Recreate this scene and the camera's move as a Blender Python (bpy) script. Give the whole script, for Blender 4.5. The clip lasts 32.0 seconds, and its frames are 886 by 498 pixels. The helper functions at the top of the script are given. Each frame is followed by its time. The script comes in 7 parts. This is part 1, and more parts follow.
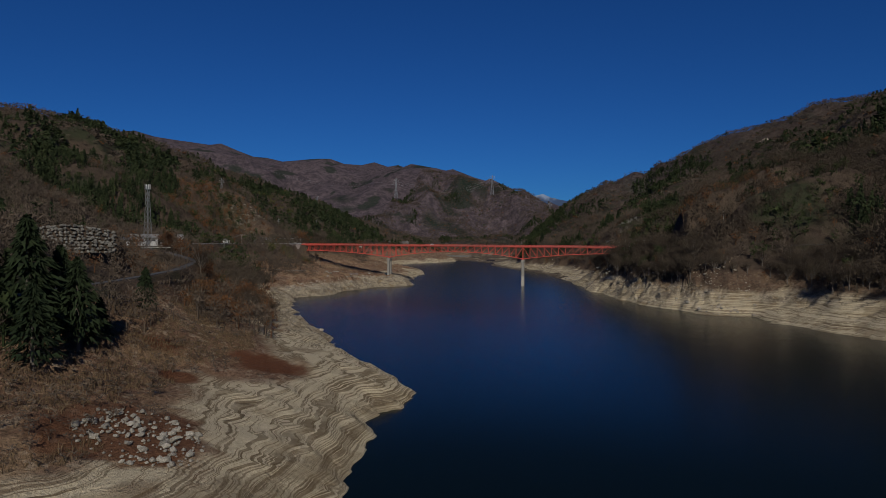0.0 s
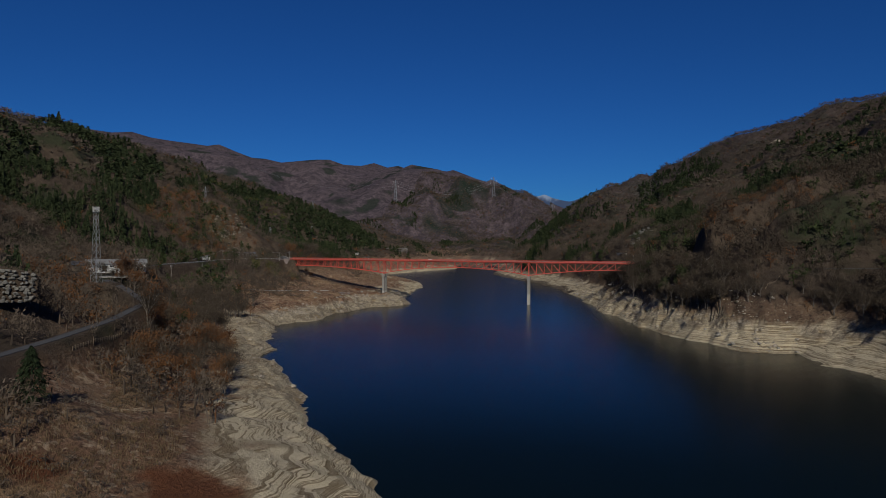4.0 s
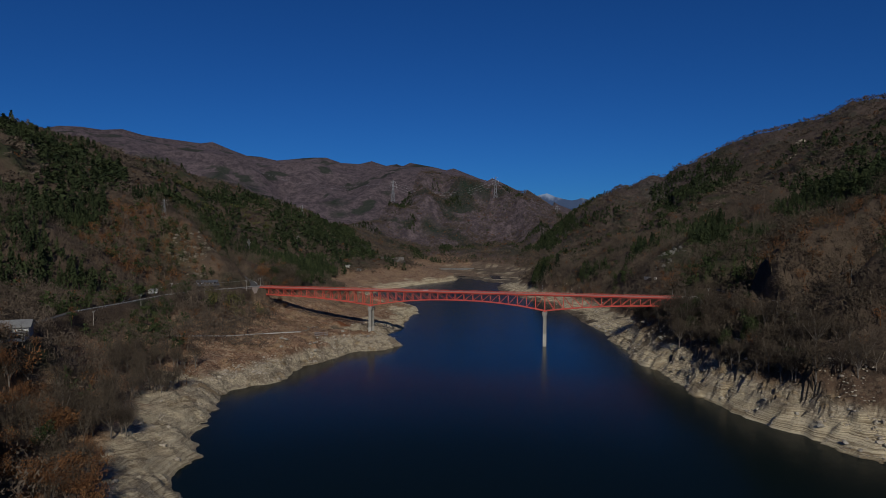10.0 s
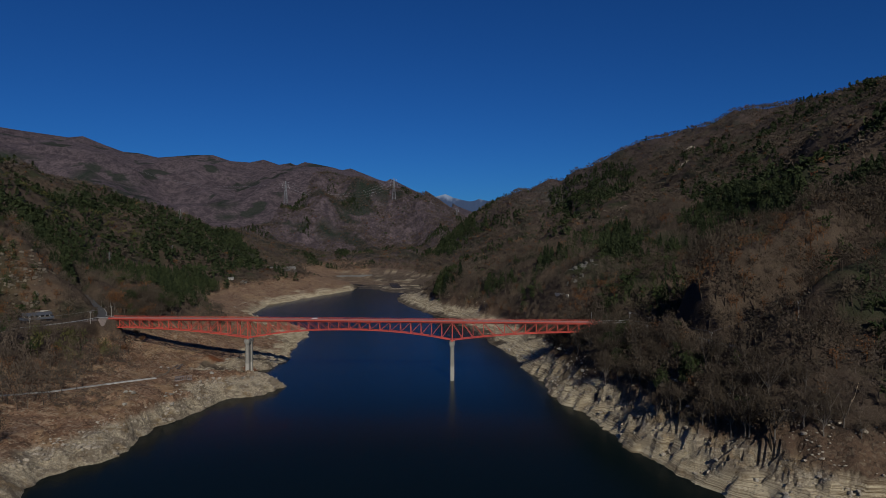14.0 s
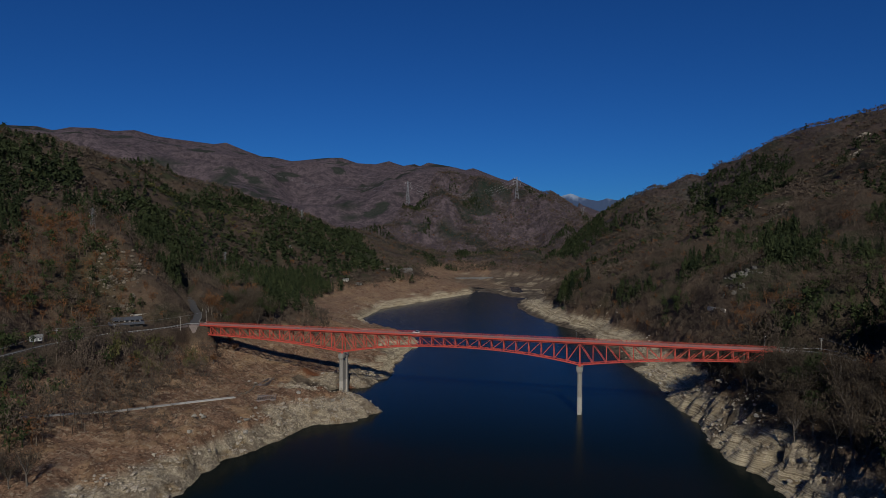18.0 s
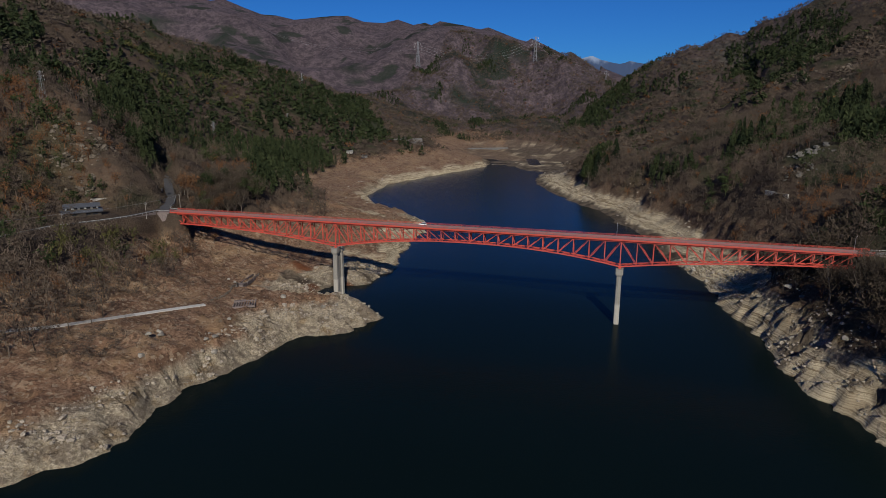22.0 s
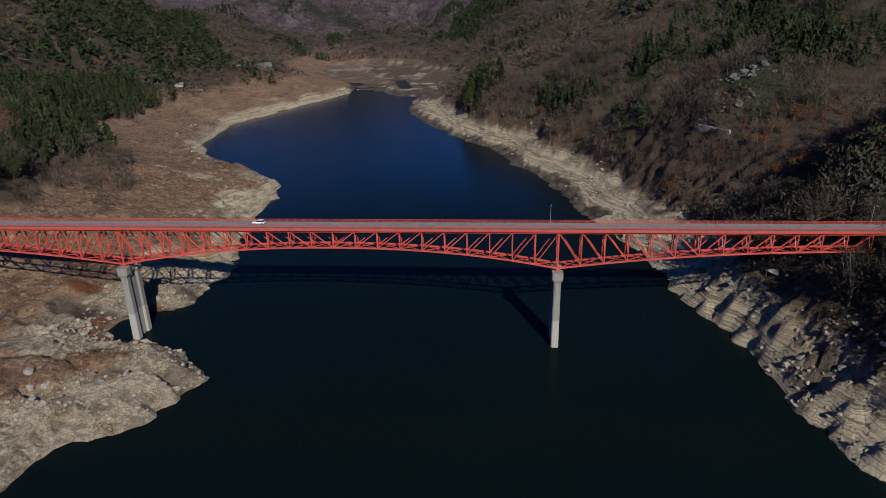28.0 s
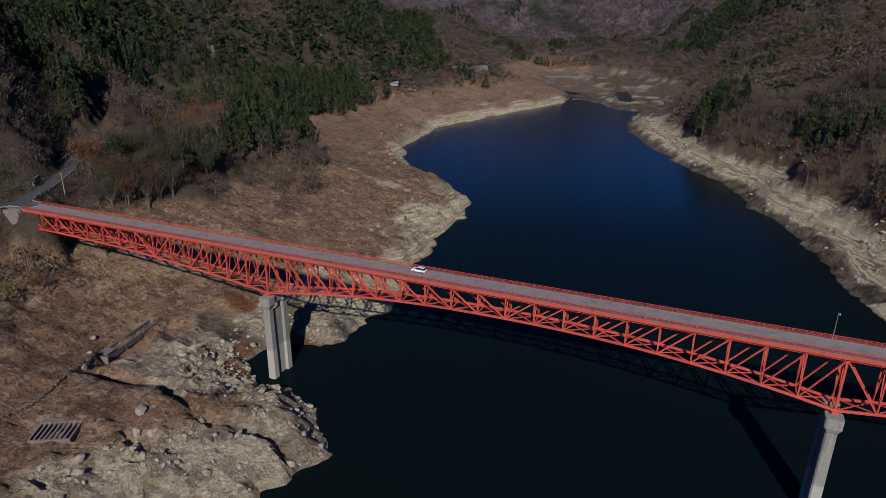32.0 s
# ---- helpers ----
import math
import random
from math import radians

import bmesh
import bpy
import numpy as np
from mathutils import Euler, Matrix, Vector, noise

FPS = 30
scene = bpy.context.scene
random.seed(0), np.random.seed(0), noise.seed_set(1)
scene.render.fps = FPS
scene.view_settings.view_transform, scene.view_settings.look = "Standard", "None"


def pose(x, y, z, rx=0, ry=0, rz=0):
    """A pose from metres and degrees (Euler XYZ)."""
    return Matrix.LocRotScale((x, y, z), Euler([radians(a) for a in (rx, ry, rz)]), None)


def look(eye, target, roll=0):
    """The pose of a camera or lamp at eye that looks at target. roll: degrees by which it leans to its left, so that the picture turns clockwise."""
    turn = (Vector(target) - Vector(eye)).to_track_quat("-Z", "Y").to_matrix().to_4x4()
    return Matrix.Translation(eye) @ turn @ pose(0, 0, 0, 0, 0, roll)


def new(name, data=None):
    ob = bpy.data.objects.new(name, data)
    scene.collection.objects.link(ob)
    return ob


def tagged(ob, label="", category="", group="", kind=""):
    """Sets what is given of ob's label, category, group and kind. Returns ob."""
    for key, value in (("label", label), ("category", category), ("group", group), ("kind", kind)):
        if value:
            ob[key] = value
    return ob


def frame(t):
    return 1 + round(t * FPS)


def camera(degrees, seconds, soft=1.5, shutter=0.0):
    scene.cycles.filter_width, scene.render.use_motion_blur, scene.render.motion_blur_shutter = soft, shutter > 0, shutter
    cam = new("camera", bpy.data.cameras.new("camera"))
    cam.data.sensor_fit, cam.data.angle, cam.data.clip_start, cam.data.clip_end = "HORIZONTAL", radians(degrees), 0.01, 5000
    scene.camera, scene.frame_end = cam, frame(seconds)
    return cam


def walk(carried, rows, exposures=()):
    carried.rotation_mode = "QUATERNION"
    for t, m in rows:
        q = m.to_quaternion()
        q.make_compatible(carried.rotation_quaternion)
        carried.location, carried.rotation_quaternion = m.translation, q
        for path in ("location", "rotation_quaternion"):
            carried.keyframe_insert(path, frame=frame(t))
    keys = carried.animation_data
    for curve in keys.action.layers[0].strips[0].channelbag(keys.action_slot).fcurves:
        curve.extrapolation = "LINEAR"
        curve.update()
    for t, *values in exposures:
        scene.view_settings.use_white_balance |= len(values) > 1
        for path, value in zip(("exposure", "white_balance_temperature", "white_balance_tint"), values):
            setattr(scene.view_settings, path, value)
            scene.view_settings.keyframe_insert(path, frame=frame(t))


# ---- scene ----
cam = camera(70.0, 32.0, 0.5)
EXPOSURE = [(0.0, -0.68, 6480, 9), (2.0, -0.63, 6420, 8), (19.6, -0.56, 6350, 8.5), (20.6, -0.42, 6370, 9), (22.0, -0.18, 6400, 10), (23.0, 0.03, 6380, 10.5), (25.0, 0.04, 6120, 11), (26.5, 0.05, 6080, 11), (29.5, -0.12, 6120, 11), (32.0, -0.12, 6050, 11)]
PATH = [
    (0, (234.71, -723.29, 51.35), (189.43, -528.50, 48.58), 0.41),
    (0.5, (233.55, -716.81, 53.30), (188.15, -522.06, 50.46), 0.38),
    (1, (232.35, -710.25, 55.29), (186.92, -515.50, 52.41), 0.39),
    (1.5, (231.11, -703.60, 57.32), (185.64, -508.86, 54.39), 0.38),
    (2, (229.81, -696.85, 59.39), (184.31, -502.12, 56.58), 0.36),
    (2.5, (228.45, -689.97, 61.50), (183.01, -495.23, 58.63), 0.32),
    (3, (227.02, -682.93, 63.67), (181.52, -488.20, 60.78), 0.30),
    (3.5, (225.51, -675.67, 65.89), (179.89, -480.96, 62.95), 0.29),
    (5.5, (218.45, -643.69, 75.37), (172.91, -448.97, 71.98), 0.27),
    (6, (216.46, -634.85, 77.82), (170.91, -440.14, 74.25), 0.30),
    (6.5, (214.41, -625.65, 80.26), (168.73, -430.98, 76.39), 0.25),
    (7, (212.30, -616.13, 82.66), (166.69, -421.44, 78.67), 0.33),
    (7.5, (210.16, -606.32, 85.00), (164.47, -411.65, 80.92), 0.35),
    (8, (207.99, -596.27, 87.27), (162.25, -401.62, 83.20), 0.33),
    (8.5, (205.80, -586.06, 89.47), (160.09, -391.39, 85.39), 0.27),
    (9, (203.56, -575.74, 91.63), (158.15, -381.01, 87.63), 0.25),
    (9.5, (201.28, -565.42, 93.76), (155.58, -370.75, 89.64), 0.25),
    (10, (198.99, -555.17, 95.92), (153.38, -360.49, 91.66), 0.29),
    (10.5, (196.72, -545.10, 98.12), (151.05, -350.44, 93.83), 0.27),
    (11, (194.54, -535.31, 100.37), (149.01, -340.61, 96.01), 0.22),
    (11.5, (192.53, -525.85, 102.63), (147.07, -331.13, 98.31), 0.28),
    (12, (190.77, -516.73, 104.84), (148.40, -321.31, 100.54), 0.27),
    (12.5, (189.32, -507.88, 106.89), (156.06, -310.71, 102.85), 0.02),
    (13, (188.21, -499.15, 108.68), (156.27, -301.75, 104.80), 0.07),
    (13.5, (187.42, -490.32, 110.11), (160.02, -292.24, 105.96), -0.12),
    (14, (186.89, -481.18, 111.12), (172.86, -281.72, 106.68), -0.01),
    (14.5, (186.53, -471.62, 111.73), (176.33, -271.93, 107.19), 0.07),
    (16.5, (184.73, -430.30, 111.49), (160.93, -231.76, 107.28), 0.18),
    (17, (183.69, -420.02, 111.21), (142.07, -224.45, 106.82), 0.23),
    (17.5, (182.32, -410.08, 111.01), (132.95, -216.32, 106.61), 0.30),
    (18, (180.63, -400.53, 110.93), (128.17, -207.58, 106.67), 0.15),
    (18.5, (178.66, -391.34, 110.97), (124.57, -198.84, 106.83), 0.17),
    (19, (176.46, -382.41, 111.13), (121.66, -190.11, 106.97), 0.12),
    (19.5, (174.08, -373.61, 111.38), (118.71, -181.47, 107.17), 0.09),
    (19.8, (172.54, -368.29, 111.60), (117.10, -176.20, 106.15), 0.11),
    (20, (171.57, -364.80, 111.72), (116.26, -173.41, 94.06), 0.01),
    (20.1, (171.01, -362.97, 111.82), (115.95, -172.56, 85.08), 0.12),
    (20.2, (170.50, -361.19, 111.90), (115.85, -172.29, 75.42), 0.13),
    (20.3, (169.99, -359.42, 111.97), (115.74, -172.04, 67.84), 0.14),
    (20.4, (169.48, -357.65, 112.04), (115.25, -170.45, 67.12), 0.14),
    (20.5, (168.96, -355.87, 112.12), (114.71, -168.69, 67.19), 0.15),
    (21, (166.30, -346.77, 112.54), (111.92, -159.63, 67.57), 0.21),
    (21.5, (163.58, -337.46, 112.95), (109.18, -150.35, 67.90), 0.28),
    (22, (160.83, -327.96, 113.33), (106.32, -141.01, 67.77), 0.24),
    (22.1, (160.28, -326.03, 113.40), (105.94, -139.55, 65.71), 0.27),
    (22.2, (159.73, -324.09, 113.47), (105.83, -139.05, 60.06), 0.30),
    (22.3, (159.18, -322.16, 113.53), (105.65, -138.27, 55.92), 0.32),
    (22.4, (158.62, -320.22, 113.60), (105.60, -137.98, 50.56), 0.35),
    (22.5, (158.07, -318.29, 113.66), (105.41, -137.19, 47.10), 0.37),
    (23, (155.31, -308.48, 113.93), (102.47, -127.48, 47.26), 0.31),
    (23.5, (152.62, -298.57, 114.14), (99.60, -117.70, 47.23), 0.25),
    (24, (150.06, -288.59, 114.32), (97.07, -107.85, 47.05), 0.13),
    (24.5, (147.71, -278.61, 114.50), (94.35, -98.03, 47.09), 0.16),
    (25, (145.26, -268.18, 114.58), (91.99, -87.84, 46.45), 0.06),
    (25.5, (143.19, -257.84, 114.74), (93.52, -76.65, 46.17), -0.12),
    (26, (141.52, -247.66, 115.01), (97.85, -65.08, 46.03), -0.25),
    (26.5, (140.23, -237.69, 115.37), (112.74, -52.21, 45.81), -0.88),
    (28.5, (135.95, -200.74, 117.07), (121.01, -14.22, 46.42), -1.20),
    (29, (135.89, -192.57, 117.13), (113.20, -6.76, 46.71), -0.76),
    (29.5, (135.36, -184.74, 117.07), (104.12, -0.19, 46.61), -0.59),
    (30, (134.32, -177.22, 116.87), (81.29, 2.18, 46.15), -0.08),
    (30.5, (132.81, -169.99, 116.55), (67.86, 5.54, 46.06), 0.21),
    (31, (130.87, -163.03, 116.14), (60.49, 10.68, 46.33), 0.19),
    (31.5, (128.52, -156.33, 115.63), (56.82, 16.85, 45.85), 0.19),
    (32, (125.78, -149.89, 115.04), (51.71, 22.66, 46.17), 0.45),
]
walk(cam, [(t, look(eye, target, roll)) for t, eye, target, roll in PATH], EXPOSURE)

# ---------------------------------------------------------------- light
SUN_DIR = Vector((0.30, -0.80, 0.54)).normalized()      # towards the sun
world = bpy.data.worlds.new("sky")
scene.world = world
world.use_nodes = True
wn = world.node_tree
sky = wn.nodes.new("ShaderNodeTexSky")
sky.sky_type = 'NISHITA'
sky.sun_disc = False
sky.sun_elevation = math.asin(SUN_DIR.z)
sky.sun_rotation = math.atan2(SUN_DIR.x, SUN_DIR.y)
sky.altitude = 1400.0
sky.air_density = 1.0
sky.dust_density = 0.2
sky.ozone_density = 3.0
tint = wn.nodes.new("ShaderNodeMix")
tint.data_type, tint.blend_type = 'RGBA', 'MULTIPLY'
tint.inputs[0].default_value = 1.0
tint.inputs[7].default_value = (0.12, 0.42, 0.92, 1.0)      # the clear, polarised blue of the dry winter sky
wn.links.new(sky.outputs[0], tint.inputs[6])
wn.links.new(tint.outputs[2], wn.nodes["Background"].inputs[0])
wn.nodes["Background"].inputs[1].default_value = 0.072
sun_data = bpy.data.lights.new("sun", 'SUN')
sun_data.energy = 4.6
sun_data.angle = radians(0.6)
sun_data.color = (1.0, 0.935, 0.83)
sun_ob = new("sun", sun_data)
sun_ob.matrix_world = look((0, 0, 600), Vector((0, 0, 600)) - SUN_DIR)


# ---------------------------------------------------------------- small helpers
def nodes_of(mat):
    mat.use_nodes = True
    nt = mat.node_tree
    return nt, nt.nodes["Principled BSDF"]


def mix_color(nt, fac, a, b):
    m = nt.nodes.new("ShaderNodeMix")
    m.data_type = 'RGBA'
    for sock, v in ((m.inputs[0], fac), (m.inputs[6], a), (m.inputs[7], b)):
        if isinstance(v, bpy.types.NodeSocket):
            nt.links.new(v, sock)
        elif isinstance(v, tuple):
            sock.default_value = (*v, 1.0) if len(v) == 3 else v
        else:
            sock.default_value = v
    return m.outputs[2]


def noise_tex(nt, scale, detail=4.0, rough=0.55, coord=None, stretch=None, distort=0.0):
    n = nt.nodes.new("ShaderNodeTexNoise")
    n.inputs["Scale"].default_value = scale
    n.inputs["Detail"].default_value = detail
    n.inputs["Roughness"].default_value = rough
    n.inputs["Distortion"].default_value = distort
    src = coord
    if src is None:
        g = nt.nodes.new("ShaderNodeNewGeometry")
        src = g.outputs["Position"]
    if stretch:
        mp = nt.nodes.new("ShaderNodeMapping")
        mp.inputs["Scale"].default_value = stretch
        nt.links.new(src, mp.inputs[0])
        src = mp.outputs[0]
    nt.links.new(src, n.inputs["Vector"])
    return n.outputs["Fac"]


def ramp(nt, src, lo, hi):
    m = nt.nodes.new("ShaderNodeMapRange")
    m.interpolation_type = 'SMOOTHSTEP'
    m.inputs["From Min"].default_value, m.inputs["From Max"].default_value = lo, hi
    nt.links.new(src, m.inputs["Value"])
    return m.outputs["Result"]


def maths(nt, op, a, b=0.0):
    m = nt.nodes.new("ShaderNodeMath")
    m.operation = op
    for sock, v in zip(m.inputs, (a, b)):
        if isinstance(v, bpy.types.NodeSocket):
            nt.links.new(v, sock)
        else:
            sock.default_value = v
    return m.outputs[0]


def bumped(nt, bsdf, height, strength, distance):
    b = nt.nodes.new("ShaderNodeBump")
    b.inputs["Strength"].default_value = strength
    b.inputs["Distance"].default_value = distance
    nt.links.new(height, b.inputs["Height"])
    nt.links.new(b.outputs[0], bsdf.inputs["Normal"])


def attribute(nt, name):
    a = nt.nodes.new("ShaderNodeAttribute")
    a.attribute_name = name
    return a.outputs["Fac"]


def surface(name, dark, light, scale=1.0, rough=0.8, metal=0.0, bump=0.3, depth=0.02, random_amount=0.0, stain=0.35, stretch=None):
    """A plain material with grain and larger stains; random_amount varies it from piece to piece."""
    mat = bpy.data.materials.new(name)
    nt, bsdf = nodes_of(mat)
    tc = nt.nodes.new("ShaderNodeTexCoord").outputs["Object"] if stretch else None
    fine = noise_tex(nt, 9.0 * scale, 5, 0.6, tc, stretch)
    broad = noise_tex(nt, 0.9 * scale, 4, 0.6, tc, stretch)
    c = mix_color(nt, ramp(nt, fine, 0.3, 0.7), dark, light)
    c2 = mix_color(nt, maths(nt, 'MULTIPLY', ramp(nt, broad, 0.45, 0.7), stain), c, tuple(v * 0.45 for v in dark))
    if random_amount:
        oi = nt.nodes.new("ShaderNodeObjectInfo").outputs["Random"]
        hsv = nt.nodes.new("ShaderNodeHueSaturation")
        nt.links.new(c2, hsv.inputs["Color"])
        nt.links.new(maths(nt, 'ADD', maths(nt, 'MULTIPLY', oi, random_amount), 1.0 - random_amount / 2), hsv.inputs["Value"])
        c2 = hsv.outputs[0]
    nt.links.new(c2, bsdf.inputs["Base Color"])
    bsdf.inputs["Roughness"].default_value = rough
    bsdf.inputs["Metallic"].default_value = metal
    if bump:
        bumped(nt, bsdf, fine, bump, depth)
    return mat


def mesh_object(name, bm, material, parent=None):
    me = bpy.data.meshes.new(name)
    bm.to_mesh(me)
    bm.free()
    me.materials.append(material)
    ob = new(name, me)
    if parent is not None:
        ob.parent = parent
    return ob


def part(name, bm, material, parent, label=""):
    ob = mesh_object(name, bm, material, parent)
    if label:
        ob["label"] = label
    return ob


def empty_thing(name, label, category, group="", m=None):
    ob = new(name)
    ob.empty_display_size = 0.5
    if m is not None:
        ob.matrix_basis = m
    return tagged(ob, label, category, group)


def box_bm(bm, x0, x1, y0, y1, z0, z1, bevel=0.0, m=None):
    r = bmesh.ops.create_cube(bm, size=1.0)
    for v in r["verts"]:
        v.co = Vector(((x0 + x1) / 2 + v.co.x * (x1 - x0), (y0 + y1) / 2 + v.co.y * (y1 - y0), (z0 + z1) / 2 + v.co.z * (z1 - z0)))
    if bevel:
        edges = {e for v in r["verts"] for e in v.link_edges}
        r2 = bmesh.ops.bevel(bm, geom=list(edges), offset=bevel, segments=1, affect='EDGES')
        vs = {v for f in r2["faces"] for v in f.verts} | {v for v in r["verts"] if v.is_valid}
    else:
        vs = set(r["verts"])
    if m is not None:
        for v in vs:
            v.co = m @ v.co
    return bm


def box(x0, x1, y0, y1, z0, z1, bevel=0.0, m=None):
    return box_bm(bmesh.new(), x0, x1, y0, y1, z0, z1, bevel, m)


def raw_mesh(name, verts, faces_flat, loop_totals, material, attributes=None, smooth=False):
    """One mesh out of arrays."""
    me = bpy.data.meshes.new(name)
    me.vertices.add(len(verts))
    me.vertices.foreach_set("co", np.asarray(verts, np.float32).ravel())
    me.loops.add(len(faces_flat))
    me.loops.foreach_set("vertex_index", np.asarray(faces_flat, np.int32))
    me.polygons.add(len(loop_totals))
    starts = np.concatenate([[0], np.cumsum(loop_totals)[:-1]]).astype(np.int32)
    me.polygons.foreach_set("loop_start", starts)
    me.update(calc_edges=True)
    me.materials.append(material)
    me.polygons.foreach_set("use_smooth", np.full(len(loop_totals), smooth))
    for key, values in (attributes or {}).items():
        me.attributes.new(key, 'FLOAT', 'POINT').data.foreach_set("value", np.asarray(values, np.float32))
    me.validate()
    return me


# ---------------------------------------------------------------- noise on arrays
def lattice(ix, iy, seed):
    h = (ix.astype(np.int64) * 374761393 + iy.astype(np.int64) * 668265263 + seed * 1442695041) & 0x7FFFFFFF
    h = ((h ^ (h >> 13)) * 1274126177) & 0x7FFFFFFF
    return ((h ^ (h >> 16)) & 0xFFFF) / 65535.0


def vnoise(x, y, seed=0):
    ix, iy = np.floor(x), np.floor(y)
    fx, fy = x - ix, y - iy
    fx, fy = fx * fx * fx * (fx * (fx * 6 - 15) + 10), fy * fy * fy * (fy * (fy * 6 - 15) + 10)
    a, b = lattice(ix, iy, seed), lattice(ix + 1, iy, seed)
    c, d = lattice(ix, iy + 1, seed), lattice(ix + 1, iy + 1, seed)
    return (a + (b - a) * fx) * (1 - fy) + (c + (d - c) * fx) * fy


def fbm(x, y, size, octaves=4, seed=0, gain=0.5):
    """About -1 to 1."""
    total, amp, norm = 0.0, 1.0, 0.0
    for k in range(octaves):
        total = total + amp * (vnoise(x / size + 17.3 * k, y / size - 9.1 * k, seed + k) * 2 - 1)
        norm += amp
        amp *= gain
        size *= 0.5
    return total / norm * 1.5


def ridged(x, y, size, octaves=4, seed=0):
    """0 to 1, with sharp crests."""
    total, amp, norm = 0.0, 1.0, 0.0
    for k in range(octaves):
        total = total + amp * (1 - np.abs(vnoise(x / size + 5.7 * k, y / size + 3.3 * k, seed + k) * 2 - 1))
        norm += amp
        amp *= 0.5
        size *= 0.5
    return total / norm


def blocks(x, y, size, seed):
    """Broken blocks: a height for each irregular cell, tilted its own way, and the distance to the joint."""
    u, v = x / size, y / size
    iu, iv = np.floor(u), np.floor(v)
    f1, f2 = np.full(x.shape, 9.0), np.full(x.shape, 9.0)
    level = np.zeros(x.shape)
    for du in (-1, 0, 1):
        for dv in (-1, 0, 1):
            cu, cv = iu + du, iv + dv
            ex, ey = u - cu - lattice(cu, cv, seed), v - cv - lattice(cu, cv, seed + 7)
            dist = np.hypot(ex, ey)
            own = lattice(cu, cv, seed + 13) - 0.5 + (lattice(cu, cv, seed + 17) - 0.5) * ex + (lattice(cu, cv, seed + 23) - 0.5) * ey
            closer = dist < f1
            f2 = np.where(closer, f1, np.minimum(f2, dist))
            level = np.where(closer, own, level)
            f1 = np.minimum(f1, dist)
    return level, f2 - f1


def sstep(x, lo, hi):
    t = np.clip((x - lo) / (hi - lo), 0, 1)
    return t * t * (3 - 2 * t)


# ---------------------------------------------------------------- the lie of the land
SHORE_LEFT = [(60, -1400), (120, -900), (190, -640), (184, -590), (177, -556), (177, -534), (175, -515), (157, -490), (131, -463), (100, -415),
              (75, -378), (66, -362), (43, -346), (38, -315), (14, -290), (8, -265), (-17, -215), (0, -184), (3, -174), (-4, -148),
              (0, -124), (2, -109), (7, -90), (11, -72), (25, -56), (37, -43), (40, -30), (37, -21), (27, -13), (8, -5), (-8, -3), (-17, 5), (-14, 13), (-4, 20), (7, 29), (4, 44),
              (10, 64), (5, 95), (-2, 125), (-6, 154), (-16, 229), (-45, 259), (-111, 315), (-140, 370), (-159, 486), (-135, 591),
              (-82, 774), (-95, 863), (-150, 953), (-200, 1100), (-235, 1400), (-250, 1757), (-330, 2300)]
SHORE_RIGHT = [(760, -1400), (640, -900), (520, -600), (420, -400), (378, -335), (350, -285), (346, -250), (318, -250), (299, -219),
               (282, -194), (260, -148), (251, -99), (241, -70), (233, -50), (226, -9), (226, 9), (217, 50), (206, 108),
               (198, 136), (187, 176), (179, 225), (168, 264), (150, 295), (145, 318), (140, 352), (89, 427), (36, 570),
               (23, 668), (34, 730), (70, 860), (40, 1000), (-40, 1200), (-110, 1450), (-150, 1757), (-300, 2300)]
CREST_LEFT = [(-560, -1400, 157), (-600, -600, 187), (-620, -200, 227), (-650, 150, 259), (-760, 450, 272), (-850, 750, 257), (-870, 1050, 225), (-700, 1350, 149), (-560, 1650, 87), (-500, 2300, 107)]
CREST_RIGHT = [(1300, -1400, 292), (1000, -800, 292), (900, -300, 322), (950, 200, 392), (1050, 700, 442), (1091, 1036, 462), (997, 1184, 458), (865, 1297, 447), (633, 1379, 380), (560, 1397, 364), (409, 1431, 272), (305, 1412, 250), (224, 1647, 224), (177, 1799, 198), (40, 2100, 112)]
FAR_CREST = [(-75, 4300, 700), (-50, 4450, 760), (-46, 4480, 745), (-44, 4500, 790), (-42.7, 4500, 748), (-40.5, 4500, 772), (-38.6, 4500, 735),
             (-33.8, 4480, 722), (-31.9, 4450, 683), (-29.4, 4450, 630), (-25.3, 4350, 634), (-20.5, 4250, 600),
             (-16.5, 3976, 556), (-14, 3877, 540), (-11.5, 3782, 494), (-8.4, 3687, 429), (-5.4, 3593, 356), (-2.8, 3500, 275),
             (2, 3400, 190), (8, 3300, 150), (90, 3300, 150)]
HUB = (190.0, -500.0)
SUNNY_SLOPE = [(-321, 65), (-280, 57), (-222, 41), (-160, 15), (-180, -100), (-213, -125), (-290, -60)]      # dry oaks above the west road
# conifer blocks on the far slopes
FAR_STANDS = [[(-1000, 1050), (-1826, 1918), (-1827, 2161), (-1668, 1962), (-900, 950)], [(-900, 1150), (-1421, 1922), (-1481, 2064), (-1215, 1678)],
              [(-911, 1938), (-824, 1951), (-740, 1754), (-769, 1677)], [(-1359, 2039), (-1248, 2026), (-1171, 1934), (-1127, 1708)],
              [(-443, 1748), (-336, 1826), (-259, 1744), (-406, 1721)], [(-297, 2013), (-206, 2091), (-176, 2036), (-329, 2302)], [(-484, 1495), (-414, 1618), (-345, 1500), (-388, 1223)]]


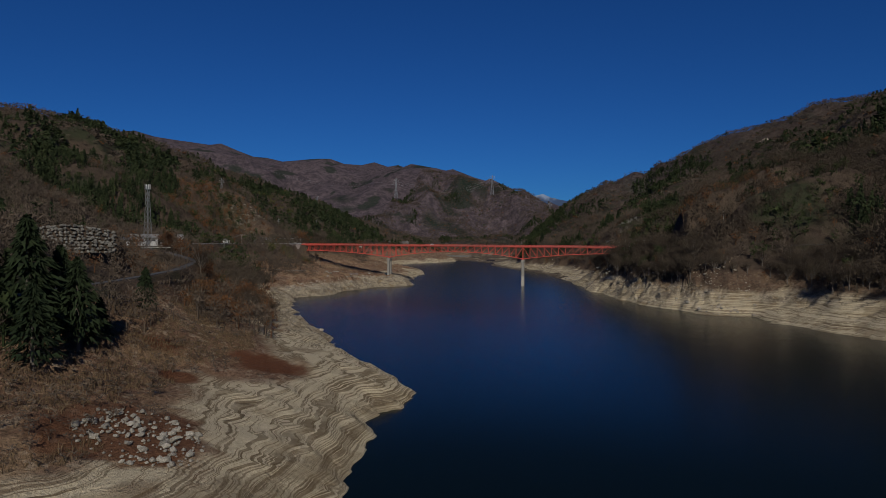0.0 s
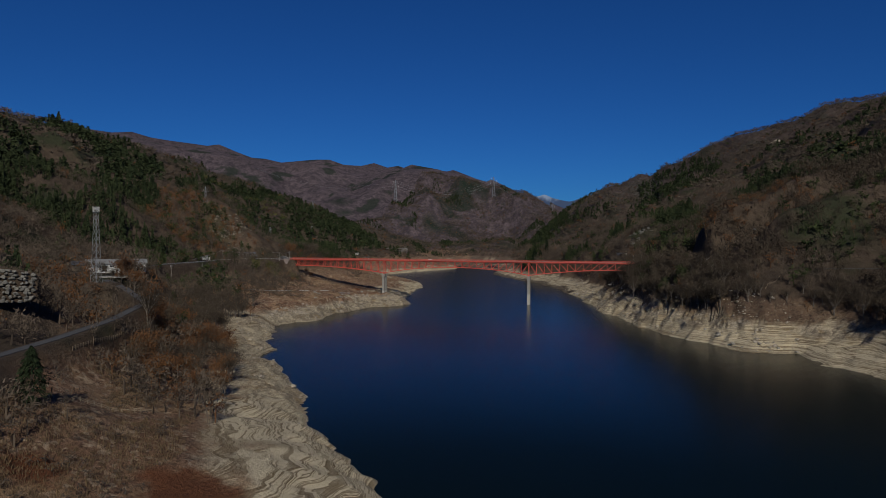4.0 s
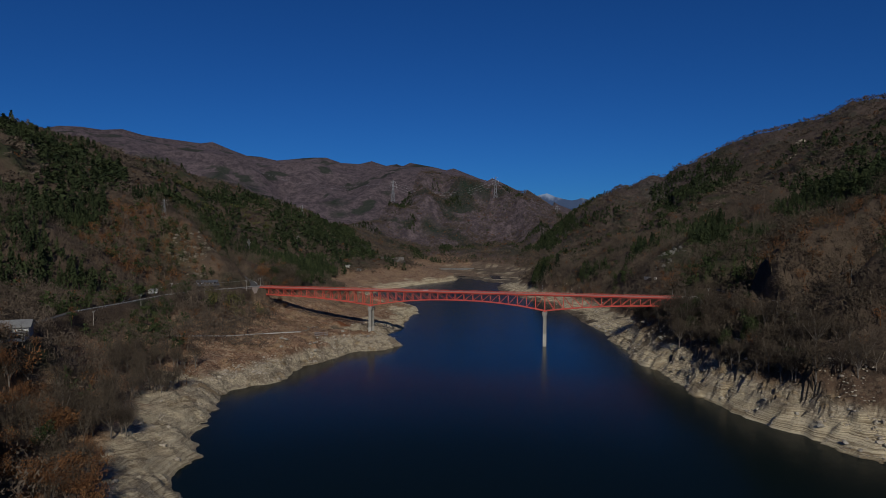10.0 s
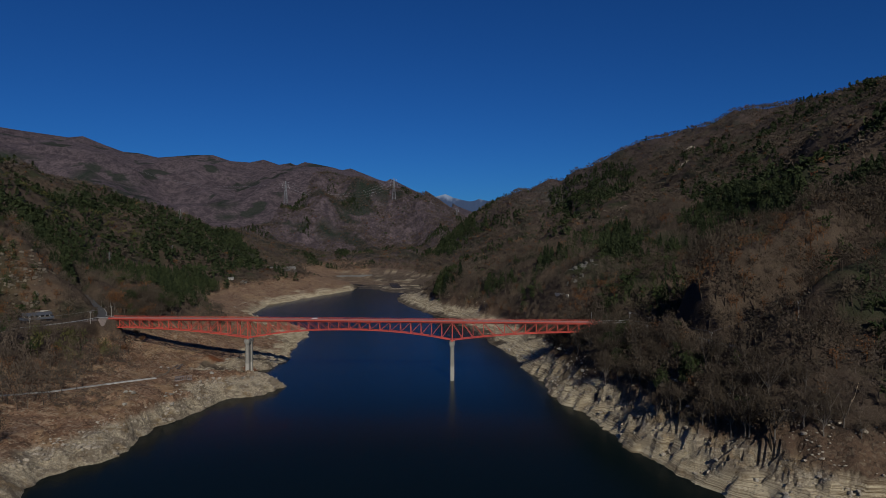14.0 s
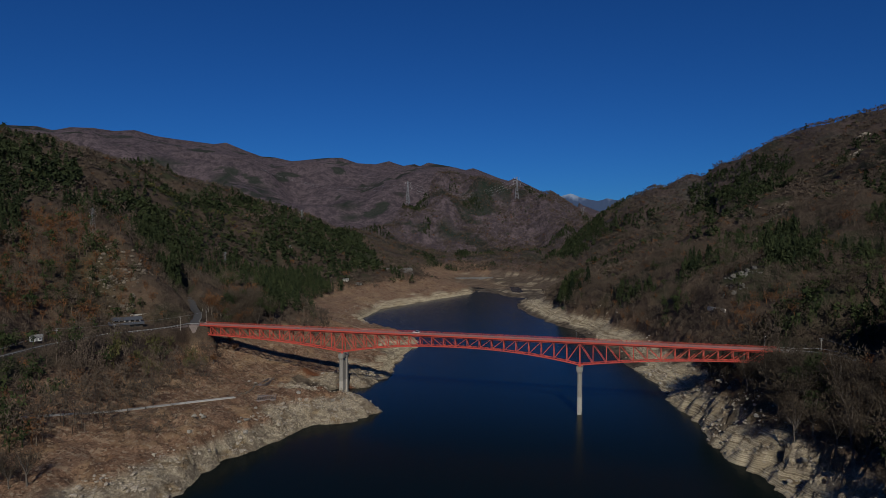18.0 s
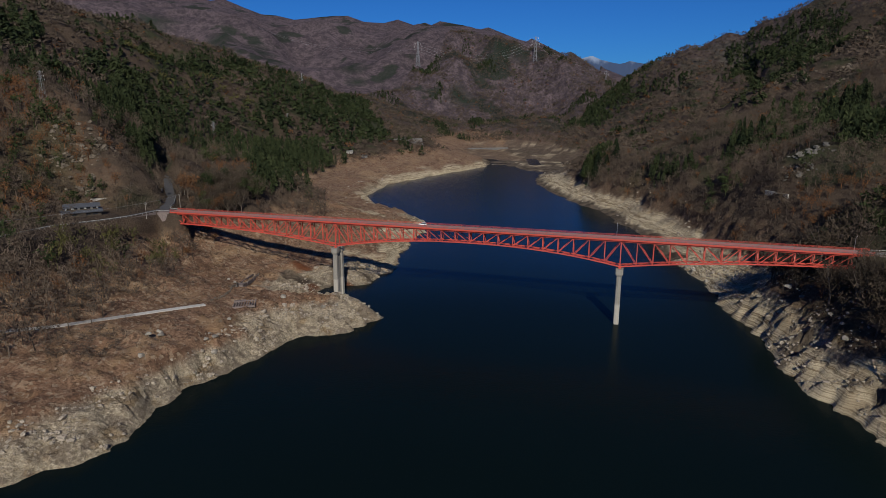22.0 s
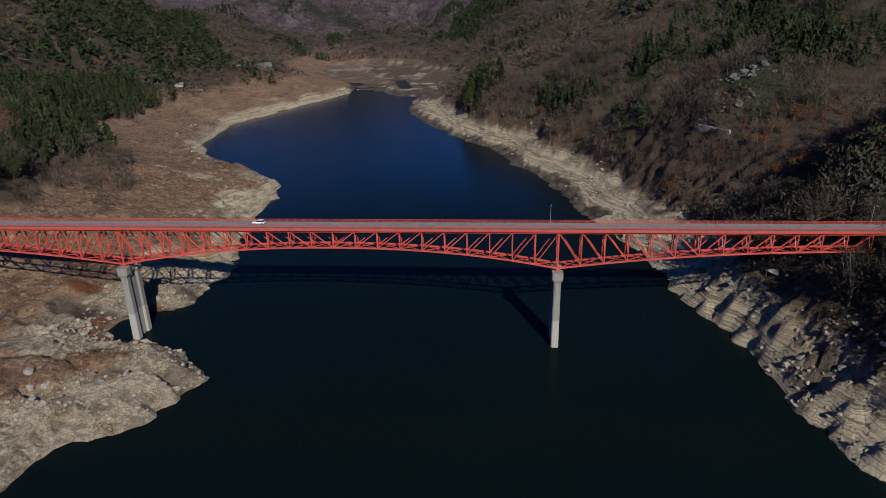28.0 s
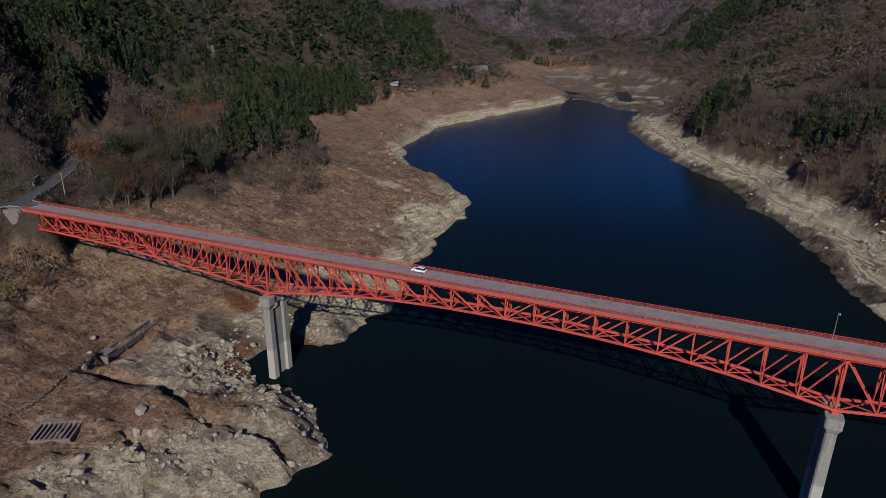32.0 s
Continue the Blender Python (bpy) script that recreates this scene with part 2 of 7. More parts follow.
def nearest_on(line, x, y):
    """The distance to a polyline, the height at the nearest place if it has heights, and the side (positive: right)."""
    best, height, side = np.full(x.shape, 1e9), np.zeros(x.shape), np.zeros(x.shape)
    for a, b in zip(line[:-1], line[1:]):
        ax, ay, dx, dy = a[0], a[1], b[0] - a[0], b[1] - a[1]
        t = np.clip(((x - ax) * dx + (y - ay) * dy) / (dx * dx + dy * dy), 0, 1)
        d = np.hypot(x - ax - t * dx, y - ay - t * dy)
        closer = d < best
        best = np.where(closer, d, best)
        side = np.where(closer, (x - ax) * dy - (y - ay) * dx, side)
        if len(a) > 2:
            height = np.where(closer, a[2] + t * (b[2] - a[2]), height)
    return best, height, side


def inside(poly, x, y):
    odd = np.zeros(x.shape, bool)
    for (ax, ay), (bx, by) in zip(poly, poly[1:] + poly[:1]):
        if ay != by:
            hit = ((ay > y) != (by > y)) & (x < (bx - ax) * (y - ay) / (by - ay) + ax)
            odd ^= hit
    return odd


WATER_POLY = SHORE_LEFT + SHORE_RIGHT[::-1]
LEFT_D = [0, 4, 10, 24, 45, 65, 85, 100, 115, 128, 160, 180, 235, 300]
LEFT_H = [0, 3.4, 7.4, 10.6, 14, 18, 24, 29, 39, 44, 46.5, 54, 105, 135]
SOUTH_D = [0, 5, 12, 26, 45, 65, 85, 96, 110, 130, 180, 235, 300]
SOUTH_H = [0, 3.0, 6.0, 10, 13.5, 19, 28, 33.5, 37.5, 45, 54, 100, 135]
RIGHT_D = [0, 5, 14, 25, 45, 62, 75, 110, 300]
RIGHT_H = [0, 5.0, 12, 23, 38, 44, 49, 72, 155]
COVE_D = [0, 8, 30, 60, 100, 300]          # the terraced cove in the south-east
COVE_H = [0, 3.0, 10, 22, 45, 150]
NORTH_D = [0, 8, 22, 36, 52, 68, 86, 110, 150, 300]     # steep wooded bank north of the bridge
NORTH_H = [0, 2.4, 6.4, 13, 33, 48, 59, 71, 84, 136]
HEAD_D = [0, 10, 35, 60, 100, 150, 300]     # the flatter shores towards the head of the lake
HEAD_H = [0, 2.5, 8, 24, 40, 60, 122]


ROADS = [[(-111, 2.7, 45.12), (-120, 3.2, 45.2), (-127, 12, 45.4), (-133, 24, 45.7), (-150, 47, 46.4), (-169, 68, 48), (-189, 92, 50), (-210, 115, 53), (-240, 150, 58)],
         [(-124, 4, 45.25), (-124, -10, 45.4), (-124.5, -24, 45.6), (-129, -40, 45.8), (-140, -62, 46), (-142, -105, 46), (-131, -160, 46), (-124, -215, 46), (-104, -262, 46), (-60, -350, 45), (-12, -386, 42),
          (28, -420, 39), (45, -462, 36.6), (58, -500, 36), (72, -550, 35.4), (84, -620, 34.4)],
         [(271, 2.7, 45.12), (286, 2.9, 45.3), (300, -12, 46), (314, -60, 46.5), (332, -115, 47), (356, -152, 48), (400, -190, 50), (470, -260, 54)]]
PADS = [(-157, -97, 5, 46.5), (-152, -30, 12, 45.7), (-84, -314, 24, 45.6), (-56, -344, 10, 45.2), (-34, -380, 5, 44.2), (190, 545, 12, 37.5)]


LANE = [(-92, -165, 24.0), (-68, -130.6, 19.6), (-44, -96.2, 17.7), (-32, -79, 16.6)]      # concrete track
OUTCROPS = [(634, 1010, 40, 40), (268, 1096, 14, 30)]
CREEK = [(-50, 4), (-50, -4), (-46, -27), (-40, -38), (-29, -35), (-18, -32.5), (1, -38), (16.8, -38.6), (26, -35.5), (37, -38)]


def bumps(x, y):
    """Single rises and hollows of the near banks: x, y, radius, height."""
    out = 0.0
    for bx, by, r, h in ((-22, -122, 24, 6), (-52, -6, 26, -5), (6, 8, 14, -3.5), (-20, 60, 30, -4), (-5, 190, 40, -3), (10, -505, 40, 2), (-8, -470, 15, 13), (150, -618, 18, 1.5), (-195, 38, 24, 9), (-192, 84, 17, -9)):
        out = out + h * np.exp(-((x - bx) ** 2 + (y - by) ** 2) / (2 * r * r))
    return out


# spurs (raised) and ravines (sunk) of the hillsides: from, to, half width, height
FOLDS = [((208, 232), (262, 262), 14, 13), ((206, 272), (262, 300), 14, -7), ((112, 520), (150, 492), 30, 14), ((285, 42), (430, 112), 26, 15), ((308, -10), (430, 62), 22, -27), ((320, -62), (440, 4), 22, 30), ((332, -150), (450, -100), 22, 22), ((326, -108), (440, -56), 20, -22),
         ((352, -262), (470, -236), 20, 16), ((346, -222), (450, -186), 17, -9), ((280, 190), (420, 330), 34, 14), ((330, 120), (480, 240), 36, -14),
         ((250, 420), (470, 560), 45, 16), ((560, 560), (520, 780), 80, -30), ((-172, 28), (-270, 72), 22, 22), ((-174, 68), (-290, 138), 20, -18),
         ((-210, 150), (-330, 260), 26, -12), ((-205, 205), (-330, 330), 26, 12), ((-190, -70), (-330, -60), 30, -12), ((-200, -130), (-330, -140), 30, 12)]


def folds(x, y):
    out = 0.0
    for a, b, w, h in FOLDS:
        dx, dy = b[0] - a[0], b[1] - a[1]
        t = ((x - a[0]) * dx + (y - a[1]) * dy) / (dx * dx + dy * dy)
        tc = np.clip(t, 0, 1)
        d = np.hypot(x - a[0] - tc * dx, y - a[1] - tc * dy)
        out = out + h * np.exp(-(d / w) ** 2)
    return out


def land(x, y):
    """Height of the ground and masks, for arrays of x and y."""
    x, y = np.asarray(x, float), np.asarray(y, float)
    wx, wy = x + 3.5 * fbm(x, y, 22, 3, 3), y + 3.5 * fbm(x, y, 22, 3, 9)
    wx, wy = wx + 2.3 * fbm(x, y, 6.5, 3, 13), wy + 2.3 * fbm(x, y, 6.5, 3, 19)
    dl, _, _ = nearest_on(SHORE_LEFT, wx, wy)
    dr, _, _ = nearest_on(SHORE_RIGHT, wx, wy)
    cl, zl, sl = nearest_on(CREST_LEFT, x, y)
    cr, zr, sr = nearest_on(CREST_RIGHT, x, y)
    wet = inside(WATER_POLY, wx, wy)
    left = dl < dr
    d = np.minimum(dl, dr)
    # left flank: bank, shelf, road terrace, steep hillside, crest
    k = sstep(-y, 150, 230)
    base = np.interp(dl, LEFT_D, LEFT_H) * (1 - k) + np.interp(dl, SOUTH_D, SOUTH_H) * k
    u = np.clip((dl - 180) / (np.maximum(dl - 180, 0) + cl + 1), 0, 1)
    hl = np.where(dl < 180, base, 54 + (zl - 54) * (0.25 * np.sqrt(u) + 0.75 * u))
    # right flank: rocky bank, then straight up to the crest
    k = sstep(-y, 205, 245)
    base = np.interp(dr, RIGHT_D, RIGHT_H) * (1 - k) + np.interp(dr, COVE_D, COVE_H) * k
    k = sstep(y, 25, 75)
    base = base * (1 - k) + np.interp(dr, NORTH_D, NORTH_H) * k
    k = sstep(y, 390, 500)
    base = base * (1 - k) + np.interp(dr, HEAD_D, HEAD_H) * k
    u = np.clip(dr / (dr + cr + 1), 0, 1)
    k = sstep(dr, 80, 300)
    hr = base * (1 - k) + k * np.maximum(zr * u ** 1.12, 20)
    # behind the crests the ground falls away
    hl = np.where(sl < 0, zl - 0.45 * cl, hl)
    hr = np.where(sr > 0, zr - 0.45 * cr, hr)
    h = np.where(left, hl, hr)
    h = np.maximum(h, 6 * sstep(d, 0, 40))
    # gullies and spurs grow with height
    gul = ridged(x + 30 * fbm(x, y, 90, 2, 22), y, 190, 4, 21) - 0.5
    grow = sstep(d, 120, 420)
    keep = sstep(np.where(left, cl, cr), 10, 160)
    h = h + gul * 84 * grow * (0.3 + 0.7 * keep) + fbm(x, y, 60, 3, 31) * 5 * sstep(d, 150, 300)
    h = h + np.where(left, bumps(x, y), 0) * sstep(d, 0, 12) + folds(x, y) * sstep(d, 30, 75)
    h = h + fbm(x, y, 34, 3, 33) * 3.5 * sstep(d, 60, 130)
    # crags of the bare banks
    steep = np.where(left, 0.45, 1.0) * np.where((~left) & (y < -205), 0.45, 1.0)
    steep = steep * np.where(left, np.where(y > -215, 1.15, 1.0), (0.5 + 0.5 * sstep(-y, 60, 120)) * (1 - 0.55 * sstep(y, 40, 90)))
    steep = steep * np.where(left, 1 - 0.75 * sstep(-y, 425, 465), 0.2 + 0.8 * sstep(h, 3.0, 9.5))
    crag = (ridged(x + 9 * fbm(x, y, 30, 2, 5), y, 17, 4, 41) - 0.52)
    band = sstep(d, 1, 9) * (1 - sstep(d, 34, 62))
    crag2 = ridged(x, y + 5 * fbm(x, y, 20, 2, 6), 6.5, 3, 43) - 0.52
    h = h + (crag * 7 + crag2 * 3.6) * band * steep
    wx, wy = x + 2.2 * fbm(x, y, 9, 2, 44), y + 2.2 * fbm(x, y, 9, 2, 45)
    big, joint = blocks(wx + 0.35 * wy, wy * 0.75, 8.5, 101)
    small, joint2 = blocks(wx, wy, 3.2, 131)
    rocky = sstep(fbm(x, y, 34, 2, 46) + np.where(left, 0.0, 0.45) - 0.9 * sstep(-y, 400, 470), -0.25, 0.15)
    band = sstep(d, 0.5, 4) * (1 - sstep(d, np.where(left, 20, 34), np.where(left, 30, 48)))
    h = h + rocky * band * steep * (big * np.where(left, 5.0, np.where(y < -80, 7.5, 4.2)) + small * np.where(left, 2.0, 2.2) - 1.9 * (1 - sstep(joint, 0.0, 0.12)) - 0.6 * (1 - sstep(joint2, 0.0, 0.15)))
    for cx, cy, rx, ry in OUTCROPS:
        oval = 1 - sstep(((x - cx) / rx) ** 2 + ((y - cy) / ry) ** 2 + 0.5 * fbm(x, y, 18, 3, 47), 0.4, 1.0)
        h = h + oval * (big * 7 + small * 3 + 2)
    # the creek across the shelf
    cd, _, _ = nearest_on(CREEK, x, y)
    h = h - np.where(left, 3.0, 0) * (1 - sstep(cd + 1.2 * fbm(x, y, 5, 2, 48), 1.0, 3.2)) * sstep(d, 0, 6)
    h = h + fbm(x, y, 7, 4, 51, 0.65) * np.where(left & (y > -215) & (y < 60), 1.5, np.where((~left) & (y > 50), 0.45, 1.1 - 0.75 * sstep(-y, 425, 465))) * sstep(d, 1, 10) * (1 - sstep(d, 80, 140))
    # terraces of the falling water
    step = 1.4
    q = (h + 0.9 * fbm(x, y, 70, 2, 57)) / step
    stair = h + (np.floor(q) + sstep(q - np.floor(q), 0.3, 0.7) - q) * step
    shown = np.where(y < -430, 0.4, 0.85) * (1 - sstep(h, 8.5, 12.5)) * sstep(fbm(x, y, 80, 2, 58) + np.where(y < -200, 0.5, 0.1), -0.1, 0.4) * (h > 0)
    shown = np.maximum(shown, np.where(left, 0, 0.9 * (1 - sstep(h, 7.5, 11.0)) * (h > 0)))
    shown = shown * np.where(left & (y > -215) & (y < 60), 0.2, 1.0)
    h = h + (stair - h) * shown
    rd, rz, _ = nearest_on(LANE, x, y)
    h = h + (rz - 0.12 - h) * (1 - sstep(rd, 2.6, 9.0))
    for line in ROADS:
        rd, rz, _ = nearest_on(line, x, y)
        h = h + (rz - 0.15 - h) * (1 - sstep(rd, 3.6, 9.0))
    for cx, cy, r, z in PADS:
        h = h + (z - h) * (1 - sstep(np.hypot(x - cx, y - cy), r, r * 1.6 + 6))
    # far range
    r = np.hypot(x - HUB[0], y - HUB[1])
    az = np.degrees(np.arctan2(x - HUB[0], y - HUB[1]))
    fz = np.interp(az, [p[0] for p in FAR_CREST], [p[2] for p in FAR_CREST])
    fr = np.interp(az, [p[0] for p in FAR_CREST], [p[1] for p in FAR_CREST])
    v = (r - 1750) / (fr - 1750)
    v1 = np.clip(v, 0, 1)
    spur = 0.6 * ridged(x + 180 * fbm(x, y, 700, 2, 62), y + 180 * fbm(x, y, 700, 2, 64), 760, 5, 61) + 0.4 * ridged(x * 0.9 + y * 0.45, y * 0.5 - x * 0.3, 330, 4, 66) - 0.56
    hf = np.where(v < 1, fz * v1 ** 1.1 + spur * 620 * np.sin(math.pi * v1 ** 1.15) ** 0.8, fz - 0.35 * (r - fr))
    sight = 90 + (fz - 90) * r / fr * 0.972
    hf = np.where(v < 1, np.where(hf > sight - 60, sight - 60 * np.exp(-np.maximum(hf - sight + 60, 0) / 60), hf), hf)
    hf = np.where((az > 80) | (az < -80), 0, hf)
    h = np.maximum(h, np.where(v > 0, hf, -50))
    h = np.maximum(h, np.where(r > 2200, 8, -50))
    # bed of the lake, and the mud flats at its head
    bed = -np.minimum(d * 0.5, 14) - 0.3
    flat = 0.7 + 0.9 * fbm(x, y, 60, 3, 71) + 2.2 * sstep(y, 900, 1700)
    reach = y + 1.12 * (x + 100) + 25 * fbm(x, y, 90, 2, 77)
    bed = np.where(y > 640, bed + (flat - bed) * sstep(reach, 818, 862), bed)
    river = np.abs(x - np.interp(y, [800, 950, 1100, 1400, 1757, 2300], [20, -40, -120, -180, -215, -320]) - 14 * np.sin(y / 70.0))
    bed = np.where(y > 830, bed - 2.6 * (1 - sstep(river, 6, 13)), bed)
    h = np.where(wet, np.maximum(bed, np.where(v > 0, hf, -50)), h)
    return h, d, left, wet


def rise(near_lo, near_hi, step, lo, hi, growth=1.06, cap=90.0):
    mid = list(np.arange(near_lo, near_hi + 0.01, step))
    s, v, up = step, mid[-1], []
    while v < hi:
        s = min(s * growth, cap)
        v += s
        up.append(v)
    s, v, down = step, mid[0], []
    while v > lo:
        s = min(s * growth, cap)
        v -= s
        down.append(v)
    return np.array(down[::-1] + mid + up)


def ground_height(x, y):
    h, *_ = land(np.array([x], float), np.array([y], float))
    return float(h[0])

# ---------------------------------------------------------------- materials of the land
def cell_tex(nt, scale, coord, feature):
    v = nt.nodes.new("ShaderNodeTexVoronoi")
    v.feature = feature
    v.inputs["Scale"].default_value = scale
    nt.links.new(coord, v.inputs["Vector"])
    if feature == 'F1':
        sep = nt.nodes.new("ShaderNodeSeparateColor")
        nt.links.new(v.outputs["Color"], sep.inputs[0])
        return sep.outputs[0]
    return v.outputs["Distance"]


def land_material():
    mat = bpy.data.materials.new("ground")
    nt, bsdf = nodes_of(mat)
    geo = nt.nodes.new("ShaderNodeNewGeometry")
    pos = geo.outputs["Position"]
    sep = nt.nodes.new("ShaderNodeSeparateXYZ")
    nt.links.new(pos, sep.inputs[0])
    bare, shelf = attribute(nt, "bare"), attribute(nt, "shelf")
    n_big, n_mid, n_small = noise_tex(nt, 0.012, 5), noise_tex(nt, 0.09, 6, 0.6), noise_tex(nt, 0.9, 6, 0.65)
    # pale washed rock, with strata and the lines that the falling water left
    strata = noise_tex(nt, 1.0, 5, 0.65, pos, (0.022, 0.022, 1.15), 0.6)
    streak = noise_tex(nt, 1.0, 3, 0.6, pos, (0.05, 0.05, 3.2), 0.3)
    warped = nt.nodes.new("ShaderNodeVectorMath")
    warped.operation = 'ADD'
    wob = nt.nodes.new("ShaderNodeTexNoise")
    wob.inputs["Scale"].default_value = 0.6
    nt.links.new(pos, wob.inputs["Vector"])
    nt.links.new(pos, warped.inputs[0])
    nt.links.new(wob.outputs["Color"], warped.inputs[1])
    joint = cell_tex(nt, 0.45, warped.outputs[0], 'DISTANCE_TO_EDGE')
    joint2 = cell_tex(nt, 1.5, warped.outputs[0], 'DISTANCE_TO_EDGE')
    chip = maths(nt, 'MULTIPLY', cell_tex(nt, 1.5, warped.outputs[0], 'F1'), cell_tex(nt, 3.4, warped.outputs[0], 'F1'))
    terrace = attribute(nt, "terrace")
    grain = noise_tex(nt, 3.2, 5, 0.7)
    rock = mix_color(nt, ramp(nt, n_small, 0.30, 0.70), (0.32, 0.260, 0.172), (0.60, 0.515, 0.378))
    rock = mix_color(nt, maths(nt, 'MULTIPLY', chip, 0.9), rock, (0.19, 0.16, 0.115))
    rock = mix_color(nt, maths(nt, 'MULTIPLY', ramp(nt, grain, 0.5, 0.72), 0.4), rock, (0.12, 0.095, 0.062))
    rock = mix_color(nt, maths(nt, 'MULTIPLY', ramp(nt, strata, 0.52, 0.56), maths(nt, 'ADD', 0.15, maths(nt, 'MULTIPLY', terrace, 0.4))), rock, (0.13, 0.095, 0.058))
    rock = mix_color(nt, maths(nt, 'MULTIPLY', ramp(nt, streak, 0.54, 0.58), maths(nt, 'ADD', 0.12, maths(nt, 'MULTIPLY', terrace, 0.4))), rock, (0.12, 0.09, 0.06))
    rock = mix_color(nt, maths(nt, 'MULTIPLY', ramp(nt, n_mid, 0.52, 0.64), 0.65), rock, (0.25, 0.165, 0.080))
    crack = maths(nt, 'MAXIMUM', maths(nt, 'MULTIPLY', maths(nt, 'SUBTRACT', 1.0, ramp(nt, joint, 0.0, 0.05)), maths(nt, 'MULTIPLY', ramp(nt, n_mid, 0.48, 0.62), 0.5)),
                  maths(nt, 'MULTIPLY', maths(nt, 'SUBTRACT', 1.0, ramp(nt, joint2, 0.0, 0.10)), maths(nt, 'MULTIPLY', ramp(nt, grain, 0.48, 0.6), 0.2)))
    rock = mix_color(nt, maths(nt, 'MULTIPLY', ramp(nt, noise_tex(nt, 0.13, 6, 0.65, pos, (1.0, 1.0, 1.6), 0.8), 0.50, 0.56), 0.7), rock, (0.175, 0.140, 0.105))
    broken = maths(nt, 'MULTIPLY', crack, maths(nt, 'SUBTRACT', 1.0, terrace))
    rock = mix_color(nt, broken, rock, (0.06, 0.047, 0.032))
    # silt terraces: cream silt with brown lines between them
    line_a = noise_tex(nt, 1.0, 4, 0.65, pos, (0.011, 0.011, 1.9), 0.5)
    silt = mix_color(nt, ramp(nt, grain, 0.3, 0.7), (0.53, 0.44, 0.29), (0.68, 0.585, 0.41))
    line_b = noise_tex(nt, 1.0, 3, 0.6, pos, (0.018, 0.018, 4.5), 0.3)
    silt = mix_color(nt, maths(nt, 'MULTIPLY', ramp(nt, line_b, 0.545, 0.555), 0.75), silt, (0.19, 0.14, 0.082))
    lines = maths(nt, 'MULTIPLY', ramp(nt, line_a, 0.53, 0.54), maths(nt, 'ADD', 0.25, maths(nt, 'MULTIPLY', ramp(nt, n_mid, 0.35, 0.6), 0.55)))
    silt = mix_color(nt, lines, silt, (0.145, 0.098, 0.050))
    silt = mix_color(nt, maths(nt, 'MULTIPLY', ramp(nt, noise_tex(nt, 0.035, 4, 0.6, pos, (1.0, 0.6, 2.0)), 0.56, 0.62), 0.5), silt, (0.23, 0.17, 0.10))
    rock = mix_color(nt, terrace, rock, silt)
    # brown dead grass and soil of the shelf
    soil = mix_color(nt, ramp(nt, n_small, 0.25, 0.75), (0.105, 0.061, 0.038), (0.305, 0.190, 0.120))
    soil = mix_color(nt, maths(nt, 'MULTIPLY', ramp(nt, n_mid, 0.45, 0.7), 0.7), soil, (0.175, 0.092, 0.050))
    # litter of the bare winter woods
    wood = mix_color(nt, ramp(nt, n_mid, 0.3, 0.7), (0.036, 0.027, 0.019), (0.088, 0.065, 0.045))
    wood = mix_color(nt, ramp(nt, n_small, 0.35, 0.75), wood, (0.058, 0.038, 0.026))
    wood = mix_color(nt, maths(nt, 'MULTIPLY', ramp(nt, grain, 0.5, 0.6), 0.55), wood, (0.135, 0.103, 0.077))
    wood = mix_color(nt, maths(nt, 'MULTIPLY', ramp(nt, n_small, 0.56, 0.66), 0.6), wood, (0.030, 0.021, 0.016))
    wood = mix_color(nt, maths(nt, 'MULTIPLY', ramp(nt, n_big, 0.5, 0.62), 0.75), wood, (0.022, 0.032, 0.014))
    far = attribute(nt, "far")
    # far woods: aerial haze is painted in as a purple-grey tint of the crowns
    hazy_canopy = mix_color(nt, ramp(nt, noise_tex(nt, 0.035, 6, 0.7), 0.35, 0.65), (0.062, 0.048, 0.056), (0.152, 0.116, 0.122))
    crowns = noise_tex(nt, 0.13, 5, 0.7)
    hazy_canopy = mix_color(nt, maths(nt, 'MULTIPLY', ramp(nt, crowns, 0.42, 0.62), 0.6), hazy_canopy, (0.034, 0.029, 0.033))
    hazy_canopy = mix_color(nt, maths(nt, 'MULTIPLY', ramp(nt, noise_tex(nt, 0.0042, 4, 0.55), 0.56, 0.60), 0.8), hazy_canopy, (0.018, 0.028, 0.018))
    hazy_canopy = mix_color(nt, maths(nt, 'MULTIPLY', attribute(nt, "conifers"), 0.92), hazy_canopy, mix_color(nt, ramp(nt, crowns, 0.3, 0.7), (0.011, 0.018, 0.013), (0.026, 0.040, 0.024)))
    soil = mix_color(nt, maths(nt, 'MULTIPLY', ramp(nt, noise_tex(nt, 0.045, 5, 0.6), 0.5, 0.62), 0.6), soil, (0.31, 0.21, 0.12))
    soil = mix_color(nt, maths(nt, 'MULTIPLY', ramp(nt, noise_tex(nt, 0.07, 6, 0.7, pos, (1.0, 0.45, 1.0)), 0.53, 0.60), 0.65), soil, (0.105, 0.058, 0.036))
    soil = mix_color(nt, maths(nt, 'MULTIPLY', ramp(nt, grain, 0.56, 0.72), 0.55), soil, (0.06, 0.040, 0.026))
    soil = mix_color(nt, maths(nt, 'MULTIPLY', ramp(nt, noise_tex(nt, 0.22, 5, 0.7, pos, (0.5, 1.6, 1.0), 0.6), 0.56, 0.60), 0.55), soil, (0.36, 0.265, 0.175))
    pebble = cell_tex(nt, 0.8, warped.outputs[0], 'F1')
    soil = mix_color(nt, maths(nt, 'MULTIPLY', ramp(nt, pebble, 0.86, 0.90), 0.55), soil, (0.34, 0.27, 0.19))
    soil = mix_color(nt, maths(nt, 'MULTIPLY', ramp(nt, pebble, 0.16, 0.10), 0.55), soil, (0.050, 0.030, 0.020))
    wood = mix_color(nt, far, wood, hazy_canopy)
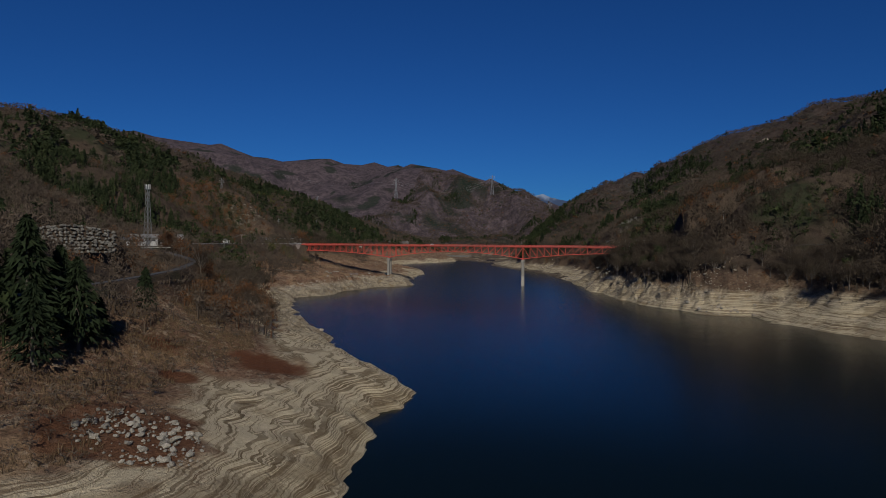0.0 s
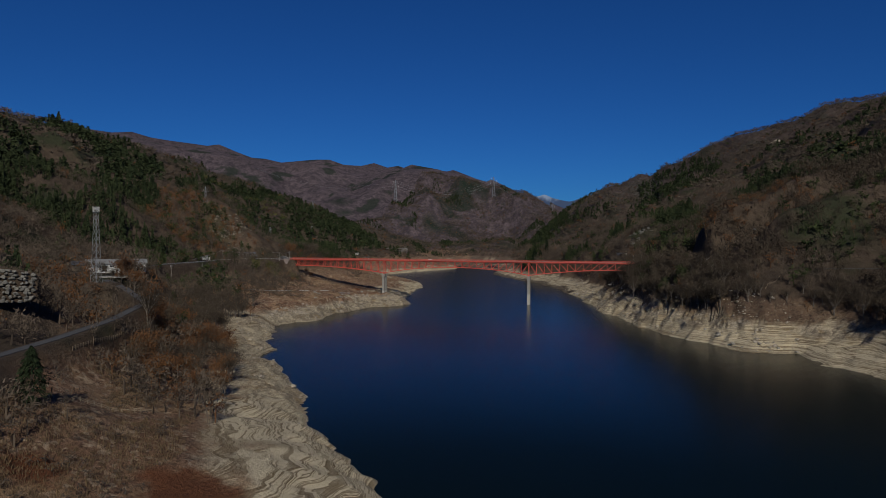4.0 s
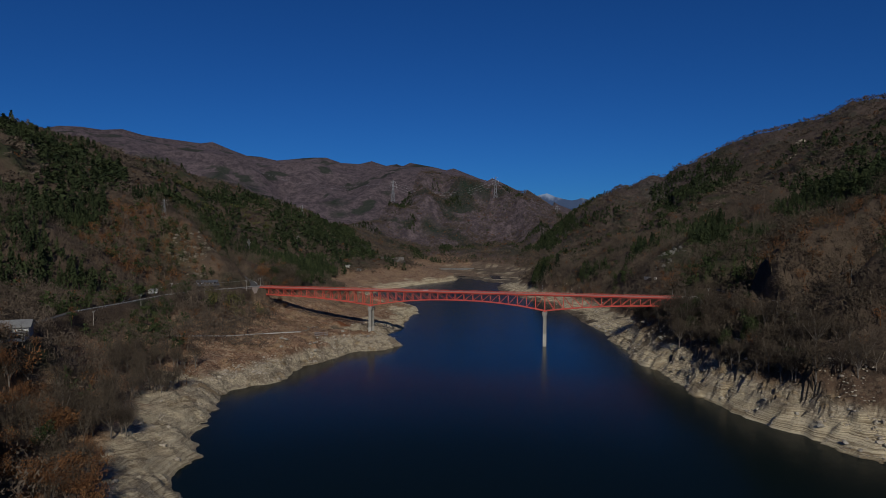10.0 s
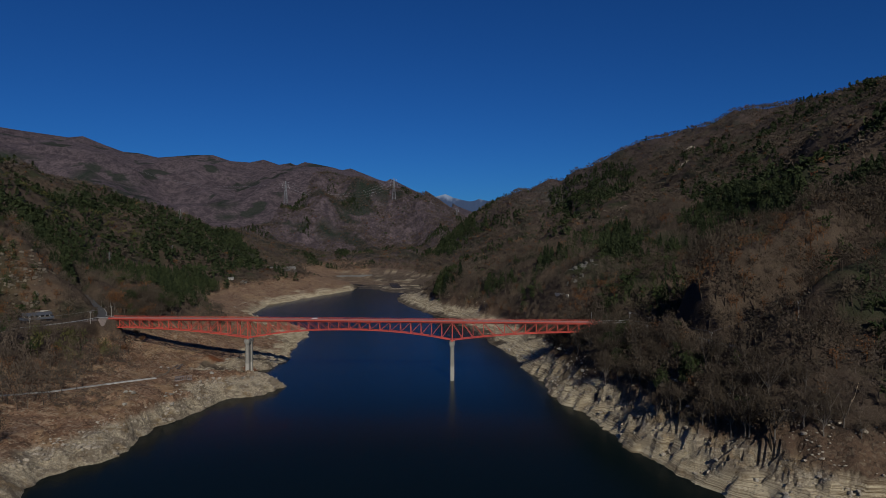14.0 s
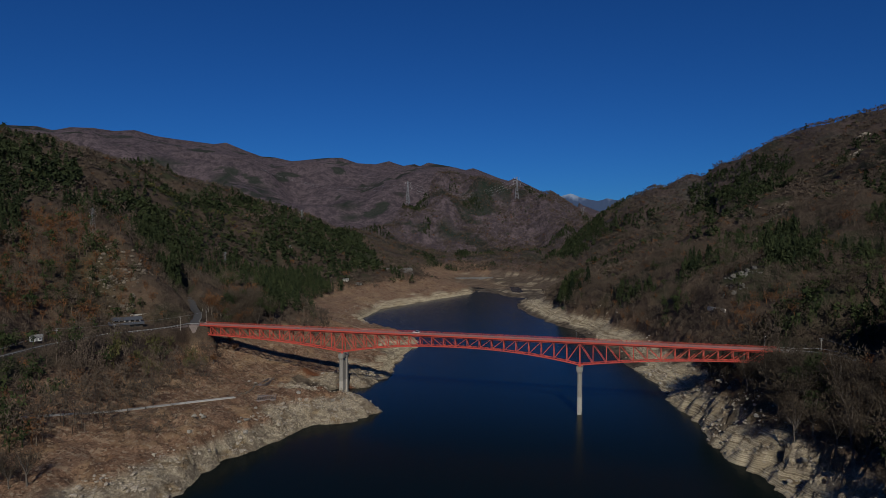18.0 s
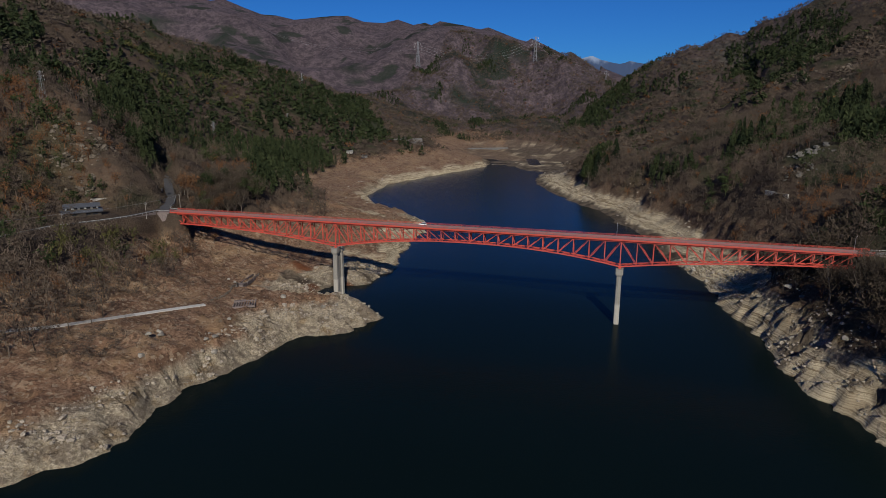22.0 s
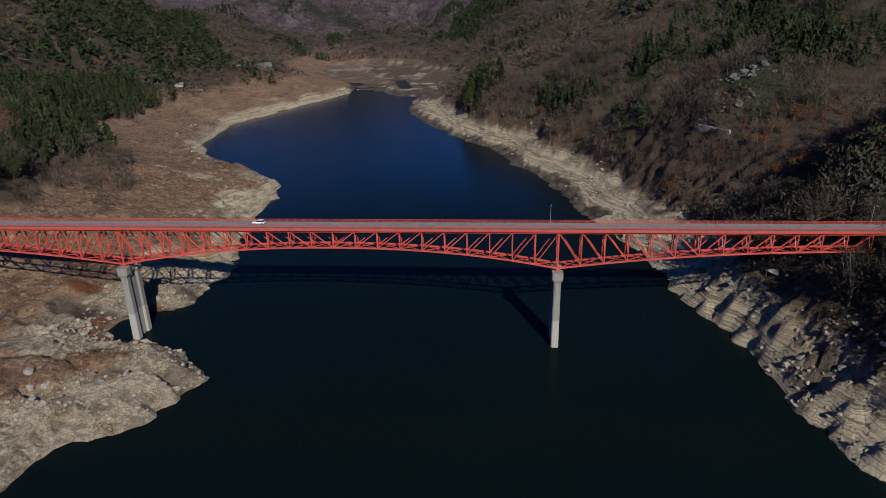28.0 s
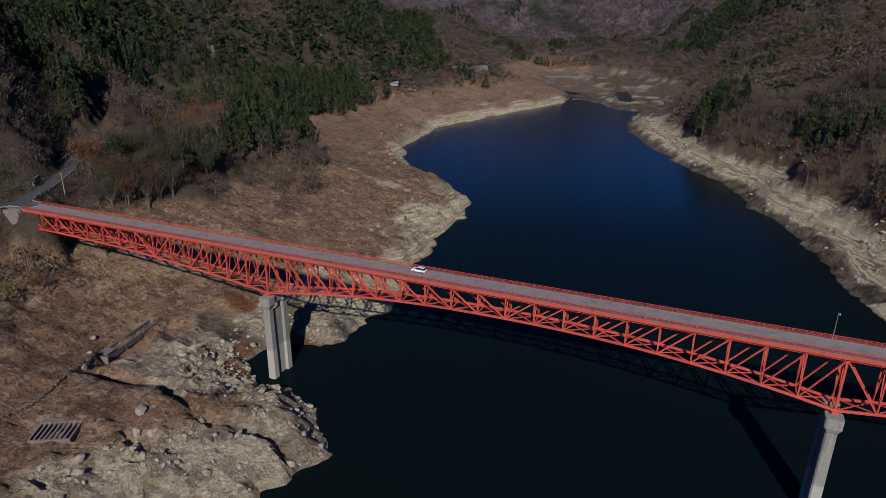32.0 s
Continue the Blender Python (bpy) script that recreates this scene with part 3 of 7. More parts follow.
    c = mix_color(nt, shelf, wood, soil)
    c = mix_color(nt, attribute(nt, "red"), c, mix_color(nt, n_small, (0.075, 0.030, 0.015), (0.165, 0.066, 0.030)))
    mud = mix_color(nt, ramp(nt, n_mid, 0.35, 0.65), (0.060, 0.046, 0.034), (0.17, 0.135, 0.095))
    rock = mix_color(nt, attribute(nt, "mud"), rock, mud)
    c = mix_color(nt, bare, c, rock)
    nt.links.new(c, bsdf.inputs["Base Color"])
    bsdf.inputs["Roughness"].default_value = 0.95
    bsdf.inputs["Specular IOR Level"].default_value = 0.15
    hgt = maths(nt, 'ADD', maths(nt, 'ADD', n_small, maths(nt, 'MULTIPLY', grain, 0.35)), maths(nt, 'MULTIPLY', strata, 0.6))
    hgt = maths(nt, 'ADD', hgt, maths(nt, 'MULTIPLY', maths(nt, 'MULTIPLY', chip, bare), 0.5))
    hgt = maths(nt, 'SUBTRACT', hgt, maths(nt, 'MULTIPLY', maths(nt, 'MULTIPLY', broken, bare), 0.8))
    hgt = maths(nt, 'ADD', hgt, maths(nt, 'MULTIPLY', maths(nt, 'MULTIPLY', crowns, far), 7.0))
    bumped(nt, bsdf, hgt, 1.0, 1.1)
    return mat


def water_material():
    mat = bpy.data.materials.new("lake_water")
    nt, bsdf = nodes_of(mat)
    n = noise_tex(nt, 0.01, 3, 0.5)
    nt.links.new(mix_color(nt, n, (0.0027, 0.0064, 0.0068), (0.0036, 0.0084, 0.0088)), bsdf.inputs["Base Color"])
    bsdf.inputs["Roughness"].default_value = 0.2
    bsdf.inputs["IOR"].default_value = 1.333
    lw = nt.nodes.new("ShaderNodeLayerWeight")
    gloss = ramp(nt, lw.outputs["Facing"], 0.67, 0.91)
    nt.links.new(maths(nt, 'ADD', maths(nt, 'MULTIPLY', gloss, 0.38), 0.04), bsdf.inputs["Specular IOR Level"])
    w1, w2 = noise_tex(nt, 0.9, 3, 0.6), noise_tex(nt, 0.12, 2, 0.5)
    bumped(nt, bsdf, maths(nt, 'ADD', w1, w2), 0.12, 0.5)
    return mat


MAT_GROUND = land_material()
MAT_WATER = water_material()
MAT_RED = surface("red_bridge_paint", (0.43, 0.058, 0.038), (0.54, 0.082, 0.054), 0.6, 0.45, 0.0, 0.1, 0.01, 0.25, 0.25)
MAT_CONCRETE = surface("weathered_concrete", (0.25, 0.235, 0.21), (0.40, 0.38, 0.34), 0.5, 0.9, 0, 0.3, 0.03, 0.2, 0.5)
MAT_CONCRETE_PALE = surface("washed_concrete", (0.42, 0.40, 0.36), (0.55, 0.53, 0.48), 0.5, 0.9, 0, 0.3, 0.03, 0.1, 0.3)
MAT_DECK = surface("worn_deck_asphalt", (0.20, 0.165, 0.155), (0.28, 0.24, 0.225), 0.4, 0.9, 0, 0.2, 0.01, 0, 0.4)
MAT_KERB = surface("stained_kerb", (0.135, 0.105, 0.095), (0.20, 0.165, 0.15), 0.6, 0.9, 0, 0.2, 0.01, 0, 0.4)
MAT_ASPHALT = surface("asphalt", (0.046, 0.045, 0.045), (0.078, 0.075, 0.073), 0.4, 0.9, 0, 0.2, 0.01, 0, 0.4)
MAT_WHITE = surface("white_paint", (0.58, 0.58, 0.57), (0.72, 0.72, 0.70), 0.8, 0.6, 0, 0.1, 0.01, 0.1, 0.2)
MAT_STEEL = surface("galvanised_steel", (0.32, 0.33, 0.34), (0.45, 0.46, 0.47), 1.0, 0.5, 0.7, 0.1, 0.01, 0.15, 0.3)

# ---------------------------------------------------------------- ground and water
gx = rise(-112, 345, 1.5, -4700, 2600, 1.065)
gy = rise(-650, 190, 1.65, -1500, 4700, 1.034, 75)
GX, GY = np.meshgrid(gx, gy)
GH, GD, GL, GW = land(GX.ravel(), GY.ravel())
south = sstep(-GY.ravel(), 430, 500)
bare = 1 - sstep(GH + 2.6 * fbm(GX.ravel(), GY.ravel(), 25, 3, 81) - np.where(GL, np.where(GY.ravel() < -200, 0.5 + 0.8 * south, -0.6 - 2.2 * sstep(GY.ravel(), 40, 80)), 6 - 5.0 * sstep(GY.ravel(), 60, 120)), 9.5, 12.0)
bare = np.where(GY.ravel() > 900, bare * 0.55, bare)
shelf = (1 - sstep(GH + 4 * fbm(GX.ravel(), GY.ravel(), 40, 3, 83), 27, 36)) * np.where(GL, 1, 0.35)
shelf = np.maximum(shelf, 0.2 * inside(SUNNY_SLOPE, GX.ravel() + 12 * fbm(GX.ravel(), GY.ravel(), 30, 3, 107), GY.ravel() + 12 * fbm(GX.ravel(), GY.ravel(), 30, 3, 108)))
# grows with distance; brings in the haze-tinted colour of the far woods
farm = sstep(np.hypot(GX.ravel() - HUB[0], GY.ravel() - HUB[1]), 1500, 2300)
red = np.zeros(GH.shape)
for cx, cy, rx, ry in ((-20, 5, 6, 9), (-6, 22, 8, 3), (-12, -5, 9, 3), (-37, 28, 9, 5), (136, -546, 14, 9), (112, -560, 9, 6), (128, -575, 7, 5), (104, -628, 12, 8)):
    red = np.maximum(red, 1 - sstep(((GX.ravel() - cx) / rx) ** 2 + ((GY.ravel() - cy) / ry) ** 2 + 0.5 * fbm(GX.ravel(), GY.ravel(), 8, 3, 87), 0.5, 1.1))
mud = sstep(fbm(GX.ravel(), GY.ravel(), 26, 3, 89) + np.where(GY.ravel() + 1.12 * (GX.ravel() + 100) > 815, 0.8, -0.5) * np.where(GY.ravel() > 640, 1, 0) + np.where(GY.ravel() > 640, 0, -0.5) + np.where(GL & (GY.ravel() > 8) & (GY.ravel() < 40), 0.75, 0), 0.25, 0.6)
for cx, cy, rx, ry in OUTCROPS:
    bare = np.maximum(bare, 0.55 * (1 - sstep(((GX.ravel() - cx) / rx) ** 2 + ((GY.ravel() - cy) / ry) ** 2 + 0.8 * fbm(GX.ravel(), GY.ravel(), 14, 3, 47), 0.5, 0.8)))
for cx, cy, rx, ry in ((-43, 15, 10, 7), (-30, -18, 8, 7), (-23, 16, 9, 6), (-20, -34, 10, 5), (-70, 200, 26, 7), (-112, 205, 16, 8)):
    bare = np.maximum(bare, 0.85 * (1 - sstep(((GX.ravel() - cx) / rx) ** 2 + ((GY.ravel() - cy) / ry) ** 2 + 0.9 * fbm(GX.ravel(), GY.ravel(), 9, 3, 49), 0.4, 0.8)))
rim = 1 - sstep(GD + 9 * fbm(GX.ravel(), GY.ravel(), 24, 3, 80), 22, 29)
slabs = 1 - sstep(((GX.ravel() + 16) / 30) ** 2 + ((GY.ravel() + 2) / 34) ** 2 + 0.9 * fbm(GX.ravel(), GY.ravel(), 12, 3, 82), 0.75, 0.95)
bare = np.where(GL & (GY.ravel() > -215) & (GY.ravel() < 46), np.maximum(np.minimum(bare, rim), 0.9 * slabs), bare)
heap_zone = 1 - sstep(((GX.ravel() - 147) / 17) ** 2 + ((GY.ravel() + 619) / 15) ** 2 + 0.5 * fbm(GX.ravel(), GY.ravel(), 8, 3, 88), 0.7, 1.1)
bare = bare * (1 - heap_zone)
red = np.maximum(red, 0.75 * heap_zone)
terrace = sstep(-GY.ravel(), 425, 470) * GL
terrace = np.maximum(terrace, np.where(~GL, sstep(fbm(GX.ravel(), GY.ravel(), 40, 2, 46) + np.where(GY.ravel() < -225, 0.05, -0.6) + np.where(GY.ravel() > 60, 0.9, 0), 0.15, 0.3), 0))
terrace = np.maximum(terrace, np.where(GL & (GY.ravel() > 45), 0.85, 0))
terrace = np.maximum(terrace, np.where(GL & (GY.ravel() < -260) & (GY.ravel() > -425), 0.5, 0))
terrace = np.maximum(terrace, np.where(GL, 0, 0.9 * (1 - sstep(GH + 2 * fbm(GX.ravel(), GY.ravel(), 20, 2, 59), 7.0, 11.0))))
terrace = terrace * (GH < 28)
bare = bare * (1 - 0.9 * red)
mud = np.where(GY.ravel() < -300, 0, mud)
creek_d, _, _ = nearest_on(CREEK, GX.ravel(), GY.ravel())
mud = np.maximum(mud, np.where((~GL) & (GY.ravel() > 150), 1 - sstep(GD + 5 * fbm(GX.ravel(), GY.ravel(), 20, 3, 90), 7, 11), 0))
terrace = terrace * (1 - mud)
mud = np.maximum(mud, np.where(GL, 0.9 * (1 - sstep(creek_d, 0.8, 2.6)), 0))
conifers = np.zeros(GH.shape)
for stand in FAR_STANDS:
    conifers = np.maximum(conifers, inside(stand, GX.ravel() + 40 * fbm(GX.ravel(), GY.ravel(), 120, 3, 103), GY.ravel() + 40 * fbm(GX.ravel(), GY.ravel(), 120, 3, 104)))
nx, ny = len(gx), len(gy)
i0 = (np.arange(ny - 1)[:, None] * nx + np.arange(nx - 1)[None]).ravel()
quads = np.stack([i0, i0 + 1, i0 + nx + 1, i0 + nx], 1)
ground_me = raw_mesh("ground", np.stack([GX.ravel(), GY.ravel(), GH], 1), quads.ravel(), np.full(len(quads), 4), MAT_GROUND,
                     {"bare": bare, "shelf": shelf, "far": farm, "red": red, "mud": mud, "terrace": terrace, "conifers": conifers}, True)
sharp = (bare > 0.4) & (terrace < 0.5)
ground_me.polygons.foreach_set("use_smooth", ~sharp[quads[:, 0]])
ground = tagged(new("ground", ground_me), "brown winter valley with pale washed rock banks round the lake", "ground", kind="structure")

def sheet_height(x, y):
    """Height of the ground sheet itself, between its points."""
    i = np.clip(np.searchsorted(gx, x) - 1, 0, nx - 2)
    j = np.clip(np.searchsorted(gy, y) - 1, 0, ny - 2)
    u, v = np.clip((x - gx[i]) / (gx[i + 1] - gx[i]), 0, 1), np.clip((y - gy[j]) / (gy[j + 1] - gy[j]), 0, 1)
    H = GH.reshape(ny, nx)
    return (H[j, i] * (1 - u) + H[j, i + 1] * u) * (1 - v) + (H[j + 1, i] * (1 - u) + H[j + 1, i + 1] * u) * v


bm = bmesh.new()
vs = [bm.verts.new(p) for p in ((-400, -1500, 0), (900, -1500, 0), (900, 960, 0), (-400, 960, 0))]
bm.faces.new(vs)
water = tagged(mesh_object("water", bm, MAT_WATER), "still dark blue reservoir water, drawn down low", "water", kind="structure")

# ---------------------------------------------------------------- the red truss bridge
PANEL, N_SIDE, N_MAIN = 8.0, 14, 20
TRUSS_W, TOP_Z, DECK_Z = 5.4, 43.9, 45.2


def truss_depth(i):
    """Depth of the truss at panel point i, counted from the west end."""
    if i < N_SIDE:
        s = (N_SIDE - i) / N_SIDE
    elif i <= N_SIDE + N_MAIN:
        s = min(i - N_SIDE, N_SIDE + N_MAIN - i) / (N_MAIN / 2)
    else:
        s = (i - N_SIDE - N_MAIN) / N_SIDE
    return 6.1 + 7.2 * (1 - s) ** 2.2


def section_mesh(name, profile):
    """A bar of unit length along z with the given outline, for members that are scaled to their size."""
    me = bpy.data.meshes.new(name)
    n = len(profile)
    verts = [(x, y, z) for z in (0.0, 1.0) for x, y in profile]
    faces = [(i, (i + 1) % n, n + (i + 1) % n, n + i) for i in range(n)] + [tuple(range(n))[::-1], tuple(range(n, 2 * n))]
    me.from_pydata(verts, [], faces)
    return me


H_OUTLINE = [(-.5, -.5), (.5, -.5), (.5, -.4), (.12, -.4), (.12, .4), (.5, .4), (.5, .5), (-.5, .5), (-.5, .4), (-.12, .4), (-.12, -.4), (-.5, -.4)]
BOX_OUTLINE = [(-.5, -.42), (-.42, -.5), (.42, -.5), (.5, -.42), (.5, .42), (.42, .5), (-.42, .5), (-.5, .42)]
SECTIONS = {}


def member(name, a, b, w, h, material, parent, outline="H", up=(0, 1, 0)):
    """A steel bar from a to b, w wide and h deep; all of one section and material share a mesh."""
    key = (name, outline, material.name)
    if key not in SECTIONS:
        SECTIONS[key] = section_mesh(name, H_OUTLINE if outline == "H" else BOX_OUTLINE)
        SECTIONS[key].materials.append(material)
    a, b = Vector(a), Vector(b)
    z = (b - a).normalized()
    y = Vector(up) - z * Vector(up).dot(z)
    y.normalize()
    x = y.cross(z)
    ob = new(name, SECTIONS[key])
    ob.parent = parent
    rot = Matrix((x, y, z)).transposed().to_4x4()
    ob.matrix_basis = Matrix.Translation(a) @ rot @ Matrix.Diagonal((w, h, (b - a).length, 1))
    return ob


bridge = empty_thing("truss_bridge", "long red painted steel truss bridge on concrete piers over the lake", "bridge")
X0 = -N_SIDE * PANEL
N_ALL = 2 * N_SIDE + N_MAIN
px = [X0 + PANEL * i for i in range(N_ALL + 1)]
pz = [TOP_Z - truss_depth(i) for i in range(N_ALL + 1)]
for ty in (0.0, TRUSS_W):
    for i in range(N_ALL + 1):
        pier = i in (N_SIDE, N_SIDE + N_MAIN)
        member("vertical", (px[i], ty, pz[i] + 0.2), (px[i], ty, TOP_Z - 0.2), 0.34 + 0.16 * pier, 0.42, MAT_RED, bridge)
    for i in range(N_ALL):
        member("top_chord", (px[i], ty, TOP_Z), (px[i + 1], ty, TOP_Z), 0.6, 0.62, MAT_RED, bridge, "B")
        member("bottom_chord", (px[i], ty, pz[i]), (px[i + 1], ty, pz[i + 1]), 0.6, 0.56, MAT_RED, bridge, "B")
        # diagonals fall away from the piers, and from the ends
        if i < N_SIDE:
            down_right = i < 8
        elif i < N_SIDE + N_MAIN:
            down_right = i < N_SIDE + N_MAIN // 2
        else:
            down_right = i < N_SIDE + N_MAIN + 6
        a, b = ((px[i], TOP_Z), (px[i + 1], pz[i + 1])) if down_right else ((px[i], pz[i]), (px[i + 1], TOP_Z))
        member("diagonal", (a[0], ty, a[1]), (b[0], ty, b[1]), 0.30, 0.40, MAT_RED, bridge)
for i in range(N_ALL + 1):
    member("floor_beam", (px[i], -1.0, TOP_Z + 0.55), (px[i], TRUSS_W + 1.0, TOP_Z + 0.55), 0.35, 0.5, MAT_RED, bridge, up=(0, 0, 1))
    mid = (TOP_Z + pz[i]) / 2
    member("sway_brace", (px[i], 0, pz[i]), (px[i], TRUSS_W / 2, TOP_Z - 1.0), 0.2, 0.24, MAT_RED, bridge, up=(1, 0, 0))
    member("sway_brace", (px[i], TRUSS_W, pz[i]), (px[i], TRUSS_W / 2, TOP_Z - 1.0), 0.2, 0.24, MAT_RED, bridge, up=(1, 0, 0))
    member("bottom_strut", (px[i], 0, pz[i]), (px[i], TRUSS_W, pz[i]), 0.28, 0.3, MAT_RED, bridge, up=(0, 0, 1))
for i in range(N_ALL):
    k = i % 2
    member("bottom_lateral", (px[i], k * TRUSS_W, pz[i]), (px[i + 1], (1 - k) * TRUSS_W, pz[i + 1]), 0.24, 0.24, MAT_RED, bridge, up=(0, 0, 1))
    member("bottom_lateral", (px[i], (1 - k) * TRUSS_W, pz[i] + 0.25), (px[i + 1], k * TRUSS_W, pz[i + 1] + 0.25), 0.24, 0.24, MAT_RED, bridge, up=(0, 0, 1))
X1 = px[-1]
for y in (-0.9, 1.3, 4.1, TRUSS_W + 0.9):
    part("stringer", box(X0, X1, y - 0.14, y + 0.14, TOP_Z + 0.80, DECK_Z - 0.30), MAT_RED, bridge)
part("deck_slab", box(X0 - 0.5, X1 + 0.5, -1.25, TRUSS_W + 1.25, DECK_Z - 0.30, DECK_Z, 0.04), MAT_CONCRETE, bridge, "grey concrete deck slab")
part("carriageway", box(X0 - 0.5, X1 + 0.5, -0.75, TRUSS_W + 0.75, DECK_Z + 0.004, DECK_Z + 0.06), MAT_DECK, bridge, "worn grey asphalt carriageway")
for y in (-1.25, TRUSS_W + 0.75):
    part("kerb", box(X0 - 0.5, X1 + 0.5, y, y + 0.5, DECK_Z, DECK_Z + 0.25, 0.03), MAT_KERB, bridge)
    yc = y + 0.25
    part("fascia", box(X0 - 0.5, X1 + 0.5, -1.33 if y < 0 else TRUSS_W + 1.25, -1.25 if y < 0 else TRUSS_W + 1.33, DECK_Z - 0.75, DECK_Z + 0.12), MAT_RED, bridge)
    for z, t in ((0.30, 0.05), (0.45, 0.05), (0.62, 0.05), (0.80, 0.05), (1.10, 0.11)):
        part("handrail", box(X0 - 0.5, X1 + 0.5, yc - t / 2, yc + t / 2, DECK_Z + 0.2 + z - t, DECK_Z + 0.2 + z), MAT_RED, bridge)
    for k in range(129):
        member("railing_post", (X0 + 3.0 * k, yc, DECK_Z + 0.22), (X0 + 3.0 * k, yc, DECK_Z + 1.31), 0.13, 0.13, MAT_RED, bridge)


def pier_bm(cx, cy, base):
    """One column of a pier with its flared head."""
    bm = bmesh.new()
    rings = []
    for z, hw, hd in ((base, 1.42, 1.42), (24.2, 1.25, 1.25), (25.6, 1.25, 1.25), (27.0, 1.9, 1.75), (29.7, 1.9, 1.75)):
        c = 0.35
        pts = [(-hw + c, -hd), (hw - c, -hd), (hw, -hd + c), (hw, hd - c), (hw - c, hd), (-hw + c, hd), (-hw, hd - c), (-hw, -hd + c)]
        rings.append([bm.verts.new((cx + x, cy + y, z)) for x, y in pts])
    for r0, r1 in zip(rings[:-1], rings[1:]):
        for i in range(8):
            bm.faces.new((r0[i], r0[(i + 1) % 8], r1[(i + 1) % 8], r1[i]))
    bm.faces.new(rings[-1])
    bm.faces.new(rings[0][::-1])
    return bm


MAT_PIER = bpy.data.materials.new("banded_pier_concrete")
_nt, _b = nodes_of(MAT_PIER)
_sep = _nt.nodes.new("ShaderNodeSeparateXYZ")
_nt.links.new(_nt.nodes.new("ShaderNodeNewGeometry").outputs["Position"], _sep.inputs[0])
_fine, _run = noise_tex(_nt, 3.0, 5, 0.65), noise_tex(_nt, 1.0, 4, 0.6, None, (1.6, 1.6, 0.12))
_pale = mix_color(_nt, ramp(_nt, _fine, 0.3, 0.7), (0.29, 0.27, 0.23), (0.41, 0.385, 0.335))
_dark = mix_color(_nt, ramp(_nt, _fine, 0.3, 0.7), (0.19, 0.178, 0.155), (0.29, 0.273, 0.24))
_dark = mix_color(_nt, maths(_nt, 'MULTIPLY', ramp(_nt, _run, 0.5, 0.66), 0.55), _dark, (0.13, 0.12, 0.10))
_tide = ramp(_nt, maths(_nt, 'ADD', _sep.outputs[2], maths(_nt, 'MULTIPLY', _fine, 0.8)), 10.9, 11.7)
_nt.links.new(mix_color(_nt, _tide, _pale, _dark), _b.inputs["Base Color"])
_b.inputs["Roughness"].default_value = 0.9
bumped(_nt, _b, _fine, 0.3, 0.03)
for cx, base in ((0.0, -4.0), (N_MAIN * PANEL, -15.0)):
    for cy, ty in ((-0.9, 0.0), (TRUSS_W + 0.9, TRUSS_W)):
        col = part("pier_column", pier_bm(cx, cy, base), MAT_PIER, bridge, "grey concrete pier column, stained in bands")
        part("bearing", box(cx - 0.7, cx + 0.7, ty - 0.5, ty + 0.5, 29.7, 30.35, 0.06), MAT_RED, bridge)
    part("pier_wall", box(cx - 0.5, cx + 0.5, 0.35, TRUSS_W - 0.35, base, 24.0, 0.05), MAT_PIER, bridge)
    part("pier_cap", box(cx - 1.2, cx + 1.2, 0.86, TRUSS_W - 0.86, 26.8, 29.6, 0.15), MAT_PIER, bridge)

# ---------------------------------------------------------------- trees
def leaf_material(name, dark, light, rough=0.85, fleck=0.45):
    mat = bpy.data.materials.new(name)
    nt, bsdf = nodes_of(mat)
    geo = nt.nodes.new("ShaderNodeNewGeometry")
    isl = geo.outputs["Random Per Island"]
    tint_v = attribute(nt, "tint")
    oi = nt.nodes.new("ShaderNodeObjectInfo").outputs["Random"]
    each = maths(nt, 'FRACT', maths(nt, 'ADD', tint_v, oi))
    f = maths(nt, 'ADD', maths(nt, 'ADD', maths(nt, 'MULTIPLY', isl, fleck), (0.45 - fleck) / 2), maths(nt, 'MULTIPLY', each, 0.55))
    c = mix_color(nt, f, dark, light)
    nt.links.new(c, bsdf.inputs["Base Color"])
    bsdf.inputs["Roughness"].default_value = rough
    bsdf.inputs["Specular IOR Level"].default_value = 0.1
    return mat


MAT_TWIG = leaf_material("bare_twigs", (0.040, 0.032, 0.025), (0.134, 0.103, 0.077), 0.85, 0.26)
# darker copy of bare_twigs; on the east bank its colour stands for shade
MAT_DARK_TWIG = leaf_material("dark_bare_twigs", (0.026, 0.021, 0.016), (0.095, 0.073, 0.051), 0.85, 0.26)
MAT_RUSSET = leaf_material("russet_leaves", (0.070, 0.032, 0.016), (0.175, 0.085, 0.036))
MAT_CEDAR = leaf_material("cedar_needles", (0.010, 0.017, 0.008), (0.045, 0.056, 0.023))
MAT_DARK_CEDAR = leaf_material("dark_cedar_needles", (0.006, 0.011, 0.006), (0.024, 0.035, 0.015))
MAT_PINE = leaf_material("evergreen_leaves", (0.016, 0.026, 0.010), (0.054, 0.067, 0.025))
MAT_BAMBOO = leaf_material("yellow_green_leaves", (0.042, 0.042, 0.016), (0.105, 0.098, 0.036))
MAT_BARK = surface("grey_bark", (0.06, 0.048, 0.038), (0.17, 0.145, 0.12), 1.0, 0.95, 0, 0.5, 0.03, 0.3, 0.4)
MAT_GRASS = leaf_material("dead_grass", (0.065, 0.045, 0.026), (0.17, 0.118, 0.066))


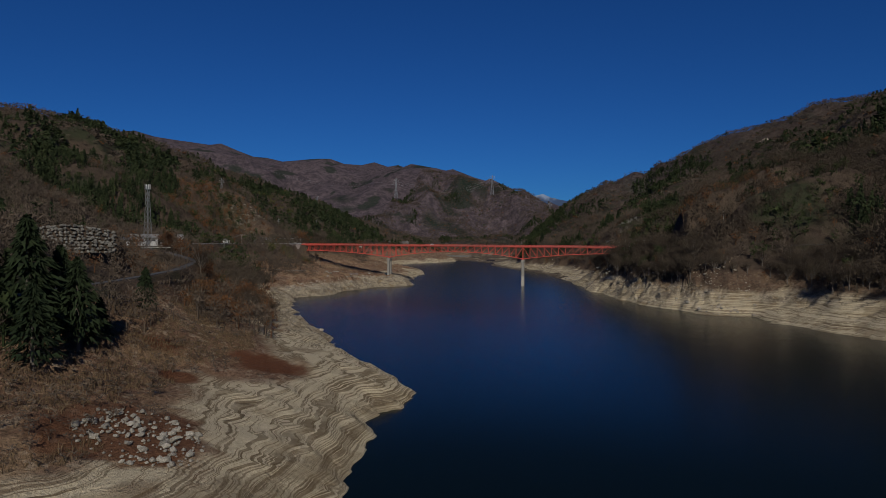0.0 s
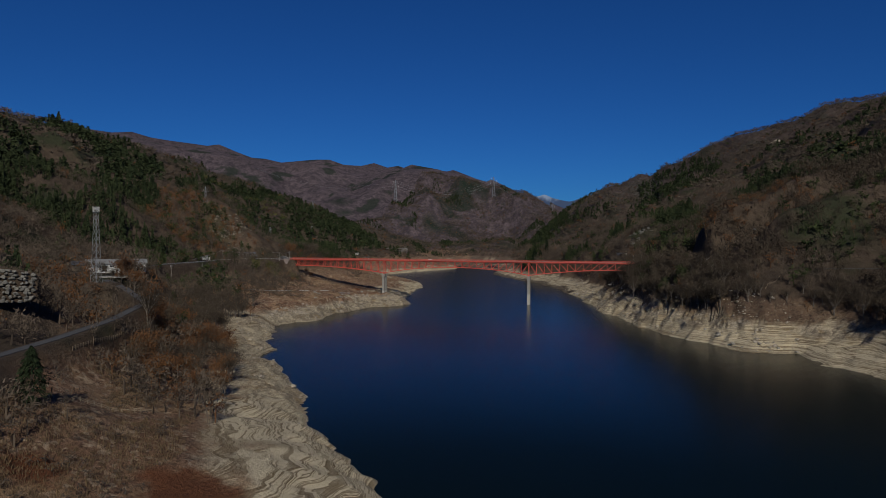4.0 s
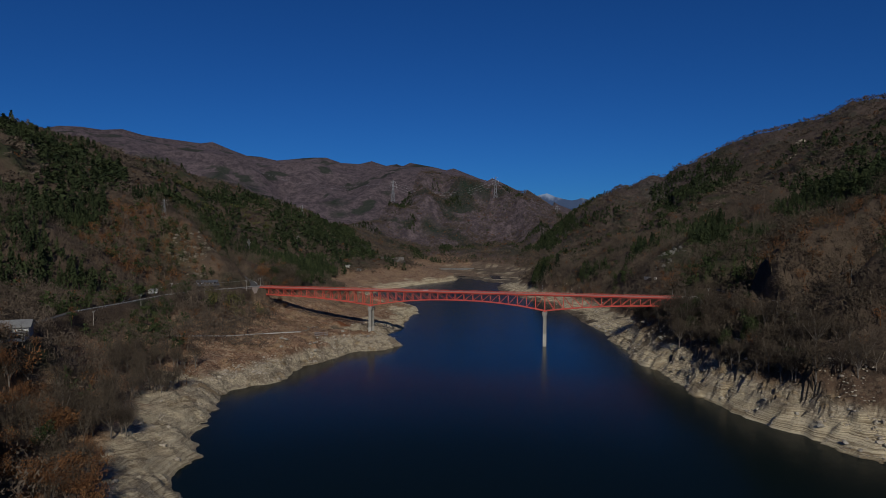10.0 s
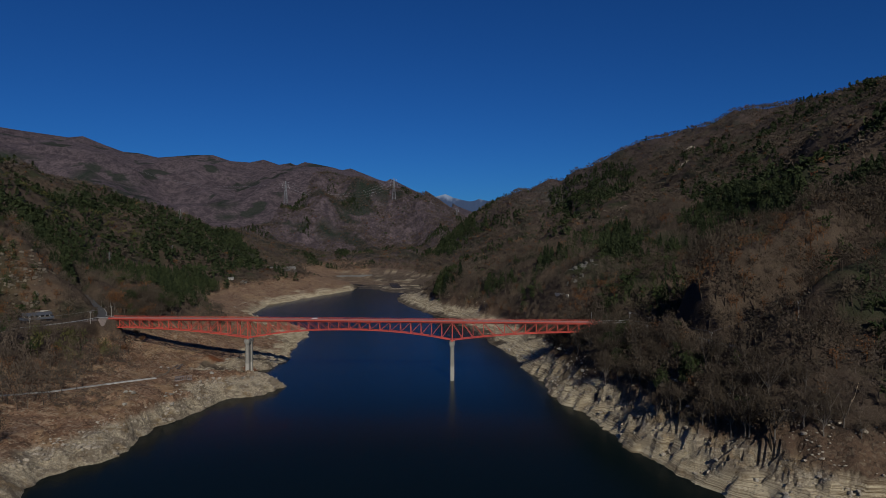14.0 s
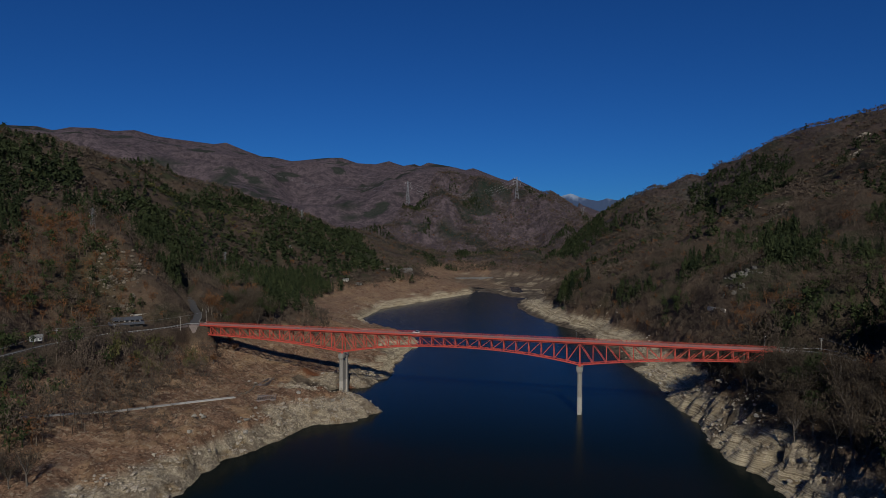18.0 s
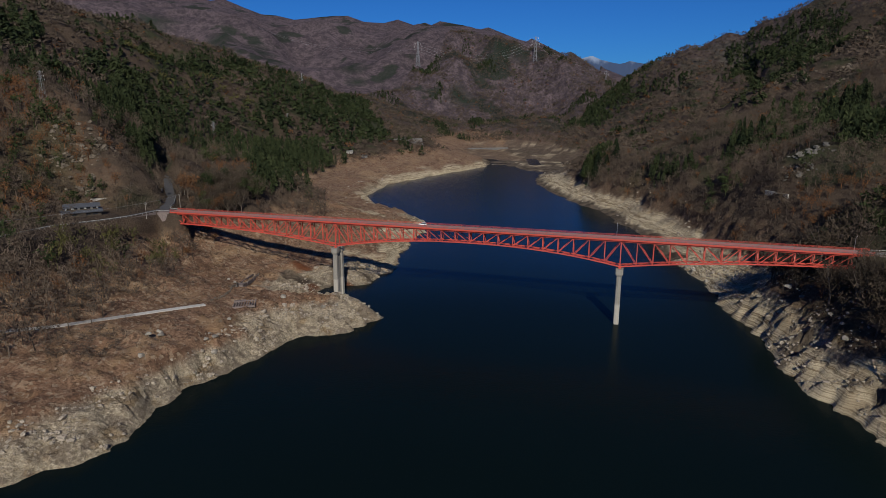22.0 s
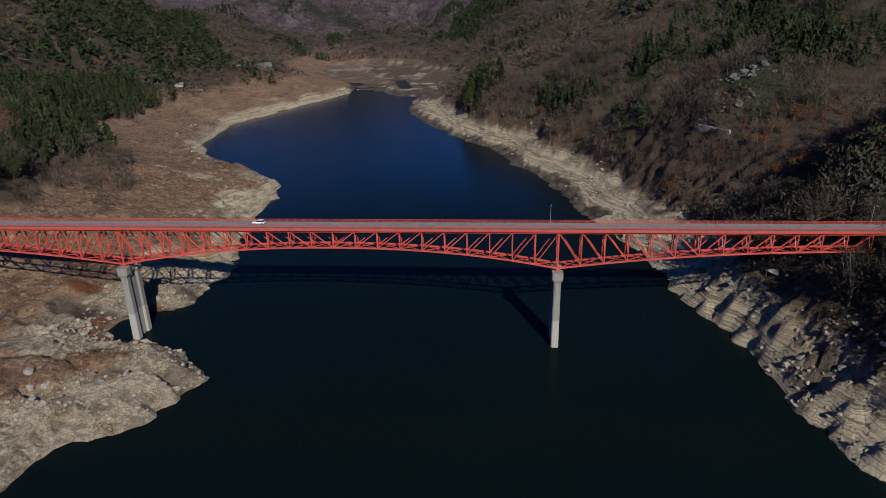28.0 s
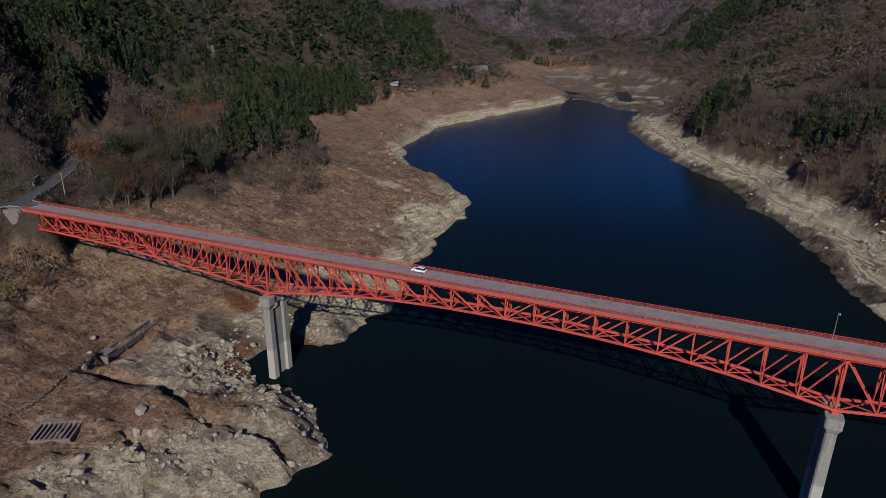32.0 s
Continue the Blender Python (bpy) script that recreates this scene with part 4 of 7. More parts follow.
def tube(a, b, ra, rb, sides):
    """Vertices and triangles of a tapered stick from a to b."""
    a, b = np.array(a, float), np.array(b, float)
    z = (b - a) / np.linalg.norm(b - a)
    x = np.cross(z, (0.3, 0.9, 0.1))
    x /= np.linalg.norm(x)
    y = np.cross(z, x)
    ang = np.arange(sides) * 2 * math.pi / sides
    ring = np.cos(ang)[:, None] * x + np.sin(ang)[:, None] * y
    v = np.concatenate([a + ra * ring, b + rb * ring])
    t = []
    for i in range(sides):
        j = (i + 1) % sides
        t += [(i, j, sides + j), (i, sides + j, sides + i)]
    return v, np.array(t)


def gather(pieces):
    vs, ts, n = [], [], 0
    for v, t in pieces:
        vs.append(v)
        ts.append(np.asarray(t) + n)
        n += len(v)
    return np.concatenate(vs), np.concatenate(ts)


def slivers(rng, centres, outward, length, width, spread):
    """A thin triangle at each centre, pointing roughly outward."""
    n = len(centres)
    d = outward + spread * rng.normal(size=(n, 3))
    d /= np.linalg.norm(d, axis=1)[:, None] + 1e-9
    s = np.cross(d, rng.normal(size=(n, 3)))
    s /= np.linalg.norm(s, axis=1)[:, None] + 1e-9
    ln = length * rng.uniform(0.6, 1.4, (n, 1))
    wd = width * rng.uniform(0.6, 1.4, (n, 1))
    v = np.stack([centres - s * wd - d * ln * 0.4, centres + s * wd - d * ln * 0.4, centres + d * ln * 0.6], 1).reshape(-1, 3)
    return v, np.arange(3 * n).reshape(-1, 3)


def broad_tree(seed, n_leaf, length, width, limbs=9, lean=0.5, fine=True):
    """A broad-crowned tree one metre high: trunk and limbs, then the crown."""
    rng = np.random.default_rng(seed)
    wood, tips = [], []
    fork = rng.uniform(0.24, 0.36)
    wood.append(tube((0, 0, -0.06), (rng.normal() * 0.02, rng.normal() * 0.02, fork), 0.024, 0.016, 5 if fine else 3))
    for k in range(max(limbs, 8)):
        az = k * 2.4 + rng.uniform(-0.5, 0.5)
        out, top = rng.uniform(0.10, 0.36), rng.uniform(0.55, 0.93)
        p0 = np.array([0, 0, fork * rng.uniform(0.75, 1.0)])
        p1 = np.array([math.cos(az) * out * 0.55, math.sin(az) * out * 0.55, fork + (top - fork) * 0.5])
        p2 = np.array([math.cos(az) * out, math.sin(az) * out, top])
        if k < limbs:
            wood += [tube(p0, p1, 0.013, 0.008, 3 if not fine else 4), tube(p1, p2, 0.008, 0.002, 3)]
        tips += [p1 * 0.4 + p2 * 0.6, p2, p1]
    tips = np.array(tips)
    pick = tips[rng.integers(0, len(tips), n_leaf)]
    centres = pick + rng.normal(size=(n_leaf, 3)) * (0.078, 0.078, 0.062)
    outward = centres - np.array([0, 0, 0.35])
    outward /= np.linalg.norm(outward, axis=1)[:, None] + 1e-9
    return gather(wood), slivers(rng, centres, outward + (0, 0, 0.25), length, width, lean)


def cedar(seed, n_leaf, length, width):
    """A narrow conifer one metre high, in drooping tiers with an uneven outline."""
    rng = np.random.default_rng(seed)
    wood = tube((0, 0, -0.05), (0, 0, 0.96), 0.02, 0.003, 5)
    t = rng.uniform(0, 1, n_leaf) ** 0.8
    z = 0.10 + 0.88 * t
    tier = 1 + 0.22 * np.sin(z * 44 + rng.uniform(0, 6))
    az = rng.uniform(0, 2 * math.pi, n_leaf)
    lobes = 1 + 0.16 * np.sin(az * 3 + seed) + 0.1 * np.sin(az * 5 + 2 * seed)
    r = 0.19 * (1 - t) ** 0.8 * tier * lobes * rng.uniform(0.55, 1.0, n_leaf) + 0.008
    centres = np.stack([np.cos(az) * r, np.sin(az) * r, z - 0.1 * r], 1)
    outward = np.stack([np.cos(az), np.sin(az), np.full(n_leaf, -1.1)], 1)
    return wood, slivers(rng, centres, outward, length, width, 0.35)


def round_evergreen(seed, n_leaf, length, width):
    """A rounded, clumpy evergreen crown on a short trunk, one metre high."""
    rng = np.random.default_rng(seed)
    wood = [tube((0, 0, -0.05), (0.01, 0.0, 0.6), 0.028, 0.012, 5)]
    clumps = []
    for k in range(11):
        az, t = k * 2.4, rng.uniform(0, 1)
        r = 0.26 * math.sqrt(max(0.05, 1 - (t - 0.25) ** 2 * 1.6)) * rng.uniform(0.5, 1)
        c = np.array([math.cos(az) * r, math.sin(az) * r, 0.34 + 0.56 * t])
        clumps.append(c)
        wood.append(tube((0, 0, 0.3), c, 0.01, 0.003, 3))
    clumps = np.array(clumps)
    d = rng.normal(size=(n_leaf, 3))
    d /= np.linalg.norm(d, axis=1)[:, None]
    centres = clumps[rng.integers(0, len(clumps), n_leaf)] + d * rng.uniform(0.07, 0.13, (n_leaf, 1))
    return gather(wood), slivers(rng, centres, d + (0, 0, 0.2), length, width, 0.5)


def tri_mesh(name, v, t, material, tint_values=None):
    att = {"tint": tint_values if tint_values is not None else np.zeros(len(v))}
    return raw_mesh(name, v, np.asarray(t).ravel(), np.full(len(t), 3), material, att)


SPECIES = {
    "scrub": dict(mid=lambda s: broad_tree(s, 26, 0.2, 0.03, 1, 0.9, False), mat=MAT_TWIG, name="scrub", h=(8, 13)),
    "bare": dict(near=lambda s: broad_tree(s, 1100, 0.055, 0.0056, 9, 0.8), mid=lambda s: broad_tree(s, 84, 0.105, 0.0155, 0, 0.8, False),
                 far=lambda s: broad_tree(s, 17, 0.25, 0.050, 2, 0.6, False), mat=MAT_TWIG, name="bare_tree", h=(6.5, 12)),
    # taller bare trees whose twig colour carries the shade of the east slope
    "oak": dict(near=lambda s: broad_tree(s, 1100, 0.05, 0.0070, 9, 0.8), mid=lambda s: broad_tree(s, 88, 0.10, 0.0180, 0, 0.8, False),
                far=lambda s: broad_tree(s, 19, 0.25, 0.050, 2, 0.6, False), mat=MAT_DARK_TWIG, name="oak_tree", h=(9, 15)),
    "russet": dict(near=lambda s: broad_tree(s, 1000, 0.042, 0.014), mid=lambda s: broad_tree(s, 84, 0.085, 0.026, 2, 0.8, False),
                   far=lambda s: broad_tree(s, 22, 0.22, 0.065, 2, 0.7, False), mat=MAT_RUSSET, name="russet_tree", h=(6, 10)),
    "cedar": dict(near=lambda s: cedar(s, 1000, 0.075, 0.013), mid=lambda s: cedar(s, 84, 0.13, 0.040),
                  far=lambda s: cedar(s, 30, 0.24, 0.075), mat=MAT_CEDAR, name="cedar_tree", h=(9, 16)),
    "pine": dict(near=lambda s: round_evergreen(s, 1000, 0.045, 0.016), mid=lambda s: round_evergreen(s, 56, 0.14, 0.045),
                 far=lambda s: round_evergreen(s, 24, 0.24, 0.085), mat=MAT_PINE, name="evergreen_tree", h=(6.5, 11)),
    "bamboo": dict(near=lambda s: broad_tree(s, 900, 0.06, 0.012), mid=lambda s: broad_tree(s, 50, 0.15, 0.03, 3, 0.5, False),
                   far=lambda s: broad_tree(s, 22, 0.24, 0.06, 2, 0.6, False), mat=MAT_BAMBOO, name="yellowing_tree", h=(6, 10)),
}
LABELS = {"bare": "leafless grey-brown tree with a fine twiggy crown", "russet": "tree with dry russet-orange leaves still on its twigs",
          "oak": "leafless tree with a dense twiggy crown, darkened for shade", "cedar": "tall dark green cedar with a narrow crown", "pine": "dark evergreen tree with a rounded clumpy crown",
          "bamboo": "slender tree with yellowing green leaves"}


def forest(name, kind, lod, xs, ys, seed, label, scale=1.0, variants=4, squat=1.0):
    """All trees of one kind in one stretch as one mesh."""
    if len(xs) == 0:
        return None
    rng = np.random.default_rng(seed)
    hs = sheet_height(xs, ys)
    spec = SPECIES[kind]
    verts, tris, tints, n = [], [], [], 0
    which = rng.integers(0, variants, len(xs))
    for k in range(variants):
        sel = np.nonzero(which == k)[0]
        if len(sel) == 0:
            continue
        (wv, wt), (lv, lt) = spec[lod](100 * k + 7)
        tv, tt = gather([(wv, wt), (lv, lt)]) if lod != "far" else (lv, lt)
        ang = rng.uniform(0, 2 * math.pi, len(sel))
        size = rng.uniform(*spec["h"], len(sel)) * scale * (1.06 + 0.42 * np.clip(fbm(xs[sel], ys[sel], 34, 2, 92), -0.9, 0.9))
        wide = size * rng.uniform(0.85, 1.25, len(sel)) * squat
        c, s = np.cos(ang)[:, None], np.sin(ang)[:, None]
        X = (tv[:, 0] * c - tv[:, 1] * s) * wide[:, None] + xs[sel][:, None]
        Y = (tv[:, 0] * s + tv[:, 1] * c) * wide[:, None] + ys[sel][:, None]
        Z = tv[:, 2] * size[:, None] + hs[sel][:, None] - 0.2
        verts.append(np.stack([X, Y, Z], 2).reshape(-1, 3))
        tris.append((tt[None] + (np.arange(len(sel)) * len(tv))[:, None, None] + n).reshape(-1, 3))
        tints.append(np.repeat(rng.uniform(0, 1, len(sel)), len(tv)))
        n += len(sel) * len(tv)
    me = tri_mesh(name, np.concatenate(verts), np.concatenate(tris), spec["mat"], np.concatenate(tints))
    return tagged(new(name, me), label, "trees", kind="stuff")


NEAR_TREES = {}


def near_tree(kind, variant, x, y, height, turn, squat=1.0, z=None):
    """One tree as a thing of its own, with trunk and crown."""
    key = (kind, variant)
    spec = SPECIES[kind]
    if key not in NEAR_TREES:
        (wv, wt), (lv, lt) = spec["near"](31 * variant + 5)
        NEAR_TREES[key] = (tri_mesh("trunk", wv, wt, MAT_BARK), tri_mesh("crown", lv, lt, {"bare": MAT_DARK_TWIG, "cedar": MAT_DARK_CEDAR}.get(kind, spec["mat"])))
    root = empty_thing(spec["name"], LABELS[kind], "tree", "trees on the near banks")
    root.location = (x, y, (ground_height(x, y) if z is None else z) - 0.15)
    root.rotation_euler = (0, 0, turn)
    root.scale = (height * squat, height * squat, height)
    for nm, me in zip(("trunk", "crown"), NEAR_TREES[key]):
        ob = new(nm, me)
        ob.parent = root
    return root


KEEP_CLEAR = [(650, 1050, 16, 22), (690, 1130, 14, 18), (384, 508, 16, 14), (356, 434, 18, 11), (420, 618, 15, 14), (282, 178, 18, 12), (66, -528, 22, 34), (76, -575, 14, 30), (-150, -28, 26, 20), (-119, 3, 13, 8), (-84, -314, 29, 22), (-52, -350, 10, 8), (10, -484, 24, 16), (190, 545, 16, 16), (-21, -63, 9, 8), (-35, -378, 9, 9), (276, 4, 9, 8), (284, -14, 13, 13), (303, -36, 13, 24)]


def free_of(xs, ys):
    ok = np.ones(len(xs), bool)
    for cx, cy, rx, ry in KEEP_CLEAR:
        ok &= ((xs - cx) / rx) ** 2 + ((ys - cy) / ry) ** 2 > 1
    for line in ROADS:
        rd, _, _ = nearest_on(line, xs, ys)
        ok &= rd > 4.6
    rd, _, side = nearest_on(ROADS[1], xs, ys)
    ok &= (rd > 13) | (side > 0) | (ys > 0) | (ys < -215)
    rd, _, side = nearest_on(ROADS[2], xs, ys)
    ok &= (rd > 11) | (side < 0) | (ys < -120)
    rd, _, _ = nearest_on(LANE, xs, ys)
    ok &= rd > 3.6
    for cx, cy, rx, ry in OUTCROPS:
        ok &= ((xs - cx) / rx) ** 2 + ((ys - cy) / ry) ** 2 + 0.8 * fbm(xs, ys, 14, 3, 47) > 0.75
    return ok


def in_oval(xs, ys, *ovals):
    out = np.zeros(len(xs), bool)
    for cx, cy, rx, ry in ovals:
        out |= ((xs - cx) / rx) ** 2 + ((ys - cy) / ry) ** 2 + 0.35 * fbm(xs, ys, 40, 2, 91) < 1
    return out


def scatter(x0, x1, y0, y1, spacing, seed):
    """A jittered grid of places."""
    rng = np.random.default_rng(seed)
    X, Y = np.meshgrid(np.arange(x0, x1, spacing), np.arange(y0, y1, spacing))
    X = X.ravel() + rng.uniform(-0.48, 0.48, X.size) * spacing
    Y = Y.ravel() + rng.uniform(-0.48, 0.48, Y.size) * spacing
    return X, Y, rng.uniform(0, 1, X.size)


# outlines of the conifer plantations, in plan
WEST_STANDS = [[(-450, 280), (-600, 620), (-451, 446), (-290, 235), (-200, 92), (-255, 128), (-328, 156), (-313, 115)],
               [(-668, 222), (-576, 330), (-449, 248), (-400, 150), (-345, 75), (-470, 70)],
               [(-371, -12), (-451, 114), (-399, 130), (-308, 25), (-279, -37), (-219, -137), (-250, -141)],
               [(-446, -112), (-473, -3), (-300, -150), (-292, -214), (-343, -204)],
               [(-279, -191), (-227, -145), (-160, -140), (-196, -202), (-215, -240)]]
NORTH_STANDS = [[(-604, 660), (-565, 776), (-417, 472), (-430, 417)], [(-398, 514), (-382, 567), (-349, 558), (-347, 488)],
                [(-560, 1350), (-231, 691), (-269, 570), (-371, 656), (-480, 900)],
                [(-188, 189), (-230, 300), (-322, 432), (-274, 541), (-215, 431), (-150, 240), (-120, 162), (-124, 118)]]
EAST_STANDS = [[(366, 1386), (426, 1388), (580, 1277), (569, 1185), (532, 1100), (430, 900), (385, 1100)], [(27, 1782), (146, 1558), (163, 1366), (92, 1208), (26, 1396)],
               [(201, 1246), (248, 1267), (283, 1229), (237, 1210)], [(440, 300), (482, 460), (543, 480), (606, 466), (600, 349), (475, 125), (430, 190), (425, 240)],
               [(256, 354), (284, 356), (267, 300), (249, 306)], [(181, 387), (213, 351), (225, 304), (187, 344)], [(340, 420), (381, 412), (355, 206), (300, 180)]]
# outline of the east woods that get the shade-darkened twigs
SHADED_WOODS = [(225, 40), (300, 60), (430, 130), (560, 60), (700, -150), (640, -420), (380, -420), (300, -260), (240, -60)]
MIXED_WOODS = [(-160, 190), (-240, 560), (-300, 760), (-500, 1000), (-650, 760), (-460, 400), (-310, 230)]
CEDAR_OVALS = [(-480, -420, 150, 200), (760, 300, 120, 70), (560, -60, 60, 40), (640, 60, 60, 40)]
RUSSET_OVALS = [(285, 110, 34, 44), (300, -30, 20, 20), (330, -60, 24, 24), (60, -420, 20, 26), (-100, 30, 14, 14), (360, -60, 60, 60), (-60, -350, 40, 40), (-190, 180, 30, 30), (20, -400, 60, 26), (78, -452, 26, 34)]
# the first six also stand in for shade on the east hillside
PINE_OVALS = [(415, -40, 34, 26), (430, -115, 36, 28), (395, -160, 28, 20), (322, 30, 30, 16), (290, -120, 14, 30), (275, -60, 10, 24), (235, 250, 14, 40), (-105, -75, 14, 24), (-190, 330, 50, 60), (-115, -190, 40, 40), (-150, -130, 40, 40), (-240, 240, 40, 40), (300, 60, 40, 40)]
GLEN_OVALS = [(439, 286, 24, 30), (465, 278, 24, 30), (481, 258, 24, 30), (491, 215, 24, 30), (519, 218, 24, 30), (533, 224, 24, 30), (358, 265, 16, 20), (375, 236, 16, 20), (391, 210, 16, 20), (331, 29, 16, 20), (323, 21, 16, 20), (324, -74, 16, 20), (333, -87, 16, 20)]      # evergreens down the ravines of the east slope, added partly for the ravines' shade
BAMBOO_OVALS = [(-480, 420, 60, 40), (-430, 520, 50, 30), (-100, -60, 22, 36), (-170, 280, 26, 30)]


def pick_kind(xs, ys, rnd):
    """Which kind grows where."""
    n = fbm(xs, ys, 90, 3, 95)
    kind = np.full(len(xs), 0)
    kind[(n > 0.62) & (rnd < 0.7)] = 2
    kind[(n > 0.45) & (n <= 0.62) & (rnd < 0.3)] = 3
    kind[(rnd > 0.95)] = 1
    kind[(rnd > 0.93) & (rnd <= 0.95)] = 3
    m = inside(MIXED_WOODS, xs, ys)
    kind[m & (rnd < 0.28)] = 2
    kind[m & (rnd > 0.28) & (rnd < 0.48)] = 3
    m = in_oval(xs, ys, *PINE_OVALS)
    kind[m & (rnd < 0.5)] = 3
    wx, wy = xs + 14 * fbm(xs, ys, 40, 3, 101), ys + 14 * fbm(xs, ys, 40, 3, 102)
    m = inside(SUNNY_SLOPE, wx, wy)
    kind[m & (rnd < 0.45)] = 1
    kind[m & (rnd > 0.45) & (rnd < 0.62)] = 3
    m = in_oval(xs, ys, *CEDAR_OVALS)
    for stand in WEST_STANDS + NORTH_STANDS + EAST_STANDS:
        m |= inside(stand, wx, wy)
    m &= fbm(xs, ys, 45, 3, 96) > -0.75
    kind[m & (rnd < 0.88)] = 2
    kind[m & (rnd > 0.9)] = 3
    m = in_oval(xs, ys, *GLEN_OVALS)
    kind[m & (rnd < 0.55)] = 3
    kind[m & (rnd > 0.55) & (rnd < 0.9)] = 2
    m = in_oval(xs, ys, *RUSSET_OVALS)
    kind[m & (rnd < 0.5)] = 1
    kind[m & (rnd >= 0.5)] = 0
    m = in_oval(xs, ys, *BAMBOO_OVALS)
    kind[m & (rnd < 0.6)] = 4
    # bare trees inside the outline swap to the twigs darkened for shade
    kind[(kind == 0) & inside(SHADED_WOODS, xs, ys) & (fbm(xs, ys, 50, 2, 106) > -0.5)] = 5
    return kind


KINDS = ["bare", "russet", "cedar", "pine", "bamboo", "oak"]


def growing(xs, ys, hs, d, left, wet):
    """Where trees stand: above the bare banks and off the open shelf."""
    edge = np.where(left, np.where(ys < -200, 22.0, np.where(ys > 110, 23.0, 31.0)), np.where(ys < -205, 20.0, np.where(ys > 440, 11.0, np.where(ys > 40, 16.0, 18.5))))
    edge = edge + 4 * fbm(xs, ys, 30, 2, 97)
    grove = left & (xs < -56) & (xs > -140) & (ys > -200) & (ys < -8) & ((xs < -66) | (ys < -112))
    edge = np.where(grove, np.where(ys < -105, 16.5, 19.0), edge)
    edge = np.where(left & (ys < -200) & (ys > -507), np.where(ys < -370, 14.0, 12.0) + 3 * fbm(xs, ys, 25, 2, 98), edge)
    edge = np.where(left & (ys <= -507), 25 + 5 * fbm(xs, ys, 25, 2, 98), edge)
    edge = np.where(ys > 1280, 1.5, edge)
    gap = fbm(xs, ys, 17, 2, 93) > -0.85
    return (~wet | (ys > 1280)) & (hs > edge) & gap & free_of(xs, ys)


# nearest woods: the closest places are trees of their own, the rest is joined by kind
XS, YS, RND = scatter(-330, 560, -640, 520, 5.9, 5)
HS, DS, LS, WS = land(XS, YS)
ok = growing(XS, YS, HS, DS, LS, WS) & (DS < 330)
XS, YS, RND, DS, LS_OK = XS[ok], YS[ok], RND[ok], DS[ok], LS[ok]
KK = pick_kind(XS, YS, RND)
single = (DS < 62) & (YS > -470) & (YS < 130)
order = np.nonzero(single)[0]
first = np.where((YS[order] < -200) | ((~LS_OK[order]) & (YS[order] < 70) & (DS[order] < 48)), 0.0, 1.0)
take = order[np.argsort(RND[order] + first)][:300]
chosen = np.zeros(len(XS), bool)
chosen[take] = True
rt = random.Random(4)
for i in take:
    k = KINDS[KK[i]]
    lo, hi = SPECIES[k]["h"]
    near_tree(k, rt.randrange(4), float(XS[i]), float(YS[i]), rt.uniform(lo, hi) * (1.45 if k != "cedar" else 1.1), rt.uniform(0, 6.28), rt.uniform(0.95, 1.3))
WOOD_LABELS = ["dense leafless winter woods covering the hillside", "russet-leaved trees among the bare woods", "dark green cedar plantation on the slope",
               "evergreen trees scattered through the woods", "yellowing broadleaf trees on the slope", "shade-darkened leafless woods on the east bank"]
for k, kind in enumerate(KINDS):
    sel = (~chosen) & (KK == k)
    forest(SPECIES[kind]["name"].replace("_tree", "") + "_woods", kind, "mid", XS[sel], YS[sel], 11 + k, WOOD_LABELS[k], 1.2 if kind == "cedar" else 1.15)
# low scrub under and in front of the woods
XS, YS, RND = scatter(-180, 420, -640, 330, 4.2, 15)
HS, DS, LS, WS = land(XS, YS)
ok = (~WS) & (HS > np.where(LS, 15, 14) + 3 * fbm(XS, YS, 20, 2, 99)) & (DS < 85) & free_of(XS, YS) & (RND < np.where(LS & (HS < 30) & (YS > -200), np.where(HS > 19, 0.6 * (fbm(XS, YS, 30, 3, 94) > 0.0), 0.10), 0.75))
forest("scrub", "scrub", "mid", XS[ok], YS[ok], 31, "low leafless scrub and brambles at the edge of the woods", 0.22, 4, 1.7)
XS, YS, RND = scatter(-110, 0, -175, -40, 2.3, 17)
HS, DS, LS, WS = land(XS, YS)
ok = in_oval(XS, YS, (-80, -78, 18, 15), (-64, -60, 10, 8), (-76, -122, 13, 22), (-46, -138, 15, 16), (-92, -100, 14, 30)) & (~WS) & (HS > 13) & free_of(XS, YS) & (RND < 0.7)
forest("brush", "scrub", "mid", XS[ok], YS[ok], 33, "low grey-brown dead brush on the dry shelf", 0.21, 4, 1.8)
# the slopes further off
XS, YS, RND = scatter(-1150, 1250, -900, 2350, 9.2, 25)
HS, DS, LS, WS = land(XS, YS)
near_box = (XS > -330) & (XS < 560) & (YS > -640) & (YS < 520) & (DS < 330)
_, _, side_l = nearest_on(CREST_LEFT, XS, YS)
_, _, side_r = nearest_on(CREST_RIGHT, XS, YS)
cl, _, _ = nearest_on(CREST_LEFT, XS, YS)
cr, _, _ = nearest_on(CREST_RIGHT, XS, YS)
front = np.where(LS, (side_l > 0) | (cl < 25), (side_r < 0) | (cr < 25))
ok = growing(XS, YS, HS, DS, LS, WS) & ~near_box & front & (YS > -420)
XS, YS, RND = XS[ok], YS[ok], RND[ok]
KK = pick_kind(XS, YS, RND)
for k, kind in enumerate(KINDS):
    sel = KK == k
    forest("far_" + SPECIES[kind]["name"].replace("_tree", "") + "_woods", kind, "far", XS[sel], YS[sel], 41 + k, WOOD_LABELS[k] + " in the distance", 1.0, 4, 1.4)

